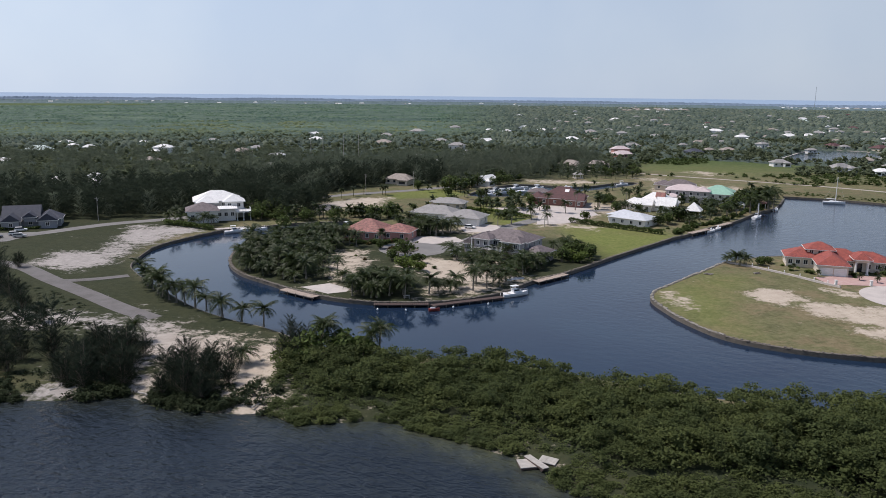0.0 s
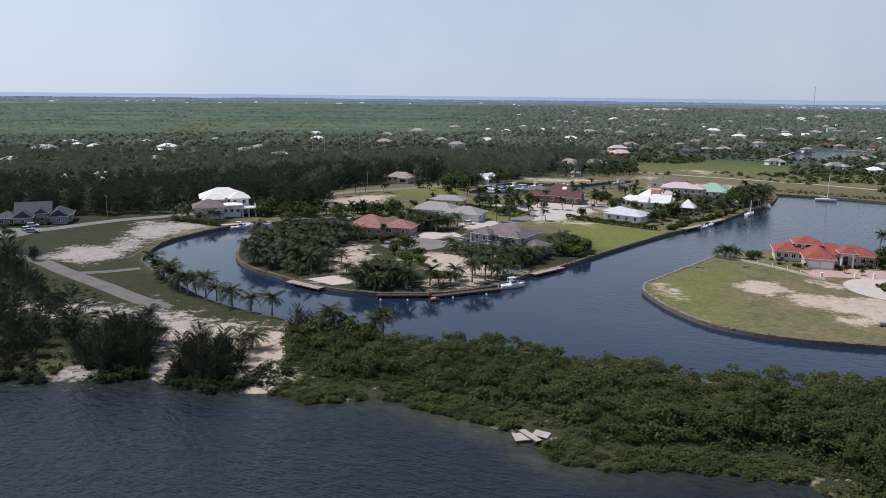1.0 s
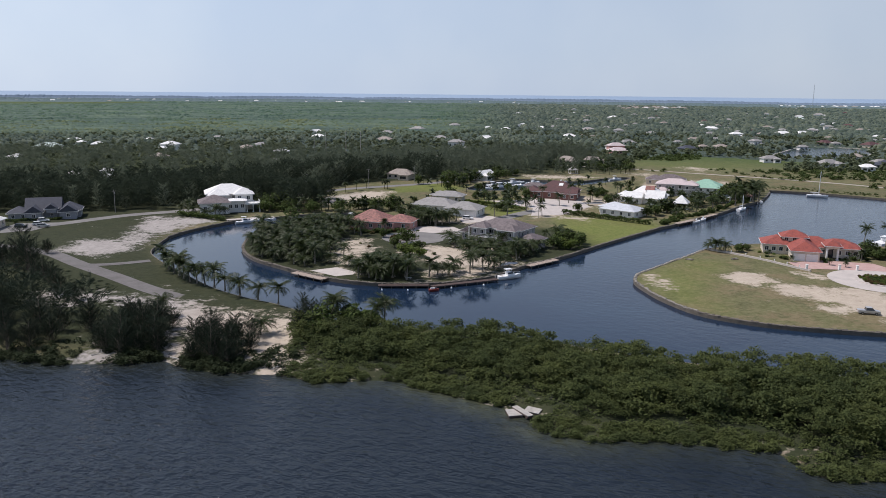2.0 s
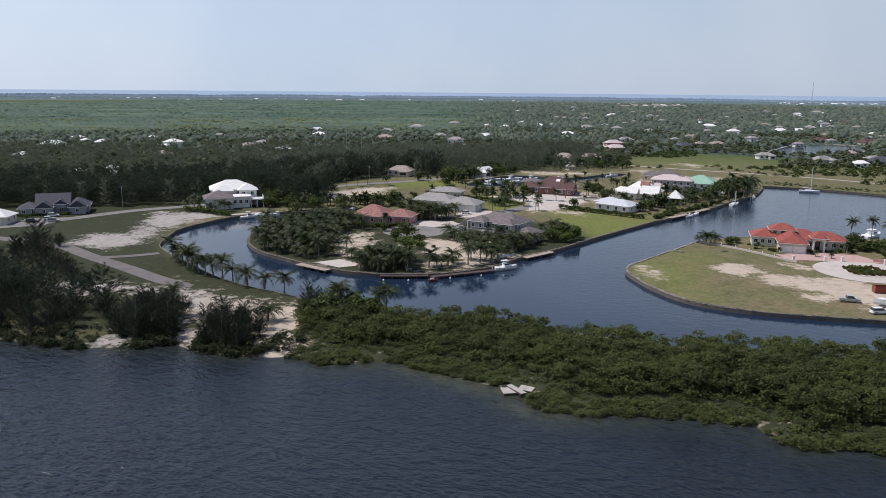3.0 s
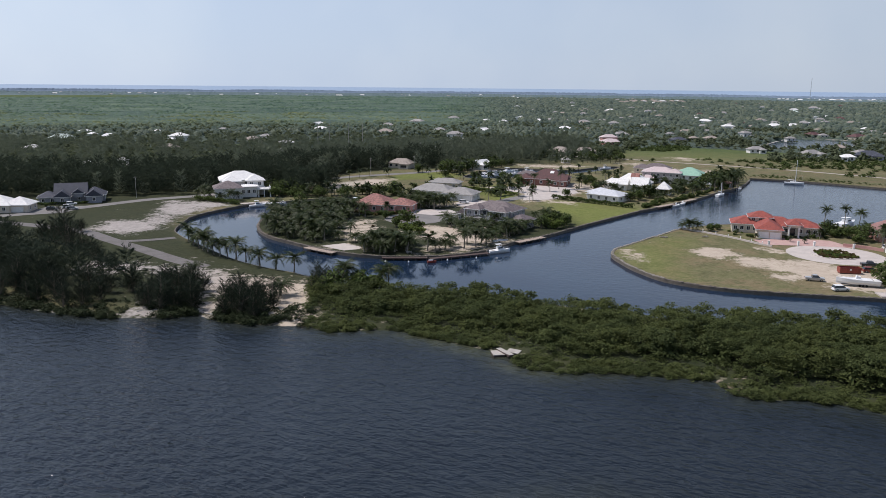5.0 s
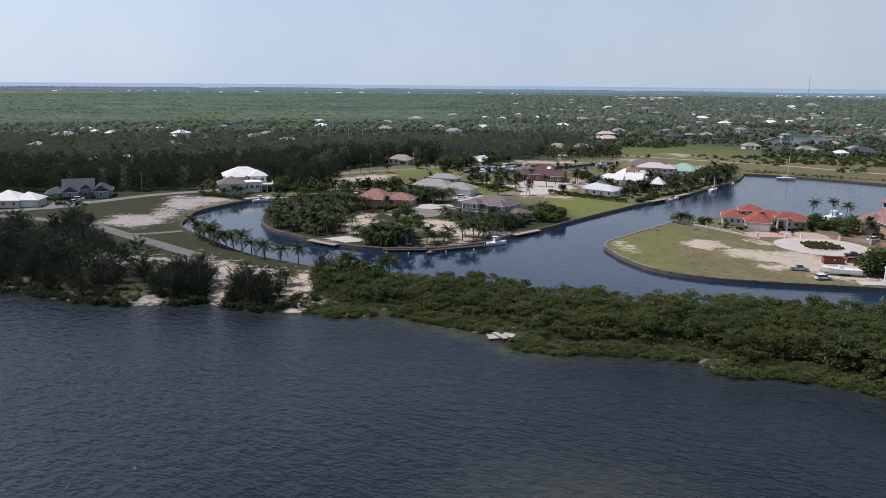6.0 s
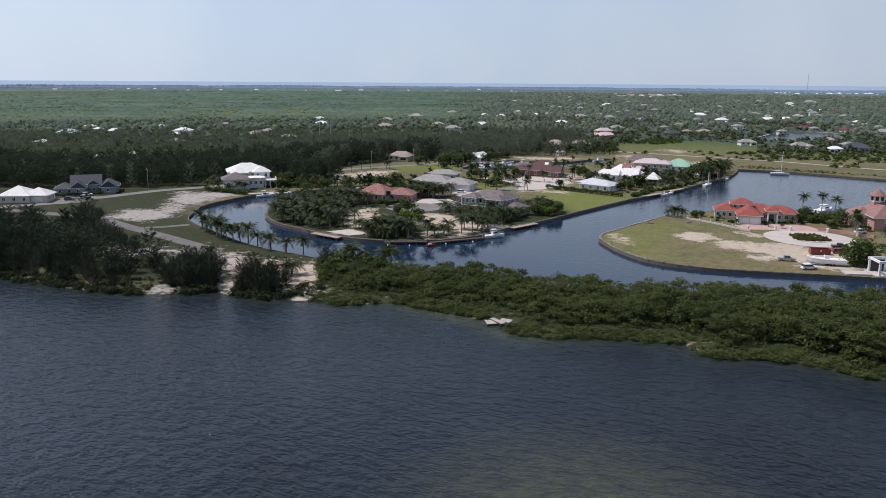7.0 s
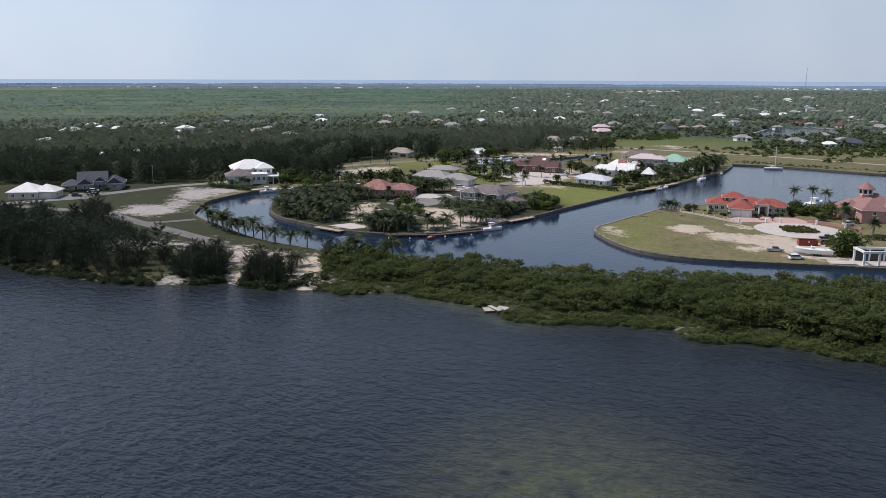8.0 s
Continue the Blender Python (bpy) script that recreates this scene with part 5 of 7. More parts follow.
# casuarinas farther back along the shore
wisps = [casuarina_leaves(np.random.RandomState(85 + i), 8.5, 620, 0.50, 32, 0.46, 0.13)[1] for i in range(4)]
spots = []
for x, y in fill([(-205, 184), (-160, 172), (-136, 172), (-118, 168), (-96, 163), (-104, 172), (-128, 182), (-150, 200), (-165, 222), (-210, 226)], 5.8, 44):
    spots.append((x, y, 0.7, rng.uniform(0.75, 1.3), rng.uniform(0.85, 1.1), rng.uniform(0, 6.28), rng.randint(4)))
scatter("shore_casuarinas", wisps, spots, "casuarina", "dark feathery casuarina thicket along the west shore", "woodland")

# dark casuarina wood behind the road
kinds = [casuarina_leaves(np.random.RandomState(90 + i), 13.0, 340, 0.90, 28, 0.25, 0.13)[1] for i in range(4)]
spots = []
for x, y in fill(WOOD, 6.3, 35).tolist() + fill([(-100, 350), (-90, 346), (-82, 360), (-76, 384), (-84, 394), (-96, 376)], 5.0, 56).tolist():
    if -64 < x < -38 and y < 486:
        continue
    spots.append((x, y, 0.9, rng.uniform(0.8, 1.2), rng.uniform(0.85, 1.1), rng.uniform(0, 6.28), rng.randint(4)))
scatter("casuarina_wood", kinds, spots, "casuarina_wood", "dark dense wood of tall feathery casuarinas behind the road", "woodland")

# pale scrub on the rim of the open field
FIELD_OPEN = [(120, 505), (190, 480), (300, 420), (330, 440), (220, 520), (160, 600), (110, 560)]
spots = []
for x, y in fill([(132, 652), (160, 735), (236, 780), (196, 662), (168, 640)], 6.0, 46) .tolist() + fill([(-40, 512), (20, 556), (70, 592), (112, 606), (126, 660), (60, 640), (-60, 575)], 6.5, 48).tolist() + fill([(190, 520), (330, 480), (460, 420), (470, 450), (480, 560), (340, 660), (280, 600), (200, 560)], 7.5, 47).tolist() + fill(FIELD_OPEN, 10.0, 49).tolist():
    if inside([x], [y], POND)[0] or (inside([x], [y], FIELD_OPEN)[0] and noise.noise(Vector((x * 0.03, y * 0.03, 2))) < 0.24):
        continue
    spots.append((x, y, 0.6, rng.uniform(1.2, 2.6), rng.uniform(0.7, 1.2), rng.uniform(0, 6.28), rng.randint(4)))
for x, y in fill([(172, 456), (186, 448), (206, 433), (224, 421), (248, 403), (284, 392), (340, 377), (342, 384), (255, 411), (215, 444), (186, 470)], 3.2, 57):
    spots.append((x, y, 0.6, rng.uniform(0.5, 1.1), rng.uniform(0.7, 1.1), rng.uniform(0, 6.28), rng.randint(4)))
scatter("field_scrub", [bush_leaves(110 + i, 64, 1.5, 1.2, 0.26) for i in range(4)], spots, "broadleaf", "yellow-green scrub along the rim of the open field", "scrub")

# where the distant houses stand: x, y, width, kind
WEST = [(-386, 682, 20, "m"), (-413, 782, 10, "w"), (-383, 737, 8, "w"), (-358, 718, 10, "w"), (-277, 689, 15, "w"), (-340, 797, 7, "w"), (-250, 594, 12, "t"), (-352, 573, 11, "w"), (-168, 656, 11, "w"), (-151, 566, 8, "g"), (-278, 829, 13, "g"),
        (-208, 694, 14, "t"), (-207, 738, 10, "g"), (-80, 558, 10, "w"), (-177, 880, 14, "w"), (-200, 984, 13, "w"), (-50, 485, 16, "t"), (-145, 483, 8, "g"), (-240, 480, 7, "w"), (-226, 448, 7, "w"), (-252, 460, 7, "w")]
MIDDLE = [(-107, 979, 14, "g"), (-96, 836, 17, "t"), (-74, 1088, 18, "g"), (-23, 1227, 15, "g"), (-36, 878, 14, "g"), (-17, 764, 15, "g"), (15, 888, 13, "w"), (27, 1147, 9, "w"), (52, 1119, 10, "w"), (85, 1236, 18, "w"), (105, 1149, 15, "w"),
          (131, 1191, 14, "g"), (120, 943, 15, "w"), (173, 1133, 16, "g"), (201, 1049, 13, "g"), (137, 739, 15, "s"), (72, 604, 16, "t"), (93, 608, 14, "t"), (3, 485, 14, "w"), (-32, 597, 12, "w"), (-49, 663, 7, "w"), (-7, 715, 7, "g")]
EAST = [(133, 712, 16, "s"), (210, 753, 15, "u"), (252, 782, 13, "t"), (359, 1146, 13, "w"), (338, 987, 14, "w"), (431, 1071, 18, "w"), (461, 1080, 17, "w"), (519, 1182, 14, "w"), (639, 1408, 14, "w"), (730, 1724, 20, "m"),
        (397, 872, 15, "b"), (431, 838, 18, "b"), (452, 800, 16, "g"), (412, 700, 12, "g"), (319, 593, 20, "u"), (276, 601, 17, "g"), (293, 574, 10, "w"), (246, 640, 13, "g"), (169, 837, 14, "g"), (319, 1700, 20, "w"), (233, 781, 9, "t"),
        (259, 900, 14, "t"), (322, 1040, 13, "g"), (375, 1217, 12, "w"), (241, 1031, 13, "g"), (795, 1878, 22, "w"), (895, 1997, 24, "g"), (665, 1371, 16, "b")]
hrng = random.Random(5)
DISTANT = WEST + MIDDLE + EAST
for k in range(70):
    r, a = 850 + 2900 * hrng.random(), radians(hrng.uniform(3, 34))
    DISTANT.append((-11 + r * math.sin(a), 8 + r * math.cos(a), hrng.uniform(7, 13), hrng.choice("wwggggggtttbb")))
for k in range(44):
    r, a = hrng.uniform(3450, 4180), radians(hrng.uniform(-33, 6))
    DISTANT.append((-11 + r * math.sin(a), 8 + r * math.cos(a), hrng.uniform(9, 20), hrng.choice("wwgggtt")))
for lo, hi, a0, a1, n, kinds in ((3850, 4190, 21, 31, 34, "wwwwg"), (2750, 3150, 11, 16, 22, "tttgw")):
    for k in range(n):
        r, a = hrng.uniform(lo, hi), radians(hrng.uniform(a0, a1))
        DISTANT.append((-11 + r * math.sin(a), 8 + r * math.cos(a), hrng.uniform(12, 26), hrng.choice(kinds)))
# paler casuarinas spread through the woods round the distant houses
spots = []
GROVE = [(-93, 411), (-80, 452), (-66, 490), (-22, 500), (14, 518), (40, 534), (58, 580), (112, 655), (86, 690), (20, 640), (-60, 590), (-130, 520), (-150, 430)]
pale = [casuarina_leaves(np.random.RandomState(95 + i), 11.5, 190, 1.1, 22, 0.25, 0.13)[1] for i in range(4)]
for poly, gap, seed in ((FOREST, 15.5, 36), (GROVE, 9.4, 37), ([(-420, 400), (-330, 336), (-330, 640), (-460, 660)], 16.0, 45)):
    for x, y in fill(poly, gap, seed):
        if all(math.hypot((x - hx) / (w * 0.6), (y - hy + w * 0.6) / (w * 1.3)) > 1 for hx, hy, w, _ in DISTANT):
            spots.append((x, y, 0.9, rng.uniform(0.7, 1.1) * (1.25 if seed == 37 else 1.0), rng.uniform(0.75, 1.15), rng.uniform(0, 6.28), rng.randint(4)))
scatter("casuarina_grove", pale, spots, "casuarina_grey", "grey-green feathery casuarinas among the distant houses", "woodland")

FIELDS = [[(92, 530), (112, 600), (180, 705), (275, 640), (210, 540), (190, 505), (110, 496)], [(160, 440), (340, 372), (460, 330), (470, 430), (330, 500), (190, 500)],
          [(-60, 440), (-28, 474), (4, 460), (-10, 400), (-50, 400)], [(-14, 420), (20, 500), (70, 515), (112, 520), (170, 470), (150, 440), (110, 400), (20, 400)]]

FAR_CLEARING = [(-11 + r * math.sin(radians(a)), 8 + r * math.cos(radians(a))) for r, a in ((2850, -34), (2850, -27), (3000, -22), (3350, -22), (3500, -28), (3500, -34))]


# more small houses in the suburb behind the field
for k in range(52):
    r, a = hrng.uniform(680, 1700), radians(hrng.uniform(7, 34))
    x, y = -11 + r * math.sin(a), 8 + r * math.cos(a)
    if any(away([x], [y], p, True)[0] < 16 or inside([x], [y], p)[0] for p in FIELDS + [POND]) or min(math.hypot(x - q[0], y - q[1]) for q in DISTANT) < 24:
        continue
    DISTANT.append((x, y, hrng.uniform(7, 12), hrng.choice("ggggttbbw")))


def crowns(x, y, cell, seed):
    """Height and a random shade of rounded crowns packed on an uneven grid."""
    best, shade = np.zeros(len(x)), np.zeros(len(x))
    ix, iy = np.floor(x / cell), np.floor(y / cell)
    for dx in (-1, 0, 1):
        for dy in (-1, 0, 1):
            cx, cy = ix + dx, iy + dy
            h1 = np.modf(np.abs(np.sin(cx * 127.1 + cy * 311.7 + seed) * 43758.5453))[0]
            h2 = np.modf(np.abs(np.sin(cx * 269.5 + cy * 183.3 + seed) * 24634.6345))[0]
            h3 = np.modf(np.abs(np.sin(cx * 419.2 + cy * 371.9 + seed) * 35412.1234))[0]
            d = np.hypot(x - (cx + h1) * cell, y - (cy + h2) * cell) / (cell * (0.55 + 0.35 * h3))
            h = (0.45 + 0.55 * h3) * np.sqrt(np.maximum(0, 1 - d * d))
            shade = np.where(h > best, h1, shade)
            best = np.maximum(best, h)
    return best, shade


def canopy():
    """One leafy sheet of tree tops from behind the houses to the coast, open round houses, fields and water."""
    ang = np.radians(np.arange(-34, 34.01, 0.2))
    rad = [440.0]
    while rad[-1] < 3480:
        rad.append(rad[-1] * 1.013 + 0.3)
    A, R = np.meshgrid(ang, np.array(rad))
    crng = np.random.RandomState(77)
    R = R * (1 + 0.003 * crng.uniform(-1, 1, R.shape))
    x, y = (-11 + R * np.sin(A)).ravel(), (8 + R * np.cos(A)).ravel()
    r = R.ravel()
    small, sh = crowns(x, y, 7.0, 1.0)
    large, sh2 = crowns(x, y, 17.0, 2.0)
    swamp = np.clip((r - 850) / 250, 0, 1) * np.clip((4 - np.degrees(A.ravel())) / 6, 0, 1) * np.clip((3900 - r) / 500, 0, 1)
    rough = crng.uniform(-1, 1, len(x))
    wide, _ = crowns(x, y * 1.6, 60.0, 3.0)
    h = (0.2 + 3.6 * small * (0.25 + 0.75 * large) + 0.9 * rough * (0.25 + small)) * (1 - 0.3 * swamp) + 2.6 * swamp * wide
    clear = np.ones(len(x))
    for hx, hy, w, _ in DISTANT:
        d = np.hypot((x - hx) / (w * 0.7), np.where(y < hy, (y - hy) / (w * (0.8 if hy < 2500 else 3.0)), (y - hy) / (w * 0.6)))
        clear = np.minimum(clear, np.clip((d - 1) * 2.5, 0, 1))
    for p in FIELDS + [POND, NORTH_CANAL, CANAL, FAR_CLEARING]:
        d = away(x, y, p, True)
        clear = np.minimum(clear, np.where(inside(x, y, p), 0, np.clip(d / 6, 0, 1)))
    start = np.where(inside(x, y, FOREST), np.clip(away(x, y, FOREST, True) / 22 - 0.2, 0, 1) * np.clip((r - 620) / 60, 0, 1), np.clip((r - 600 - 60 * (x > 120)) / 50, 0, 1))
    z = ground_z(x, y) + h * clear * start - 1.0 * (clear * start < 0.05)
    n, m = R.shape
    idx = np.arange(n * m).reshape(n, m)
    q = np.stack([idx[:-1, :-1], idx[:-1, 1:], idx[1:, 1:], idx[1:, :-1]], -1).reshape(-1, 4)
    q = q[(clear * start)[q].max(axis=1) > 0.05]
    me = bpy.data.meshes.new("woodland_canopy")
    me.from_pydata(np.c_[x, y, z].tolist(), [], q[:, ::-1].tolist())
    me.materials.append(MAT["canopy"])
    a = me.attributes.new("crown", "FLOAT", "POINT")
    a.data.foreach_set("value", np.clip(0.55 * sh + 0.2 * sh2 + 0.25 * crng.rand(len(x)), 0, 1).astype(np.float32))
    a = me.attributes.new("swamp", "FLOAT", "POINT")
    a.data.foreach_set("value", swamp.astype(np.float32))
    tagged(new("woodland_canopy", me), "unbroken low green woodland reaching to the horizon", "woodland", kind="stuff")


def far_crowns():
    """Uneven crowns standing close together over the whole woodland, broader with distance."""
    rr = np.random.RandomState(55)
    shapes = []
    for k in range(6):
        a = np.arange(5) * 1.2566 + rr.uniform(-0.3, 0.3, 5)
        v = [(rr.uniform(0.75, 1.15) * math.cos(q), rr.uniform(0.75, 1.15) * math.sin(q), rr.uniform(0.0, 0.25)) for q in a]
        v += [(rr.uniform(0.45, 0.85) * math.cos(q + 0.5), rr.uniform(0.45, 0.85) * math.sin(q + 0.5), rr.uniform(0.5, 0.85)) for q in a]
        v.append((rr.uniform(-0.25, 0.25), rr.uniform(-0.25, 0.25), rr.uniform(0.9, 1.1)))
        shapes.append(v)
    tri = [t for i in range(5) for t in ((i, (i + 1) % 5, 5 + i), ((i + 1) % 5, 5 + (i + 1) % 5, 5 + i), (5 + i, 5 + (i + 1) % 5, 10))]
    rows, r = [], 800.0
    while r < 3480:
        R = 2.5 + 0.0026 * r
        n = int(r * 1.19 / (1.75 * R))
        a = np.radians(np.linspace(-34, 34, n)) + rr.uniform(-0.6, 0.6, n) * 1.19 / n
        q = r + rr.uniform(-0.7, 0.7, n) * R * 1.5
        rows.append(np.c_[-11 + q * np.sin(a), 8 + q * np.cos(a), R * rr.uniform(0.55, 1.25, n), rr.uniform(3.4, 7.2, n), rr.uniform(0, 6.28, n), rr.randint(0, 6, n), np.degrees(a)])
        r += R * 1.5
    p = np.vstack(rows)
    x, y, rad = p[:, 0], p[:, 1], np.hypot(p[:, 0] + 11, p[:, 1] - 8)
    ok = rad > 780
    clump = np.array([noise.noise(Vector((a * 0.012, b * 0.012, 4))) for a, b in zip(x, y)])
    for f in FIELDS + [POND, FAR_CLEARING]:
        ok &= ~inside(x, y, f) & (away(x, y, f, True) > 3)
    for hx, hy, w, _ in DISTANT:
        front = w * (0.9 if hy < 2500 else 3.0)
        ok &= ~((np.abs(x - hx) < w * 0.55 + p[:, 2] * 0.6) & (y > hy - front) & (y < hy + w * 0.5))
    ok &= (p[:, 6] < 3) | (rad > 3000) | (rr.rand(len(x)) < 0.74 + 0.9 * clump)
    p[:, 3] *= 1 + 0.55 * clump
    p, rad = p[ok], rad[ok]
    base = np.array(shapes)[p[:, 5].astype(int)]
    c, s_ = np.cos(p[:, 4])[:, None], np.sin(p[:, 4])[:, None]
    X = (base[:, :, 0] * c - base[:, :, 1] * s_) * p[:, 2:3] + p[:, 0:1]
    Y = (base[:, :, 0] * s_ + base[:, :, 1] * c) * p[:, 2:3] + p[:, 1:2]
    swamp = np.clip((rad - 850) / 250, 0, 1) * np.clip((4 - p[:, 6]) / 6, 0, 1) * np.clip((3900 - rad) / 500, 0, 1)
    Z = 0.9 + base[:, :, 2] * (p[:, 3] * (1 - 0.38 * swamp))[:, None]
    F = (np.array(tri)[None] + 11 * np.arange(len(p))[:, None, None]).reshape(-1, 3)
    me = bpy.data.meshes.new("far_crowns")
    me.from_pydata(np.stack([X, Y, Z], -1).reshape(-1, 3).tolist(), [], F.tolist())
    me.materials.append(MAT["crowns"])
    me.shade_smooth()
    a = me.attributes.new("swamp", "FLOAT", "POINT")
    a.data.foreach_set("value", np.repeat(swamp, 11).astype(np.float32))
    a = me.attributes.new("rim", "FLOAT", "POINT")
    a.data.foreach_set("value", np.repeat(swamp * np.clip((1380 + 500 * clump[ok] - rad) / 200, 0, 1), 11).astype(np.float32))
    tagged(new("far_crowns", me), "close-set green crowns of the swamp and suburb woods", "woodland", kind="stuff")


canopy()
far_crowns()
# single leafy crowns standing out of the nearer woods
spots = []
kinds = [bush_leaves(100 + i, 24, 1.05, 0.9, 0.33, 6, 0.8) for i in range(5)]
frng = np.random.RandomState(41)
for k in range(9000):
    r = 450 + 620 * frng.rand()
    a = radians(frng.uniform(-36, 36) if r < 1000 else frng.uniform(0, 36))
    x, y = -11 + r * math.sin(a), 8 + r * math.cos(a)
    if r > 850 and math.degrees(a) < 4 and frng.rand() < (r - 850) / 400:
        continue
    spots.append((x, y, 1.0 + frng.uniform(0.5, 3.0), frng.uniform(2.0, 3.8), frng.uniform(0.7, 1.35), frng.uniform(0, 6.28), frng.randint(5)))
spots = np.array(spots)
ok = (spots[:, 1] > 560) | ((spots[:, 0] < -60) & (spots[:, 1] > 480))
for clear in FIELDS + [POND, CANAL, NORTH_CANAL]:
    ok &= ~inside(spots[:, 0], spots[:, 1], clear)
for hx, hy, w, _ in DISTANT:
    ok &= np.hypot((spots[:, 0] - hx) / (w * 0.58), (spots[:, 1] - hy + w * 0.25) / (w * 0.72)) > 1
before = [(hx + u * w, hy - w * frng.uniform(0.42, 0.6), 0.8 + float(ground_z(hx, hy)) - 1.0, frng.uniform(1.2, 2.2), 1.0, frng.uniform(0, 6.28), frng.randint(5))
          for hx, hy, w, _ in DISTANT if 650 < hy < 2000 for u in (-0.5, -0.28, 0.02, 0.3, 0.55)]
spots = np.vstack([spots[ok], before])
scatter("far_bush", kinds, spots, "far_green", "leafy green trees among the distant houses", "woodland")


# ---- houses ----
def window(parent, x, y, z, w, h, facing, frame_mat="white_trim"):
    """A framed window proud of the wall, with its pane; facing: 0 front, 1 right, 2 back, 3 left."""
    rz = (0, 90, 180, 270)[facing]
    o = pose(x, y, z, 0, 0, rz)
    g = Geo()
    for cx, cz, sx, sz in ((0, h / 2, w + 0.24, 0.14), (0, -h / 2, w + 0.34, 0.16), (-w / 2, 0, 0.14, h), (w / 2, 0, 0.14, h), (0, 0, 0.07, h)):
        g.box(cx, -0.05, cz, sx, 0.14, sz)
    f = g.part("window", frame_mat, parent)
    f.matrix_local = o
    p = Geo().box(0, 0.0, 0, w, 0.06, h).part("pane", "glass", f)
    return f


def house(name, x, y, rz, wings, wall, roof, label, z=1.0, trim="white_trim", category="house"):
    """A house of one or more wings. Each wing: cx, cy, w, d, base, height, roof rise, gabled, windows front, right, back, left."""
    t = thing(name, pose(x, y, z, 0, 0, rz), label, category)
    for cx, cy, w, d, base, h, rise, gabled, win in wings:
        g = Geo()
        g.box(cx, cy, base + h / 2 - (0.15 if base == 0 else 0), w, d, h + (0.3 if base == 0 else 0))
        if gabled:
            for s in (-1, 1):
                if w >= d:
                    e = cx + s * (w / 2 - 0.02)
                    g.add([(e, cy - d / 2, base + h), (e, cy + d / 2, base + h), (e, cy, base + h + rise * 0.94), (e - s * 0.2, cy - d / 2, base + h), (e - s * 0.2, cy + d / 2, base + h), (e - s * 0.2, cy, base + h + rise * 0.94)],
                          [(0, 1, 2), (5, 4, 3), (0, 2, 5, 3), (1, 4, 5, 2)])
                else:
                    e = cy + s * (d / 2 - 0.02)
                    g.add([(cx - w / 2, e, base + h), (cx + w / 2, e, base + h), (cx, e, base + h + rise * 0.94), (cx - w / 2, e - s * 0.2, base + h), (cx + w / 2, e - s * 0.2, base + h), (cx, e - s * 0.2, base + h + rise * 0.94)],
                          [(0, 1, 2), (5, 4, 3), (0, 2, 5, 3), (1, 4, 5, 2)])
        wl_ = g.part("wall", wall, t)
        r = Geo().hip(cx, cy, base + h + 0.12, w, d, rise, 0.75, gable=gabled).part("roof", roof, t)
        fascia = Geo()
        W, D, zz = w / 2 + 0.78, d / 2 + 0.78, base + h + 0.0
        for ax, ay, sx, sy in ((0, -D, 2 * W, 0.1), (0, D, 2 * W, 0.1), (-W, 0, 0.1, 2 * D - 0.12), (W, 0, 0.1, 2 * D - 0.12)):
            fascia.box(cx + ax, cy + ay, zz, sx, sy, 0.19)
        fascia.part("fascia", trim, t)
        for side, n in enumerate(win):
            L = w if side in (0, 2) else d
            rows = max(1, round(h / 3.1))
            for row in range(rows):
                for k in range(n):
                    u = (k + 0.5) / n * L - L / 2
                    zc = base + (h / rows) * (row + 0.55)
                    px, py = ((cx + u, cy - d / 2 - 0.02), (cx + w / 2 + 0.02, cy + u), (cx + u, cy + d / 2 + 0.02), (cx - w / 2 - 0.02, cy + u))[side]
                    window(t, px, py, zc, 1.3, 1.5, side)
    return t


def garage(t, x, y, w, facing=0, mat="white_trim"):
    o = pose(x, y, 0, 0, 0, (0, 90, 180, 270)[facing])
    g = Geo()
    for k in range(4):
        g.box(0, -0.06, 0.33 + 0.57 * k, w, 0.1, 0.54)
    d = g.part("garage_door", mat, t)
    d.matrix_local = o
    f = Geo().box(-w / 2 - 0.12, -0.08, 1.2, 0.2, 0.16, 2.5).box(w / 2 + 0.12, -0.08, 1.2, 0.2, 0.16, 2.5).box(0, -0.08, 2.42, w + 0.44, 0.16, 0.2).part("door_frame", mat, d)


def column(t, x, y, z0, h, r=0.2, mat="white_trim"):
    g = Geo().tube((x, y, z0), (x, y, z0 + h), r, r * 0.88, 10)
    g.box(x, y, z0 + 0.1, r * 3, r * 3, 0.2).box(x, y, z0 + h - 0.1, r * 3, r * 3, 0.2)
    g.part("column", mat, t)


def railing(t, pts, z, mat="white_trim"):
    g = Geo()
    for a, b in zip(pts, pts[1:]):
        L = math.dist(a, b)
        ang = math.degrees(math.atan2(b[1] - a[1], b[0] - a[0]))
        mx, my = (a[0] + b[0]) / 2, (a[1] + b[1]) / 2
        g.box(mx, my, z + 1.0, L, 0.12, 0.12, ang).box(mx, my, z + 0.15, L, 0.1, 0.1, ang)
        for k in range(int(L / 0.5) + 1):
            u = k / max(1, int(L / 0.5))
            g.box(a[0] + (b[0] - a[0]) * u, a[1] + (b[1] - a[1]) * u, z + 0.57, 0.09, 0.09, 0.9)
    g.part("railing", mat, t)


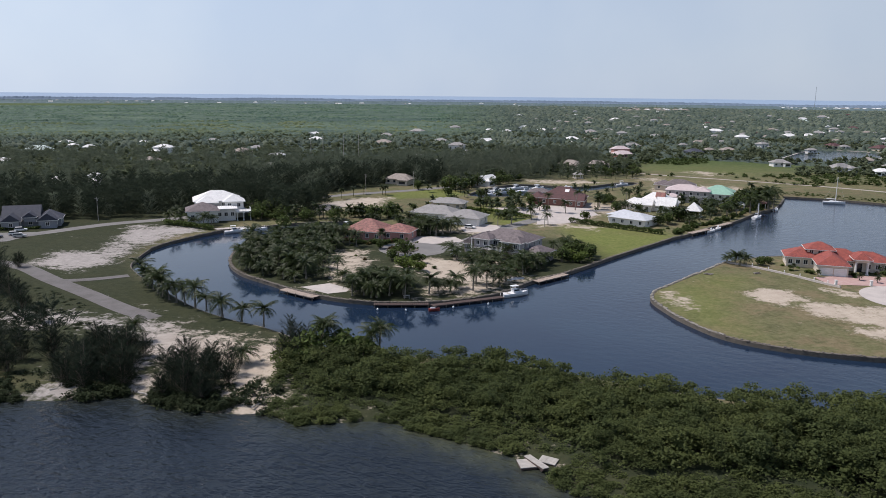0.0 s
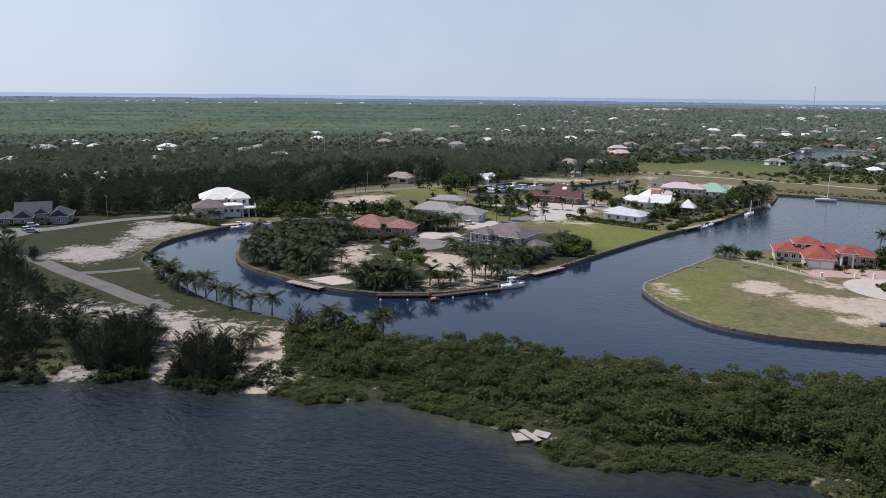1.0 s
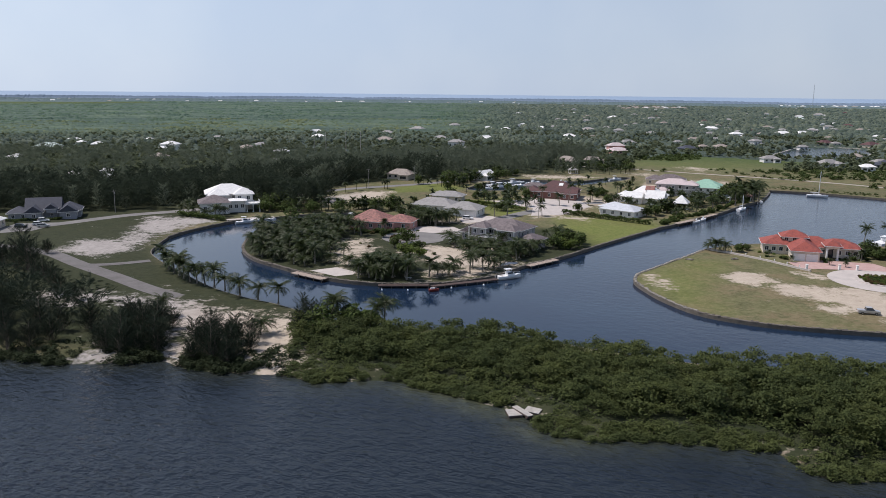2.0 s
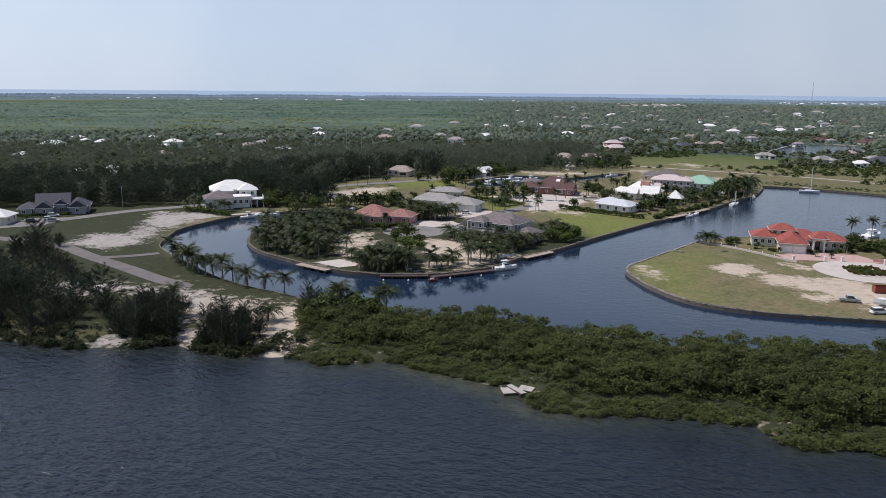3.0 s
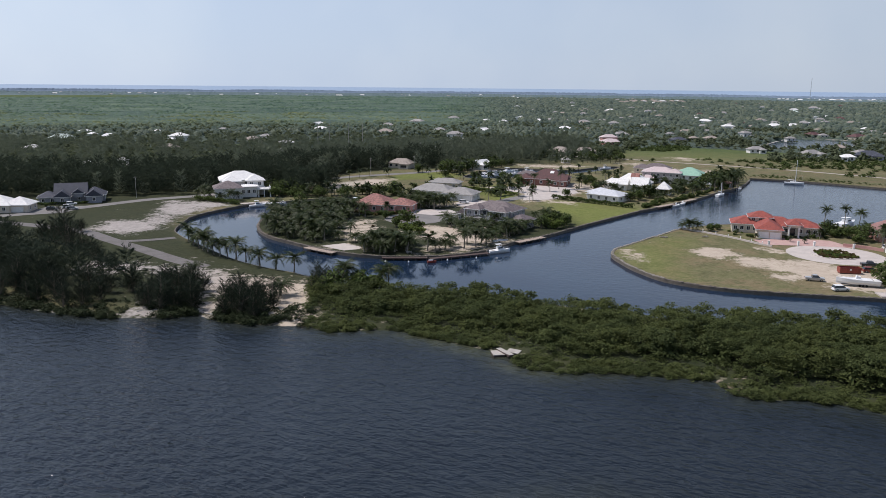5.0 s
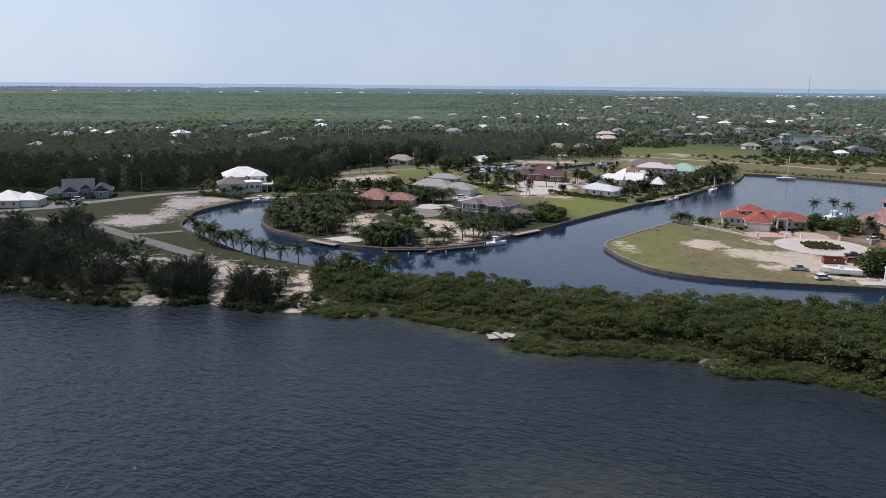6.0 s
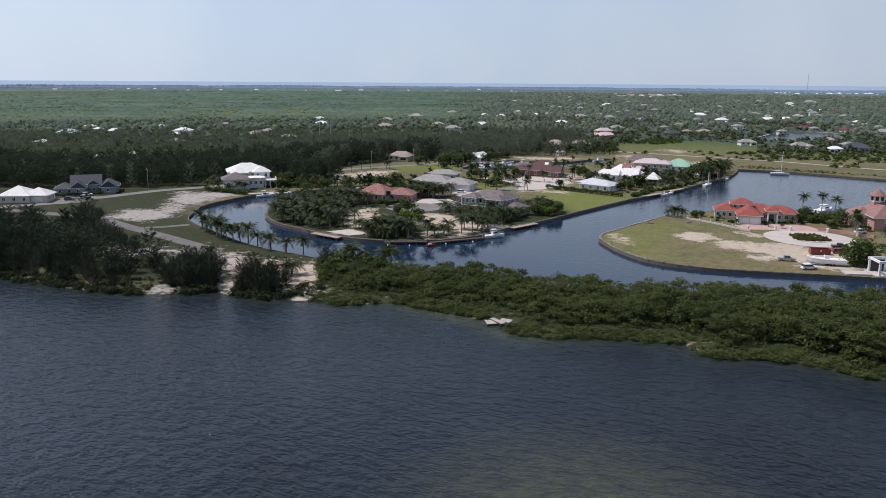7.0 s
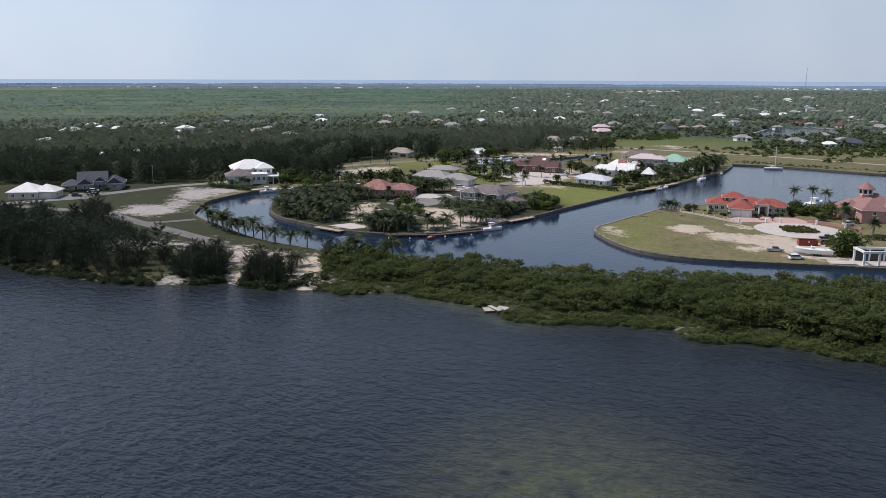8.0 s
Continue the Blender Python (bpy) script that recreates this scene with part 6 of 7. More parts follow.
# red-roofed villa on the peninsula
h = house("villa", 112, 258, -16, [
    (-10.6, 4.8, 9.4, 10, 0, 3.4, 2.6, False, (4, 0, 0, 2)), (-2.7, -3.4, 8.6, 14.8, 0, 3.4, 2.8, False, (0, 1, 0, 1)), (9.2, 4.0, 13, 10, 0, 3.4, 2.5, False, (5, 2, 0, 0)),
    (0.5, 6.0, 14, 9, 0, 3.4, 2.6, False, (0, 0, 0, 0)), (-5.0, 5.5, 8.0, 7, 4.4, 1.5, 2.1, False, (3, 2, 0, 2)), (6.3, -3.2, 4.2, 5.6, 4.0, 0.9, 1.9, False, (0, 0, 0, 0))],
    "cream_wall", "red_tile", "single-storey cream villa with bright red barrel-tile roofs")
for x in (-4.7, -0.7):
    garage(h, x, -10.82, 3.2)
for x in (4.6, 8.0):
    for y in (-5.6, -4.9):
        column(h, x, y, 0, 4.0, 0.3)
Geo().box(6.3, -1.1, 1.4, 1.9, 0.12, 2.8).part("front_door", "glass", h)
Geo().box(6.3, -1.15, 3.3, 2.3, 0.12, 0.7).part("fanlight", "glass", h)
tagged(Geo().add([(99.5, 246, 1.07), (100, 237, 1.07), (119, 235.5, 1.07), (131, 233, 1.07), (128, 246, 1.07), (113, 250, 1.07)], [(0, 1, 2, 3, 4, 5)]).part("pavement_villa", "paver"),
       "pink brick-paved forecourt of the villa", "pavement", kind="structure")
ribbon("wall_garden", smooth_line([(79, 266), (86, 258), (93, 248), (98, 238.5), (101.5, 233)], 4), 0.5, 1.6, "concrete", "low pale garden wall bordering the villa plot", "wall", 0.9)
ribbon("wall_court", smooth_line([(128, 236), (134, 232), (139, 226), (142, 222)], 4), 0.35, 2.1, "rose_wall", "low pink garden wall beside the turning circle", "wall", 1.4)


def gatepost(x, y):
    t = thing("gatepost", pose(x, y, 1.0), "white rendered gatepost with a flat cap", "gatepost", "gateposts")
    Geo().box(0, 0, 0.75, 0.6, 0.6, 1.6).part("post", "white_trim", t)
    Geo().box(0, 0, 1.62, 0.8, 0.8, 0.14).part("cap", "white_trim", t)


for p in ((101.5, 236), (117.5, 235.6), (112, 236), (129.9, 232.2), (138, 226)):
    gatepost(*p)

# pink house with the lantern tower
h = house("tower_house", 160, 247.5, -8, [
    (0, 3, 15, 13, 0, 5.4, 4.4, False, (2, 2, 0, 2)), (-9.5, 1.5, 9, 11, 0, 4.0, 3.4, False, (2, 0, 0, 3)), (-4.5, -6.5, 9, 11, 0, 5.0, 4.2, False, (1, 1, 0, 1)), (4.0, -7.5, 7, 9, 0, 4.4, 3.2, True, (1, 1, 0, 1)), (12, -1, 10, 11, 0, 5.0, 3.4, False, (2, 2, 0, 0))],
    "rose_wall", "rose_tile", "rose-pink house with a tiled roof and an octagonal lantern tower")
TX, TY = -3.0, 4.0
Geo().tube((TX, TY, 5.5), (TX, TY, 9.2), 2.6, 2.6, 8).part("tower", "rose_wall", h)
for k in range(8):
    a = radians(22.5 + 45 * k)
    w = Geo().box(0, 0, 0, 1.15, 0.1, 1.5).part("tower_window", "glass", h)
    w.matrix_local = pose(TX + 2.42 * math.cos(a), TY + 2.42 * math.sin(a), 10.45, 0, 0, math.degrees(a) + 90)
    Geo().box(TX + 2.6 * math.cos(a + 0.3927), TY + 2.6 * math.sin(a + 0.3927), 10.4, 0.4, 0.4, 2.6, math.degrees(a)).part("tower_post", "white_trim", h)
Geo().tube((TX, TY, 9.15), (TX, TY, 11.5), 2.5, 2.5, 8).part("tower_lantern", "white_trim", h)
rim = [(TX + 3.7 * math.cos(radians(45 * k)), TY + 3.7 * math.sin(radians(45 * k)), 11.6) for k in range(8)]
Geo().add(rim + [(TX, TY, 14.4)] + [(x, y, 11.4) for x, y, _ in rim], [(k, (k + 1) % 8, 8) for k in range(8)] + [(9 + k, 9 + (k + 1) % 8, (k + 1) % 8, k) for k in range(8)] + [tuple(range(16, 8, -1))]).part("tower_roof", "rose_tile", h)
Geo().tube((12, 1, 4.8), (12, 1, 7.4), 3.4, 3.4, 10).part("turret", "rose_wall", h)
Geo().tube((12, 1, 7.3), (12, 1, 9.6), 3.9, 0.2, 10).part("turret_roof", "rose_tile", h)
for k in range(3):
    Geo().box(2 + 3.4 * k, -13.2 if k == 1 else -3.6, 1.3, 2.4, 0.14, 2.6).part("arched_door", "white_trim", h)

# island houses
h = house("bungalow", -44, 303, -14, [(-4, 0, 15.5, 14, 0, 3.3, 4.0, False, (4, 2, 0, 3)), (8, 1.5, 11, 10, 0, 3.2, 2.5, False, (2, 1, 0, 0))],
          "salmon_wall", "coral_tile", "salmon bungalow with a weather-stained coral tile roof")
for x in (0.5, 4.0, 7.5):
    column(h, x, -6.9, 0, 3.1, 0.22, "salmon_wall")
h = house("long_house", -17, 346, -20, [(-7, 2, 20, 12, 0, 3.4, 2.9, False, (4, 1, 0, 2)), (9.5, -3.5, 15, 12, 0, 3.4, 2.7, False, (0, 2, 0, 1))],
          "white_wall", "ash_tile", "long white house with pale ash-grey roofs and garages")
for k in range(3):
    garage(h, 5.4 + 4.4 * k, -9.52, 3.2)
h = house("two_storey_house", 5.6, 274.5, -32, [
    (0, 0, 19, 12, 0, 6.2, 2.8, False, (4, 3, 0, 3)), (-12.2, 0.5, 7, 11, 0, 3.2, 3.0, True, (2, 0, 0, 2)), (12.6, -3.5, 7.5, 9, 0, 3.3, 2.0, False, (2, 2, 0, 0)), (5.5, -6.5, 7, 6, 3.3, 3.1, 1.9, False, (2, 1, 0, 1)), (-6, -6.5, 6, 6, 3.3, 3.1, 1.8, False, (2, 1, 0, 1)), (5.5, -6.5, 6.6, 5.6, 0, 3.2, 0.1, False, (1, 1, 0, 1)), (-6, -6.5, 5.6, 5.6, 0, 3.2, 0.1, False, (1, 1, 0, 1))],
    "lilac_wall", "mauve_tile", "two-storey lilac-grey house with hipped roofs and balconies")
Geo().box(0, -8.4, 3.36, 5.2, 4.4, 0.3).part("balcony", "white_trim", h)
railing(h, [(-2.5, -10.5), (2, -10.5)], 3.5)
for x in (-2.3, 1.8):
    column(h, x, -10.3, 0, 3.2, 0.24)
for x in (-9.9, -2.9, 2.1, 8.9):
    column(h, x, -9.7, 0, 6.3, 0.22)
Geo().box(0, -6.1, 4.7, 2.2, 0.14, 2.4).part("balcony_door", "glass", h)

def paved(name, pts, z, mat, label):
    return tagged(Geo().add([(x, y, z) for x, y in pts], [tuple(range(len(pts)))]).part(name, mat), label, "pavement", kind="structure")


paved("pavement_bungalow", [(-36, 297), (-22, 291), (-10, 297), (-14, 306), (-28, 307)], 1.09, "concrete", "pale pinkish concrete drive of the bungalow")
paved("pavement_garages", [(-10, 316), (2, 320), (6, 334), (-4, 338), (-12, 328)], 1.10, "concrete", "pale concrete forecourt of the garages")
paved("pavement_apron", [(-58, 223.5), (-49, 216.5), (-44, 219), (-43.5, 222.5), (-50.5, 228.5)], 1.07, "concrete", "pale concrete apron behind the boat dock")
paved("pavement_court", [(4, 385), (24, 362), (21, 338), (36, 343), (53, 369), (51, 394), (31, 395)], 1.06, "concrete", "pale sandy courtyard before the brick house")

# houses along the canal's north side
h = house("brick_house", 41, 405, -18, [(0, 0, 22, 17, 0, 3.6, 5.2, False, (4, 2, 0, 2)), (8, -7.5, 8, 8, 0, 3.4, 3.0, True, (2, 1, 0, 1)), (-13, -2, 8, 10, 0, 3.2, 2.6, False, (2, 0, 0, 1))], "brick_wall", "brown_tile", "dark red-brown brick house with a steep brown roof")
for px, py in ((2.5, -3.2), (5.0, -6.2)):
    w = Geo().box(0, 0, 0, 2.2, 2.3, 0.12).part("roof_window", "white_trim", h, "white framed roof window")
    w.matrix_local = pose(px, py, 3.86 + (py + 9.25) * 0.562, 29.3, 0, 0)
house("boat_shed", 31, 430, -12, [(0, 0, 11, 6, 0, 3.0, 1.8, False, (2, 0, 0, 1))], "cream_wall", "mauve_tile", "low brown-roofed boat shed beside the narrow canal")
house("pale_bungalow", 62.5, 347, -40, [(3, -1, 17, 12, 0, 3.0, 2.2, False, (4, 2, 0, 2)), (-4, 4, 11, 10, 0, 3.0, 2.0, False, (2, 0, 0, 2))], "white_wall", "pale_roof", "low bungalow with wide pale grey metal roofs")
h = house("white_house", 86, 388, -24, [(-1, 1, 19, 15, 0, 3.4, 5.0, False, (4, 2, 0, 2)), (5, -6.5, 8, 8, 0, 3.4, 3.8, True, (1, 1, 0, 1)), (-6, -6.5, 8, 6, 0, 3.2, 2.8, True, (2, 0, 0, 1)), (-12, -1, 7, 8, 0, 3.2, 2.4, False, (1, 0, 0, 1))],
          "white_wall", "white_roof", "white gabled house with brilliant white roofs")
Geo().hip(1.0, -1.5, 7.0, 4, 3.0, 1.9, 0.3, gable=True).part("roof_patch", "coral_tile", h)
h = house("pink_house", 108, 421, -20, [(0, 0, 18, 12, 0, 6.4, 2.6, False, (5, 3, 0, 3)), (9, -3, 7, 8, 0, 6.4, 2.2, False, (2, 2, 0, 0)), (-6, -8, 8, 6, 0, 3.2, 1.6, False, (2, 1, 0, 1))],
          "lilac_wall", "pink_roof", "two-storey pale pink house with a hipped roof")
railing(h, [(3, -6.4), (3, -8.8), (12.6, -8.8)], 3.3)
h = house("green_house", 125.5, 420, -24, [(0, 0, 15, 13, 0, 5.6, 3.4, False, (3, 3, 0, 2)), (2, -8, 11, 4, 0, 5.2, 1.2, False, (3, 1, 0, 1))], "white_wall", "green_roof", "two-storey white house with a mint-green roof")
house("mauve_house", 118, 468, -18, [(0, 0, 18, 13, 0, 3.4, 3.2, False, (4, 2, 0, 2)), (-9, 2, 10, 9, 0, 3.2, 2.4, False, (2, 0, 0, 1))], "cream_wall", "mauve_tile", "long low house with a mauve-brown roof")


house("grey_bungalow", -17, 384, -14, [(0, 0, 14, 9, 0, 3.0, 2.2, False, (3, 1, 0, 1)), (-6, 3, 8, 8, 0, 2.9, 1.8, False, (1, 0, 0, 1))], "cream_wall", "ash_tile", "low bungalow with dull grey hipped roofs")


def pavilion(name, x, y, rz, w, d, h, rise, roof, label, n=4):
    t = thing(name, pose(x, y, 1.0, 0, 0, rz), label, "pavilion")
    for px in (-w / 2, w / 2):
        for py in (-d / 2, d / 2):
            column(t, px, py, 0, h, 0.18)
    Geo().hip(0, 0, h, w, d, rise, 0.6).part("roof", roof, t)
    Geo().box(0, 0, -0.02, w + 1, d + 1, 0.25).part("floor_slab", "concrete", t)


pavilion("garden_pavilion", 97, 367, -24, 6.5, 6.5, 3.2, 3.6, "white_roof", "small open pavilion with a pointed white roof")
pavilion("garden_pavilion", 67, 530, 10, 5.0, 5.0, 2.6, 2.0, "ash_tile", "small open grey-roofed pavilion on the sandy bank")
pavilion("dock_shelter", 127, 391, -24, 4.0, 4.0, 2.8, 1.6, "white_roof", "small open waterside shelter with a pale roof")
pavilion("dock_hut", 141, 400, -24, 4.0, 4.0, 2.6, 1.8, "rose_tile", "small waterside hut with a reddish roof")

# west side
h = house("canal_house", -123.0, 346, 20, [(2, 6, 17, 13, 0, 6.4, 3.4, False, (4, 3, 0, 3)), (8, 0.5, 7, 8, 3.4, 3.0, 2.4, False, (2, 2, 0, 0)), (8, 0.5, 6.6, 7.6, 0, 3.3, 0.1, False, (1, 1, 0, 0)), (-2, 0, 7, 7, 0, 6.2, 2.2, False, (1, 0, 0, 1)), (-4, -8, 11, 11, 0, 4.4, 2.6, False, (3, 1, 0, 3)), (4.5, -6.5, 7, 7, 0, 4.6, 0.5, False, (3, 2, 0, 0))], "white_wall", "white_roof", "two-storey white canal house with a brilliant white hipped roof")
h2 = Geo().hip(-4, -8, 4.56, 11, 11, 2.7, 0.82).part("front_roof", "mauve_tile", h, "mauve-brown tiled front roof")
Geo().box(11, -7.5, 3.3, 6, 7, 0.35).part("porch_roof", "white_trim", h)
for x in (8.6, 11.0, 13.6):
    column(h, x, -10.6, 0, 3.15, 0.22)
railing(h, [(8.4, -10.8), (13.8, -10.8), (13.8, -4.2)], 3.4)
h.scale = (1.14, 1.14, 1.14)
h = house("grey_gabled_house", -190, 317, 22, [(-2.5, 2, 13, 11, 0, 3.4, 5.0, True, (2, 1, 0, 1)), (7.5, 1.5, 9, 10, 0, 3.2, 3.2, False, (1, 2, 0, 0)), (-5.8, -4.2, 6, 7, 0, 3.2, 2.8, True, (1, 1, 0, 1)), (7.5, -4.5, 6.5, 7, 0, 3.2, 2.9, True, (1, 1, 0, 1)), (0.8, -3.6, 4, 4.4, 2.6, 1.8, 2.0, True, (0, 0, 0, 0)), (-12, -1.5, 7.5, 9, 0, 3.0, 2.4, False, (2, 0, 0, 1))],
          "slate_wall", "slate_roof", "blue-grey gabled house with dark slate roofs and white trim")
h = house("white_bungalow", -206, 287, 8, [(-3, 0, 13, 13, 0, 3.3, 3.8, False, (3, 1, 0, 3)), (5.5, 0, 10, 10, 0, 3.2, 3.0, False, (2, 2, 0, 0))], "cream_wall", "white_roof", "cream bungalow with a broad white hipped roof")
garage(h, 6.0, -5.02, 4.6)
tagged(Geo().add([(-195, 300, 1.09), (-176, 304, 1.09), (-180, 284, 1.09), (-196, 274, 1.09)], [(0, 3, 2, 1)]).part("pavement_drive", "asphalt"), "grey driveway beside the bungalows", "pavement", kind="structure")

# distant houses
PALETTE = {"u": ("slate_wall", "slate_roof", "slate-roofed"), "m": ("white_wall", "mint_roof", "mint-roofed"), "s": ("salmon_wall", "pink_roof", "peach-roofed"), "w": ("white_wall", "white_roof", "white-roofed"), "g": ("white_wall", "ash_tile", "grey-roofed"), "t": ("cream_wall", "tan_roof", "tan-roofed"),
           "p": ("salmon_wall", "coral_tile", "coral-roofed"), "b": ("cream_wall", "brown_tile", "brown-roofed")}


def far_house(x, y, w, c):
    wall, roof, word = PALETTE[c]
    z = float(ground_z(x, y))
    gabled = c == "w" and w > 12 and (hrng.random() < 0.4 or y < 500)
    t = thing("distant_house", pose(x, y, z, 0, 0, hrng.uniform(-30, 30) + 50 * gabled), f"distant {word} house among the trees", "house", "distant houses")
    tall = hrng.random() < 0.2 and w > 11 and c != "t"
    h, d = (6.0 if tall else 3.4), w * hrng.uniform(0.55, 0.8)
    Geo().box(0, 0, h / 2 - 0.2, w, d, h + 0.4).part("wall", wall, t)
    Geo().hip(0, 0, h, w, d, w * 0.15 + 0.5, 0.8, gable=gabled).part("roof", roof, t)
    if w >= 10 and y < 1300:
        s, ww, wd = hrng.choice((-1, 1)), w * 0.42, w * 0.5
        Geo().box(s * w * 0.28, -d * 0.5, 1.4, ww, wd, 3.6).part("wing_wall", wall, t)
        Geo().hip(s * w * 0.28, -d * 0.5, 3.2, ww, wd, ww * 0.24, 0.6).part("wing_roof", roof, t)
        Geo().box(s * w * 0.28, -d * 0.5 - wd / 2 - 0.03, 1.6, ww * 0.6, 0.1, 1.6).part("window", "glass", t)
    if y < 1000:
        for k in range(max(2, int(w / 4))):
            u = (k + 0.5) / max(2, int(w / 4)) * w - w / 2
            Geo().box(u, -d / 2 - 0.03, h * 0.55, 1.5, 0.1, h * 0.4).part("window", "glass", t)


for row in DISTANT:
    far_house(*row)


# ---- boats, vehicles, docks ----
def hull_rings(L, B, H, sheer=0.25):
    rings = []
    for k in range(9):
        t = k / 8
        b = B / 2 * (1 - max(0, (t - 0.45) / 0.55) ** 2.2) * (0.9 if k == 0 else 1)
        b = max(b, 0.03)
        top = H * (1 + sheer * t * t)
        x = -L / 2 + L * t
        rings.append([(x, -b * 0.5, -0.25 + 0.2 * t * H), (x, b * 0.5, -0.25 + 0.2 * t * H), (x, b * 0.92, H * 0.45), (x, b, top), (x, b * 0.86, top + 0.02), (x, -b * 0.86, top + 0.02), (x, -b, top), (x, -b * 0.92, H * 0.45)])
    return rings


def motor_boat(x, y, rz, L, label, z=0.05, cabin=True, group="moored boats"):
    t = thing("motor_boat", pose(x, y, z, 0, 0, rz), label, "boat", group)
    B, H = L * 0.3, max(0.8, L * 0.12)
    Geo().loft(hull_rings(L, B, H)).part("hull", "white_paint", t)
    Geo().box(-L * 0.12, 0, H * 0.98, L * 0.45, B * 0.7, 0.12).part("deck", "grey_wood", t)
    if cabin:
        c = [[(-L * 0.1, s * B * 0.3, H + 0.1) for s in (-1, 1)] + [(-L * 0.1, s * B * 0.27, H + 1.2) for s in (1, -1)],
             [(L * 0.12, s * B * 0.3, H + 0.1) for s in (-1, 1)] + [(L * 0.05, s * B * 0.25, H + 1.2) for s in (1, -1)],
             [(L * 0.3, s * B * 0.16, H + 0.15) for s in (-1, 1)] + [(L * 0.27, s * B * 0.14, H + 0.4) for s in (1, -1)]]
        Geo().loft(c).part("cabin", "white_paint", t)
        Geo().box(L * 0.01, 0, H + 0.78, L * 0.2, B * 0.585, 0.42).part("cabin_window", "glass", t)
        g = Geo().box(-L * 0.04, 0, H + 2.0, L * 0.26, B * 0.6, 0.1)
        for px in (-0.15, 0.06):
            for s in (-1, 1):
                g.tube((L * px, s * B * 0.26, H + 0.6), (L * px, s * B * 0.25, H + 2.0), 0.04, 0.04, 5)
        g.part("hardtop", "white_paint", t)
    else:
        Geo().box(0, 0, H + 0.45, L * 0.1, B * 0.3, 0.9).box(L * 0.04, 0, H + 1.0, 0.06, B * 0.32, 0.4).part("console", "white_paint", t)
    Geo().box(-L * 0.5 - 0.12, 0, H * 0.8, 0.4, 0.5, 1.1).part("outboard", "dark_paint", t)
    rail = Geo()
    pts = [(L * 0.1, -B * 0.42), (L * 0.3, -B * 0.34), (L * 0.47, 0), (L * 0.3, B * 0.34), (L * 0.1, B * 0.42)]
    for a, b in zip(pts, pts[1:]):
        rail.tube((*a, H + 0.7), (*b, H + 0.7), 0.03, 0.03, 4)
    for a in pts:
        rail.tube((*a, H), (*a, H + 0.7), 0.025, 0.025, 4)
    rail.part("bow_rail", "steel", t)
    return t


motor_boat(4.0, 221.3, 28, 8.6, "white cabin cruiser moored at the island seawall")
motor_boat(-97, 317.5, 12, 11.0, "long white open motor boat beside the canal house dock", cabin=False)
motor_boat(-104, 313.5, 30, 8.0, "white cabin boat beside the canal house dock")
motor_boat(94, 331, 38, 6.0, "small open white boat at the canal dock", cabin=False)
motor_boat(99, 337.5, 48, 6.0, "small open white boat at the canal dock", cabin=False)
motor_boat(147, 396, 55, 6.5, "white boat moored by the waterside hut", cabin=False)
motor_boat(12, 446, 20, 13.0, "white motor yacht in the narrow canal")
motor_boat(26, 456, 10, 11.0, "white motor yacht in the narrow canal")
motor_boat(4, 440, 160, 10.0, "white cabin boat in the narrow canal")
motor_boat(34, 470, 40, 11.0, "white motor yacht in the narrow canal")
motor_boat(8, 454, 30, 10.0, "white motor yacht in the narrow canal")
motor_boat(16, 449, 15, 11.0, "white motor yacht with a hardtop in the narrow canal")
motor_boat(21, 468, 35, 12.0, "white motor yacht in the narrow canal")
motor_boat(52, 478, 20, 9.0, "open white boat in the narrow canal", cabin=False)
motor_boat(90, 497, 20, 9.0, "white boat in the narrow canal")
motor_boat(152.0, 283.5, 38, 14.0, "large white motor yacht moored behind the palms", z=0.1)
motor_boat(-60, 327, 60, 8.0, "white boat in the creek behind the palms")


def sailing_boat(x, y, rz, L, mast, label):
    t = thing("sailing_boat", pose(x, y, 0.05, 0, 0, rz), label, "sailing boat", "sailing boats")
    Geo().loft(hull_rings(L, L * 0.28, 1.1)).part("hull", "white_paint", t)
    Geo().loft([[(-L * 0.2, -0.9, 1.1), (-L * 0.2, 0.9, 1.1), (-L * 0.2, 0.8, 1.7), (-L * 0.2, -0.8, 1.7)], [(L * 0.2, -0.6, 1.2), (L * 0.2, 0.6, 1.2), (L * 0.18, 0.45, 1.55), (L * 0.18, -0.45, 1.55)]]).part("coachroof", "white_paint", t)
    Geo().tube((L * 0.06, 0, 1.2), (L * 0.06, 0, mast), 0.19, 0.13, 6).part("mast", "white_paint", t)
    Geo().tube((L * 0.06, 0, 2.4), (-L * 0.36, 0, 2.5), 0.08, 0.08, 6).tube((L * 0.02, 0, 2.55), (-L * 0.34, 0, 2.66), 0.17, 0.12, 6).part("boom", "white_paint", t)
    g = Geo()
    for e in ((L * 0.48, 0, 1.3), (-L * 0.48, 0, 1.2), (L * 0.05, L * 0.13, 1.1), (L * 0.05, -L * 0.13, 1.1)):
        g.tube((L * 0.06, 0, mast), e, 0.025, 0.025, 3)
    g.part("rigging", "steel", t)


sailing_boat(190, 426, -20, 11.0, 14.5, "white sailing boat with bare mast anchored off the field")
sailing_boat(128, 370, 48, 9.0, 7.5, "small white sailing boat moored at the dock")


def jet_ski(x, y, rz):
    t = thing("jet_ski", pose(x, y, 0.1, 0, 0, rz), "red and white jet ski on a floating dock", "jet ski")
    Geo().loft(hull_rings(3.0, 1.1, 0.55)).part("hull", "red_paint", t)
    Geo().box(-0.4, 0, 0.75, 1.3, 0.4, 0.35).part("seat", "white_paint", t)
    Geo().box(0.45, 0, 0.95, 0.12, 0.8, 0.1).box(0.5, 0, 0.75, 0.5, 0.4, 0.4).part("handlebar", "dark_paint", t)


jet_ski(-18.5, 204.6, 15)


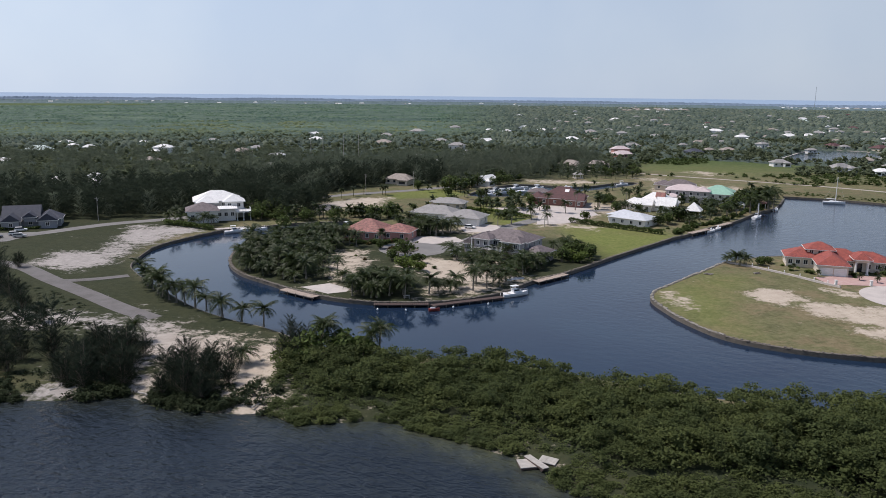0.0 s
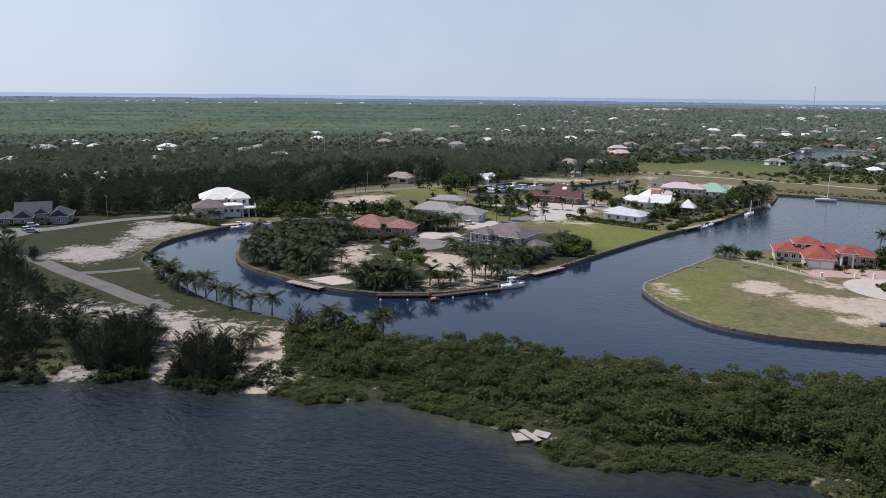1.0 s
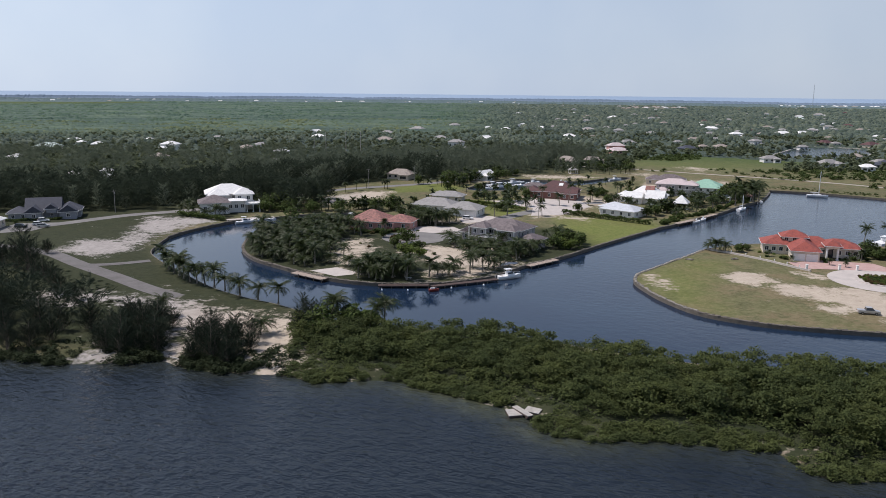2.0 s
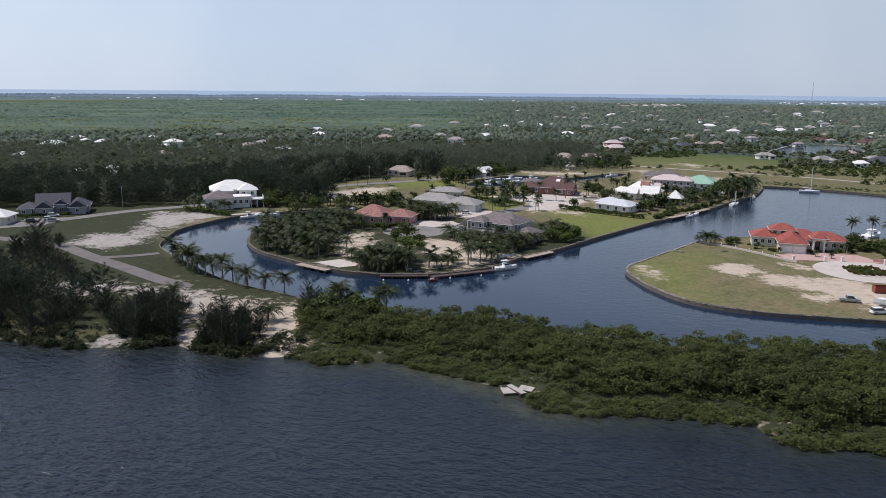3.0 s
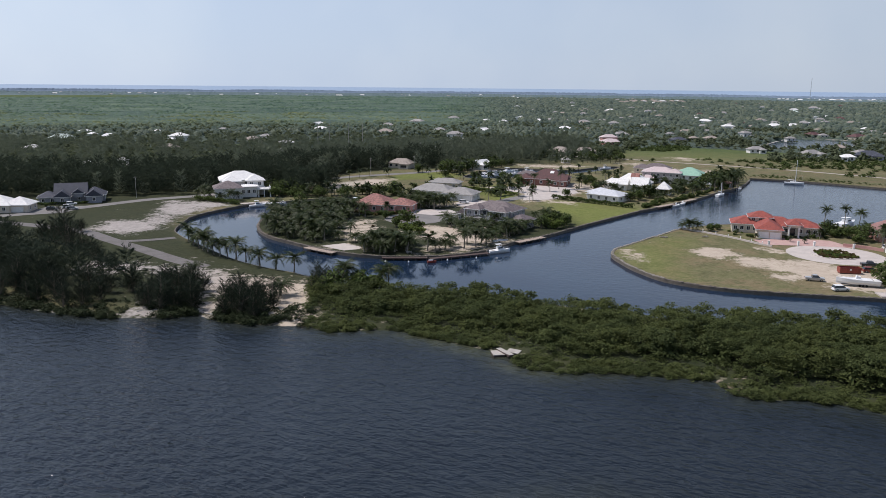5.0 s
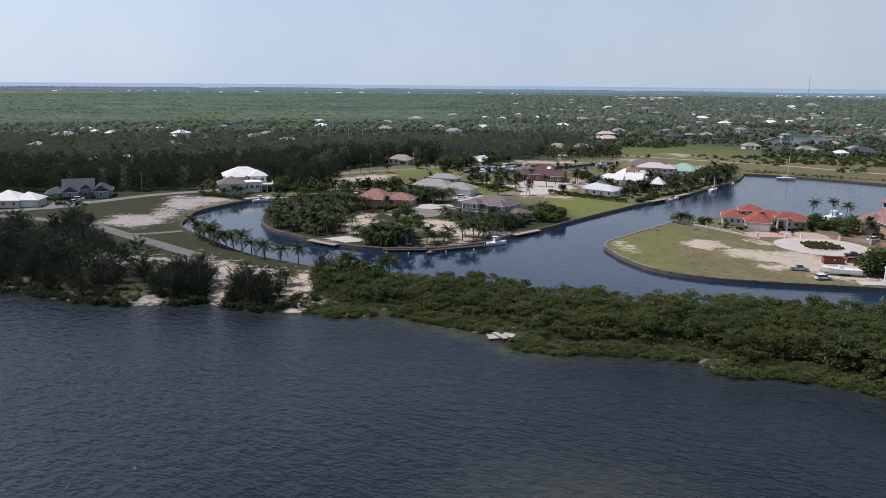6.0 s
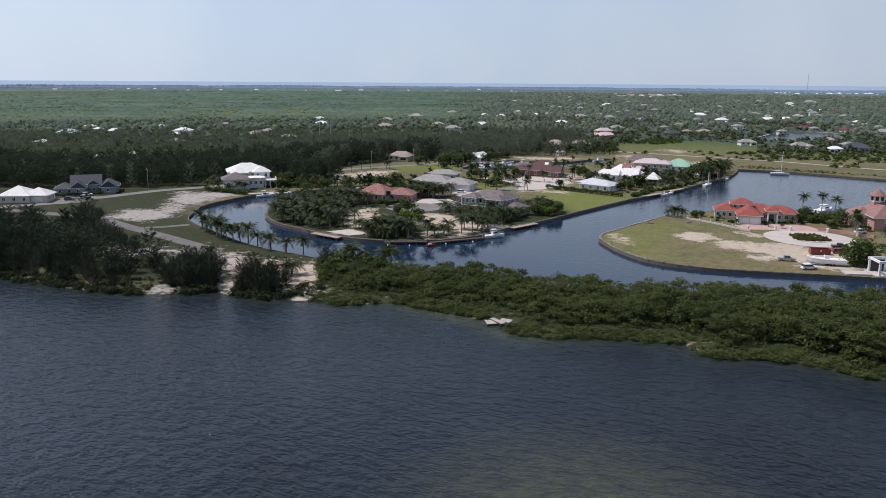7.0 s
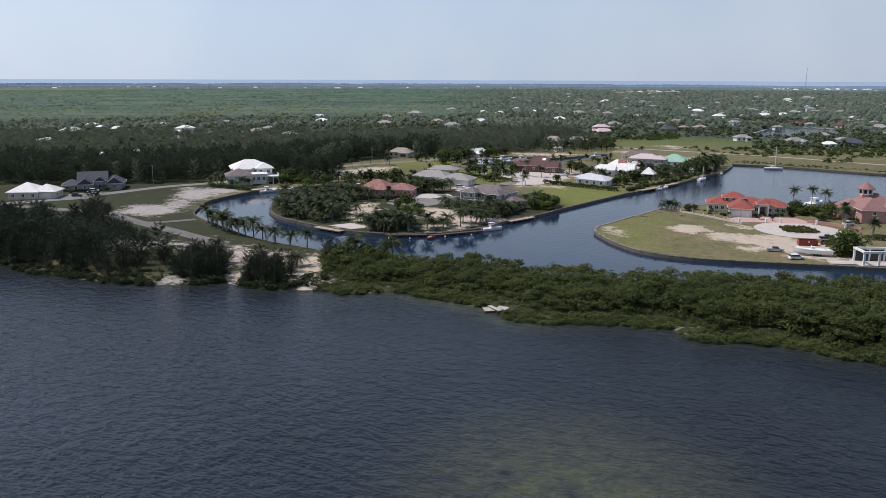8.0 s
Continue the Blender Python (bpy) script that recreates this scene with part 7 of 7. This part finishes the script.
def car(x, y, rz, paint, label, kind="suv", z=1.06):
    t = thing("pickup" if kind == "pickup" else "car", pose(x, y, z, 0, 0, rz), label, "pickup" if kind == "pickup" else "car", "parked vehicles")
    L, W = (5.3, 1.9) if kind == "pickup" else (4.6, 1.85)
    prof = {"suv": [(-2.3, 0.35), (2.3, 0.35), (2.28, 0.85), (1.25, 1.0), (-2.25, 1.02), (-2.3, 0.6)], "pickup": [(-2.65, 0.45), (2.65, 0.45), (2.62, 0.95), (1.5, 1.08), (-2.6, 1.08), (-2.65, 0.7)]}[kind]
    top = {"suv": [(1.2, 1.0), (0.45, 1.62), (-1.9, 1.64), (-2.2, 1.02)], "pickup": [(1.4, 1.06), (0.7, 1.75), (-0.7, 1.75), (-0.85, 1.08)]}[kind]
    n = len(prof)
    Geo().loft([[(a, s * W / 2, b) for a, b in prof] for s in (-1, -0.99, 0.99, 1)]).part("body", paint, t)
    Geo().loft([[(a, s * W * q, b) for (a, b), q in zip(top, (0.47, 0.40, 0.40, 0.47))] for s in (-1, 1)]).part("cabin_glass", "glass", t)
    Geo().box((top[1][0] + top[2][0]) / 2, 0, top[1][1] + 0.03, top[1][0] - top[2][0], W * 0.79, 0.07).part("roof", paint, t)
    for sx in (-L * 0.31, L * 0.31):
        for sy in (-W / 2, W / 2):
            w = Geo().tube((sx, sy - 0.12, 0.34), (sx, sy + 0.12, 0.34), 0.35, 0.35, 12).part("wheel", "tyre", t)
            Geo().tube((sx, sy - 0.13, 0.34), (sx, sy + 0.13, 0.34), 0.2, 0.2, 10).part("rim", "steel", w)
    for s in (-1, 1):
        Geo().box(L / 2 - 0.02, s * W * 0.36, 0.75, 0.08, 0.36, 0.18).part("headlight", "white_trim", t)
        Geo().box(-L / 2 + 0.02, s * W * 0.4, 0.8, 0.08, 0.2, 0.25).part("tail_light", "red_paint", t)


car(95, 184.5, -12, "silver_paint", "silver pickup parked on the sandy lot", "pickup")
car(97.2, 173.3, 6, "white_paint", "white estate car parked beside the seawall")
car(121.1, 204.2, -8, "dark_paint", "dark pickup parked at the turning circle", "pickup")
car(117.2, 196.2, -6, "red_paint", "dark red car parked behind the container")
car(-13.5, 273, 62, "white_paint", "white car parked on the island lane")
car(-184, 296, 20, "white_paint", "white car parked in the driveway")
car(-180, 292, 16, "silver_paint", "silver car parked in the driveway")
car(-187, 305, 30, "white_paint", "white car parked before the gabled house")
car(-188, 290, 12, "dark_paint", "dark car parked in the driveway")
car(142, 232, 20, "white_paint", "white car parked before the pink house")
car(-8, 326, -20, "white_paint", "white car parked before the garages")
car(-88, 402, 40, "white_paint", "white car on the road verge")


def container(x, y, rz):
    t = thing("skip_container", pose(x, y, 1.0, 0, 0, rz), "long red steel roll-off container on sandy ground", "container")
    g = Geo().box(0, 0, 0.35, 6.2, 2.4, 0.2)
    for sx, sy, lx, ly in ((0, -1.18, 6.2, 0.1), (0, 1.18, 6.2, 0.1), (-3.05, 0, 0.1, 2.3), (3.05, 0, 0.1, 2.3)):
        g.box(sx, sy, 1.2, lx, ly, 1.6)
    g.part("body", "red_paint", t)
    for k in range(8):
        for s in (-1, 1):
            Geo().box(-2.7 + 0.77 * k, s * 1.27, 1.2, 0.12, 0.1, 1.5).part("rib", "red_paint", t)
    Geo().box(0, -1.29, 1.35, 0.5, 0.06, 0.4).part("plate", "white_trim", t)
    Geo().box(0, -0.8, 0.12, 5.6, 0.25, 0.26).part("skid", "dark_paint", t)
    Geo().box(0, 0.8, 0.12, 5.6, 0.25, 0.26).part("skid", "dark_paint", t)


container(110, 194.8, -6)
b = motor_boat(104.8, 179.2, 168, 11.5, "large white boat hull on a trailer on the lot", z=1.65, cabin=False, group="boats ashore")
tr = thing("boat_trailer", pose(104.8, 179.2, 1.0, 0, 0, 168), "dark steel boat trailer under the white hull", "trailer")
Geo().box(0, -0.7, 0.6, 9, 0.18, 0.2).box(0, 0.7, 0.6, 9, 0.18, 0.2).box(-2, 0, 0.6, 0.2, 1.4, 0.2).box(2, 0, 0.6, 0.2, 1.4, 0.2).box(0, 0, 0.68, 7, 0.8, 0.2).part("chassis", "dark_paint", tr)
for sx in (-2.2, -1.3, -0.4):
    for s in (-1, 1):
        Geo().tube((sx, s * 1.0 - 0.1, 0.33), (sx, s * 1.0 + 0.1, 0.33), 0.34, 0.34, 10).part("wheel", "tyre", tr)


def timber_pile(x, y, rz):
    t = thing("timber_pile", pose(x, y, 1.0, 0, 0, rz), "small heap of weathered boards lying on the grass", "timber pile", "timber piles")
    for k in range(6):
        Geo().box(rnd.uniform(-0.4, 0.4), -0.5 + 0.2 * k, 0.12 + 0.1 * (k % 3), 2.6, 0.18, 0.08, rnd.uniform(-25, 25)).part("board", "grey_wood" if k % 2 else "dark_deck", t)


timber_pile(83, 250, 20)
timber_pile(67, 248, -30)


def planks(name, x, y, rz, L, W, z, label, mat="deck", piles=True, step=0.55):
    """A timber deck: single boards on bearers and piles."""
    t = thing(name, pose(x, y, z, 0, 0, rz), label, "dock", "docks")
    n = int(L / step)
    board = Geo().box(0, 0, 0, step * 0.86, W, 0.1).data("board", mat)
    for k in range(n):
        ob = new("board", board)
        ob.parent = t
        ob.location = (-L / 2 + (k + 0.5) * step, rnd.uniform(-0.06, 0.06), rnd.uniform(-0.01, 0.015))
    Geo().box(0, -W * 0.4, -0.17, L, 0.2, 0.22).box(0, W * 0.4, -0.17, L, 0.2, 0.22).part("bearer", mat, t)
    if piles:
        for k in range(max(2, int(L / 3.5)) + 1):
            for s in (-1, 1):
                u = -L / 2 + 0.3 + (L - 0.6) * k / max(2, int(L / 3.5))
                Geo().tube((u, s * (W / 2 - 0.1), -z - 1.0), (u, s * (W / 2 - 0.1), 0.12), 0.14, 0.13, 7).part("post", "bark", t)
    return t


planks("boat_dock", -57.0, 217.4, -36, 14, 3.4, 0.95, "weathered reddish timber boat dock along the island seawall")
planks("boat_dock", 16.2, 240.6, 45, 15, 3.2, 1.0, "grey timber dock beside the two-storey house")
planks("boat_dock", -9.5, 212.2, 27, 22, 2.0, 0.8, "narrow brown timber boardwalk along the seawall", "dark_deck")
planks("boat_dock", -27.5, 208.0, 4, 15, 2.0, 0.8, "low brown timber jetty along the seawall", "dark_deck")
planks("boat_dock", 88, 327, 45, 16, 2.6, 1.22, "grey timber dock along the canal")
planks("boat_dock", 104, 345, 48, 14, 2.6, 1.22, "grey timber dock along the canal")
planks("boat_dock", -106, 318, 30, 14, 3.4, 1.25, "pale concrete-edged dock of the canal house", "concrete")
tagged(Geo().box(109, 168.8, 1.1, 7, 4.5, 0.5, -4).part("pavement_ramp", "concrete"), "bare concrete boat ramp at the seawall", "pavement", kind="structure")

# white boathouse frame by the seawall
t = thing("boathouse", pose(123.2, 168.4, 1.0, 0, 0, -2), "white open boathouse frame with a planted flat roof", "boathouse")
for px in (-9, -4.5, 0, 4.5, 9):
    for py in (-3.2, 3.2):
        Geo().box(px, py, 1.9, 0.55, 0.55, 4.2).part("post", "white_trim", t)
Geo().box(0, -3.2, 4.2, 19, 0.6, 0.6).box(0, 3.2, 4.2, 19, 0.6, 0.6).box(-9, 0, 4.2, 0.6, 5.8, 0.6).box(9, 0, 4.2, 0.6, 5.8, 0.6).part("beam", "white_trim", t)
Geo().box(0, 0, 0.0, 20, 7.6, 0.35).part("floor_slab", "concrete", t)
# dark panel added behind the posts for the shaded interior
Geo().box(0, 3.1, 1.9, 18, 0.12, 3.6).part("shade_panel", "dark_paint", t)

# broken timber rafts aground at the mangrove edge
def raft(x, y, rz, L, W, tilt, label, n, z=0.5):
    t = thing("raft", pose(x, y, z, tilt, 0, rz), label, "raft", "broken rafts")
    for k in range(n):
        Geo().box(0, -W / 2 + (k + 0.5) * W / n, 0, L, W / n * 0.93, 0.12).part("board", "grey_wood", t)
    for s in (-1, 1):
        Geo().box(s * L * 0.38, 0, -0.33, 0.45, W * 0.98, 0.54).part("float", "dark_deck", t)
        Geo().box(0, s * (W / 2 - 0.06), -0.2, L * 0.98, 0.1, 0.28).part("rim_board", "dark_deck", t)


raft(-1.0, 118.8, 12, 2.6, 2.6, 3, "square weathered timber raft section aground in the shallows", 7)
raft(0.5, 118.8, -58, 4.9, 1.2, -2, "narrow weathered timber walkway section lying across the raft", 4, 0.82)
raft(2.5, 120.0, -28, 2.8, 1.9, 6, "tilted weathered timber raft section by the mangroves", 6)



def pole(x, y, h, arm=0.0, z=1.0, r=0.13):
    t = thing("utility_pole", pose(x, y, z, 0, 0, rnd.uniform(0, 90)), "weathered timber utility pole beside the road", "utility pole", "utility poles")
    Geo().tube((0, 0, -0.2), (0, 0, h), r, r * 0.7, 7).part("shaft", "grey_wood", t)
    Geo().box(0, 0, h - 0.6, arm or 1.8, 0.12, 0.14).part("crossarm", "grey_wood", t)
    Geo().tube((0.2, 0.2, h - 1.8), (0.2, 0.2, h - 1.1), 0.2, 0.2, 8).part("transformer", "steel", t)


for p in ((-168, 331), (-96, 408), (-66, 440), (-40, 458)):
    pole(*p, 10.5)
for p in ((-136, 640), (-126, 640), (-110, 646), (-98, 650)):
    pole(*p, 21, 0.6, r=0.3)
pole(24, 334, 9.5)

def bollard(x, y):
    t = thing("bollard", pose(x, y, 1.0), "small white bollard along the garden wall", "bollard", "bollards")
    Geo().tube((0, 0, -0.1), (0, 0, 1.15), 0.16, 0.13, 8).part("post", "white_trim", t)
    Geo().tube((0, 0, 1.15), (0, 0, 1.35), 0.2, 0.05, 8).part("cap", "white_trim", t)


for x, y in ((80.5, 264), (84.5, 259), (88, 254.2), (91.2, 249.6), (94.2, 245), (96.6, 240.5), (99, 236.6)):
    bollard(x + 0.6, y + 0.5)


def picnic_table(x, y, rz):
    t = thing("picnic_table", pose(x, y, 1.0, 0, 0, rz), "weathered grey timber picnic table on the waterside grass", "table")
    for k in range(5):
        Geo().box(0, -0.34 + 0.17 * k, 0.75, 1.9, 0.15, 0.05).part("board", "grey_wood", t)
    for sgn in (-1, 1):
        Geo().box(0, sgn * 0.72, 0.45, 1.9, 0.28, 0.05).part("bench", "grey_wood", t)
        Geo().box(sgn * 0.7, 0, 0.36, 0.08, 1.5, 0.1).tube((sgn * 0.7, -0.7, 0), (sgn * 0.7, -0.2, 0.74), 0.05, 0.05, 4).tube((sgn * 0.7, 0.7, 0), (sgn * 0.7, 0.2, 0.74), 0.05, 0.05, 4).part("trestle", "grey_wood", t)


picnic_table(-26.5, 213.5, 10)


def dinghy(x, y, rz):
    t = thing("dinghy", pose(x, y, 1.25, 170, 4, rz), "upturned grey dinghy lying on the sandy lot", "boat", "dinghies")
    Geo().loft(hull_rings(4.2, 1.6, 0.6)).part("hull", "silver_paint", t)
    Geo().box(-0.4, 0, 0.45, 0.3, 1.2, 0.06).part("thwart", "grey_wood", t)


dinghy(3.5, 236.5, 35)
dinghy(6.0, 238.0, 20)


def fender(x, y, z):
    t = thing("fender", pose(x, y, z), "white round fender hanging on the boardwalk", "fender", "fenders")
    Geo().loft([[(r * math.cos(0.785 * k), r * math.sin(0.785 * k), h) for k in range(8)] for r, h in ((0.08, -0.35), (0.24, -0.2), (0.28, 0.0), (0.24, 0.2), (0.08, 0.35))]).part("body", "white_paint", t)
    Geo().tube((0, 0, 0.3), (0, 0.1, 0.62), 0.03, 0.03, 4).part("rope", "grey_wood", t)


for x, y in ((-33.5, 203.8), (-26, 203.8), (-13.5, 207.3), (-4, 211.2)):
    fender(x, y, 0.35)


def driftwood(x, y, rz, L):
    t = thing("driftwood", pose(x, y, 0.35, 0, 6, rz), "bleached driftwood log stranded on the beach", "log", "driftwood logs")
    Geo().tube((-L / 2, 0, 0), (0, 0.15, 0.1), 0.18, 0.15, 7).tube((0, 0.15, 0.1), (L / 2, 0, 0.05), 0.15, 0.06, 7).part("trunk", "grey_wood", t)
    Geo().tube((L * 0.1, 0.1, 0.1), (L * 0.25, 0.7, 0.5), 0.07, 0.03, 5).part("branch", "grey_wood", t)


for row in ((-88, 145.5, 35, 4.0), (-71, 143.5, -20, 3.2), (-91.5, 147, 70, 2.6), (-48.5, 139.5, 60, 2.8)):
    driftwood(*row)

# hedges and garden shrubs
def hedge(x0, y0, x1, y1, h, w, label, seed, mat="broadleaf"):
    r = np.random.RandomState(seed)
    L = math.hypot(x1 - x0, y1 - y0)
    n = int(L * h * 30)
    u = r.rand(n)
    q = np.c_[x0 + (x1 - x0) * u + r.normal(0, w * 0.25, n), y0 + (y1 - y0) * u + r.normal(0, w * 0.25, n), 1.0 + h * np.sqrt(r.rand(n)) * (1 + 0.15 * np.sin(u * L * 0.9))]
    tagged(new("hedge", quads_mesh("hedge", leaf_cloud(r, q, 0.3), mat)), label, "hedge", "hedges")


hedge(36.5, 346, 70.5, 318, 2.0, 1.8, "dark clipped hedge along the lawn", 1)
hedge(-9, 379, 8, 366, 1.6, 1.8, "yellow-green flowering hedge beside the lawn", 2, "lime")
hedge(8, 366, 20, 356, 1.4, 1.8, "yellow-green flowering hedge beside the lawn", 8, "lime")
hedge(-137, 326, -113, 313.5, 2.0, 2.4, "dark low hedge before the canal house", 3)
hedge(-204, 303, -182, 311, 1.0, 1.2, "low dark hedge before the gabled house", 4)
hedge(117, 174, 138, 174, 1.8, 2.2, "leafy hedge behind the boathouse", 5)
hedge(134.6, 205.2, 141.5, 203, 1.3, 1.6, "dark clipped hedge beside the lawn of the pink house", 9)
hedge(146, 240, 158, 238, 1.2, 1.4, "low hedge before the pink house", 6)
for x, y in fill([(111.4, 221), (113, 216), (118, 214.2), (123, 216), (124.6, 221), (123, 226), (118, 227.8), (113, 226)], 1.35, 51):
    plant(SHRUBS, x, y, 0.85, rnd.choice((3, 3, 2) if math.hypot(x - 118, y - 221) > 4.2 else (0, 2, 2, 3)), z=1.2)
for x, y in fill([(-38, 280), (-36, 276), (-32, 275), (-29, 278), (-29, 283), (-34, 285)], 2.4, 52):
    plant(SHRUBS, x, y, 1.0, z=1.15)
for x, y in fill([(-56, 294), (-48, 288), (-40, 290), (-33, 298), (-35, 301), (-41, 294), (-48, 292.5), (-55, 297)], 1.9, 53):
    plant(SHRUBS, x, y, rnd.uniform(0.8, 1.3), rnd.choice((0, 1, 1, 3)))
for x, y in [(-48, 268), (-44, 262), (-52, 286), (-58, 290), (-5, 262), (2, 258), (8, 256), (14, 262), (-12, 262), (-20, 250), (-8, 246), (100, 253), (107, 252), (123, 254), (127, 256), (96, 255), (66, 342), (76, 332), (88, 346), (92, 350), (110, 374)]:
    plant(SHRUBS, x, y, rnd.uniform(0.7, 1.1))


for x, y in [(98, 260.5), (100.4, 259.5), (102, 255), (112.5, 246.5), (113.5, 249), (119.5, 252.3), (121.6, 251.6), (123.8, 251), (126, 250.4), (128.4, 250.5), (96, 262.5), (101, 251)]:
    plant(SHRUBS, x, y, rnd.uniform(0.7, 1.05), rnd.choice((0, 1, 2)))
# overgrown bank of the north row
bank = [q for q in isle_line if 318 < q[1] < 405]
for (x0, y0) in bank[::1]:
    for k in range(3):
        plant(SHRUBS, x0 - rnd.uniform(1.5, 5), y0 + rnd.uniform(1, 4.5), rnd.uniform(0.8, 1.7), rnd.choice((0, 1, 1)))
# far radio mast
t = thing("radio_mast", pose(1552, 3520, float(ground_z(1552, 3520))), "tall thin lattice radio mast on the far coast", "radio mast")
for k in range(3):
    a, c = 2.0944 * k, 2.0944 * (k + 1)
    Geo().tube((1.3 * math.cos(a), 1.3 * math.sin(a), -2), (0.7 * math.cos(a), 0.7 * math.sin(a), 100), 0.3, 0.2, 5).part("leg", "steel", t)
    g = Geo()
    for s in range(24):
        g.tube((1.2 * math.cos(a), 1.2 * math.sin(a), 4 * s), (1.2 * math.cos(c), 1.2 * math.sin(c), 4 * s + 4), 0.1, 0.1, 4)
    g.part("bracing", "steel", t)
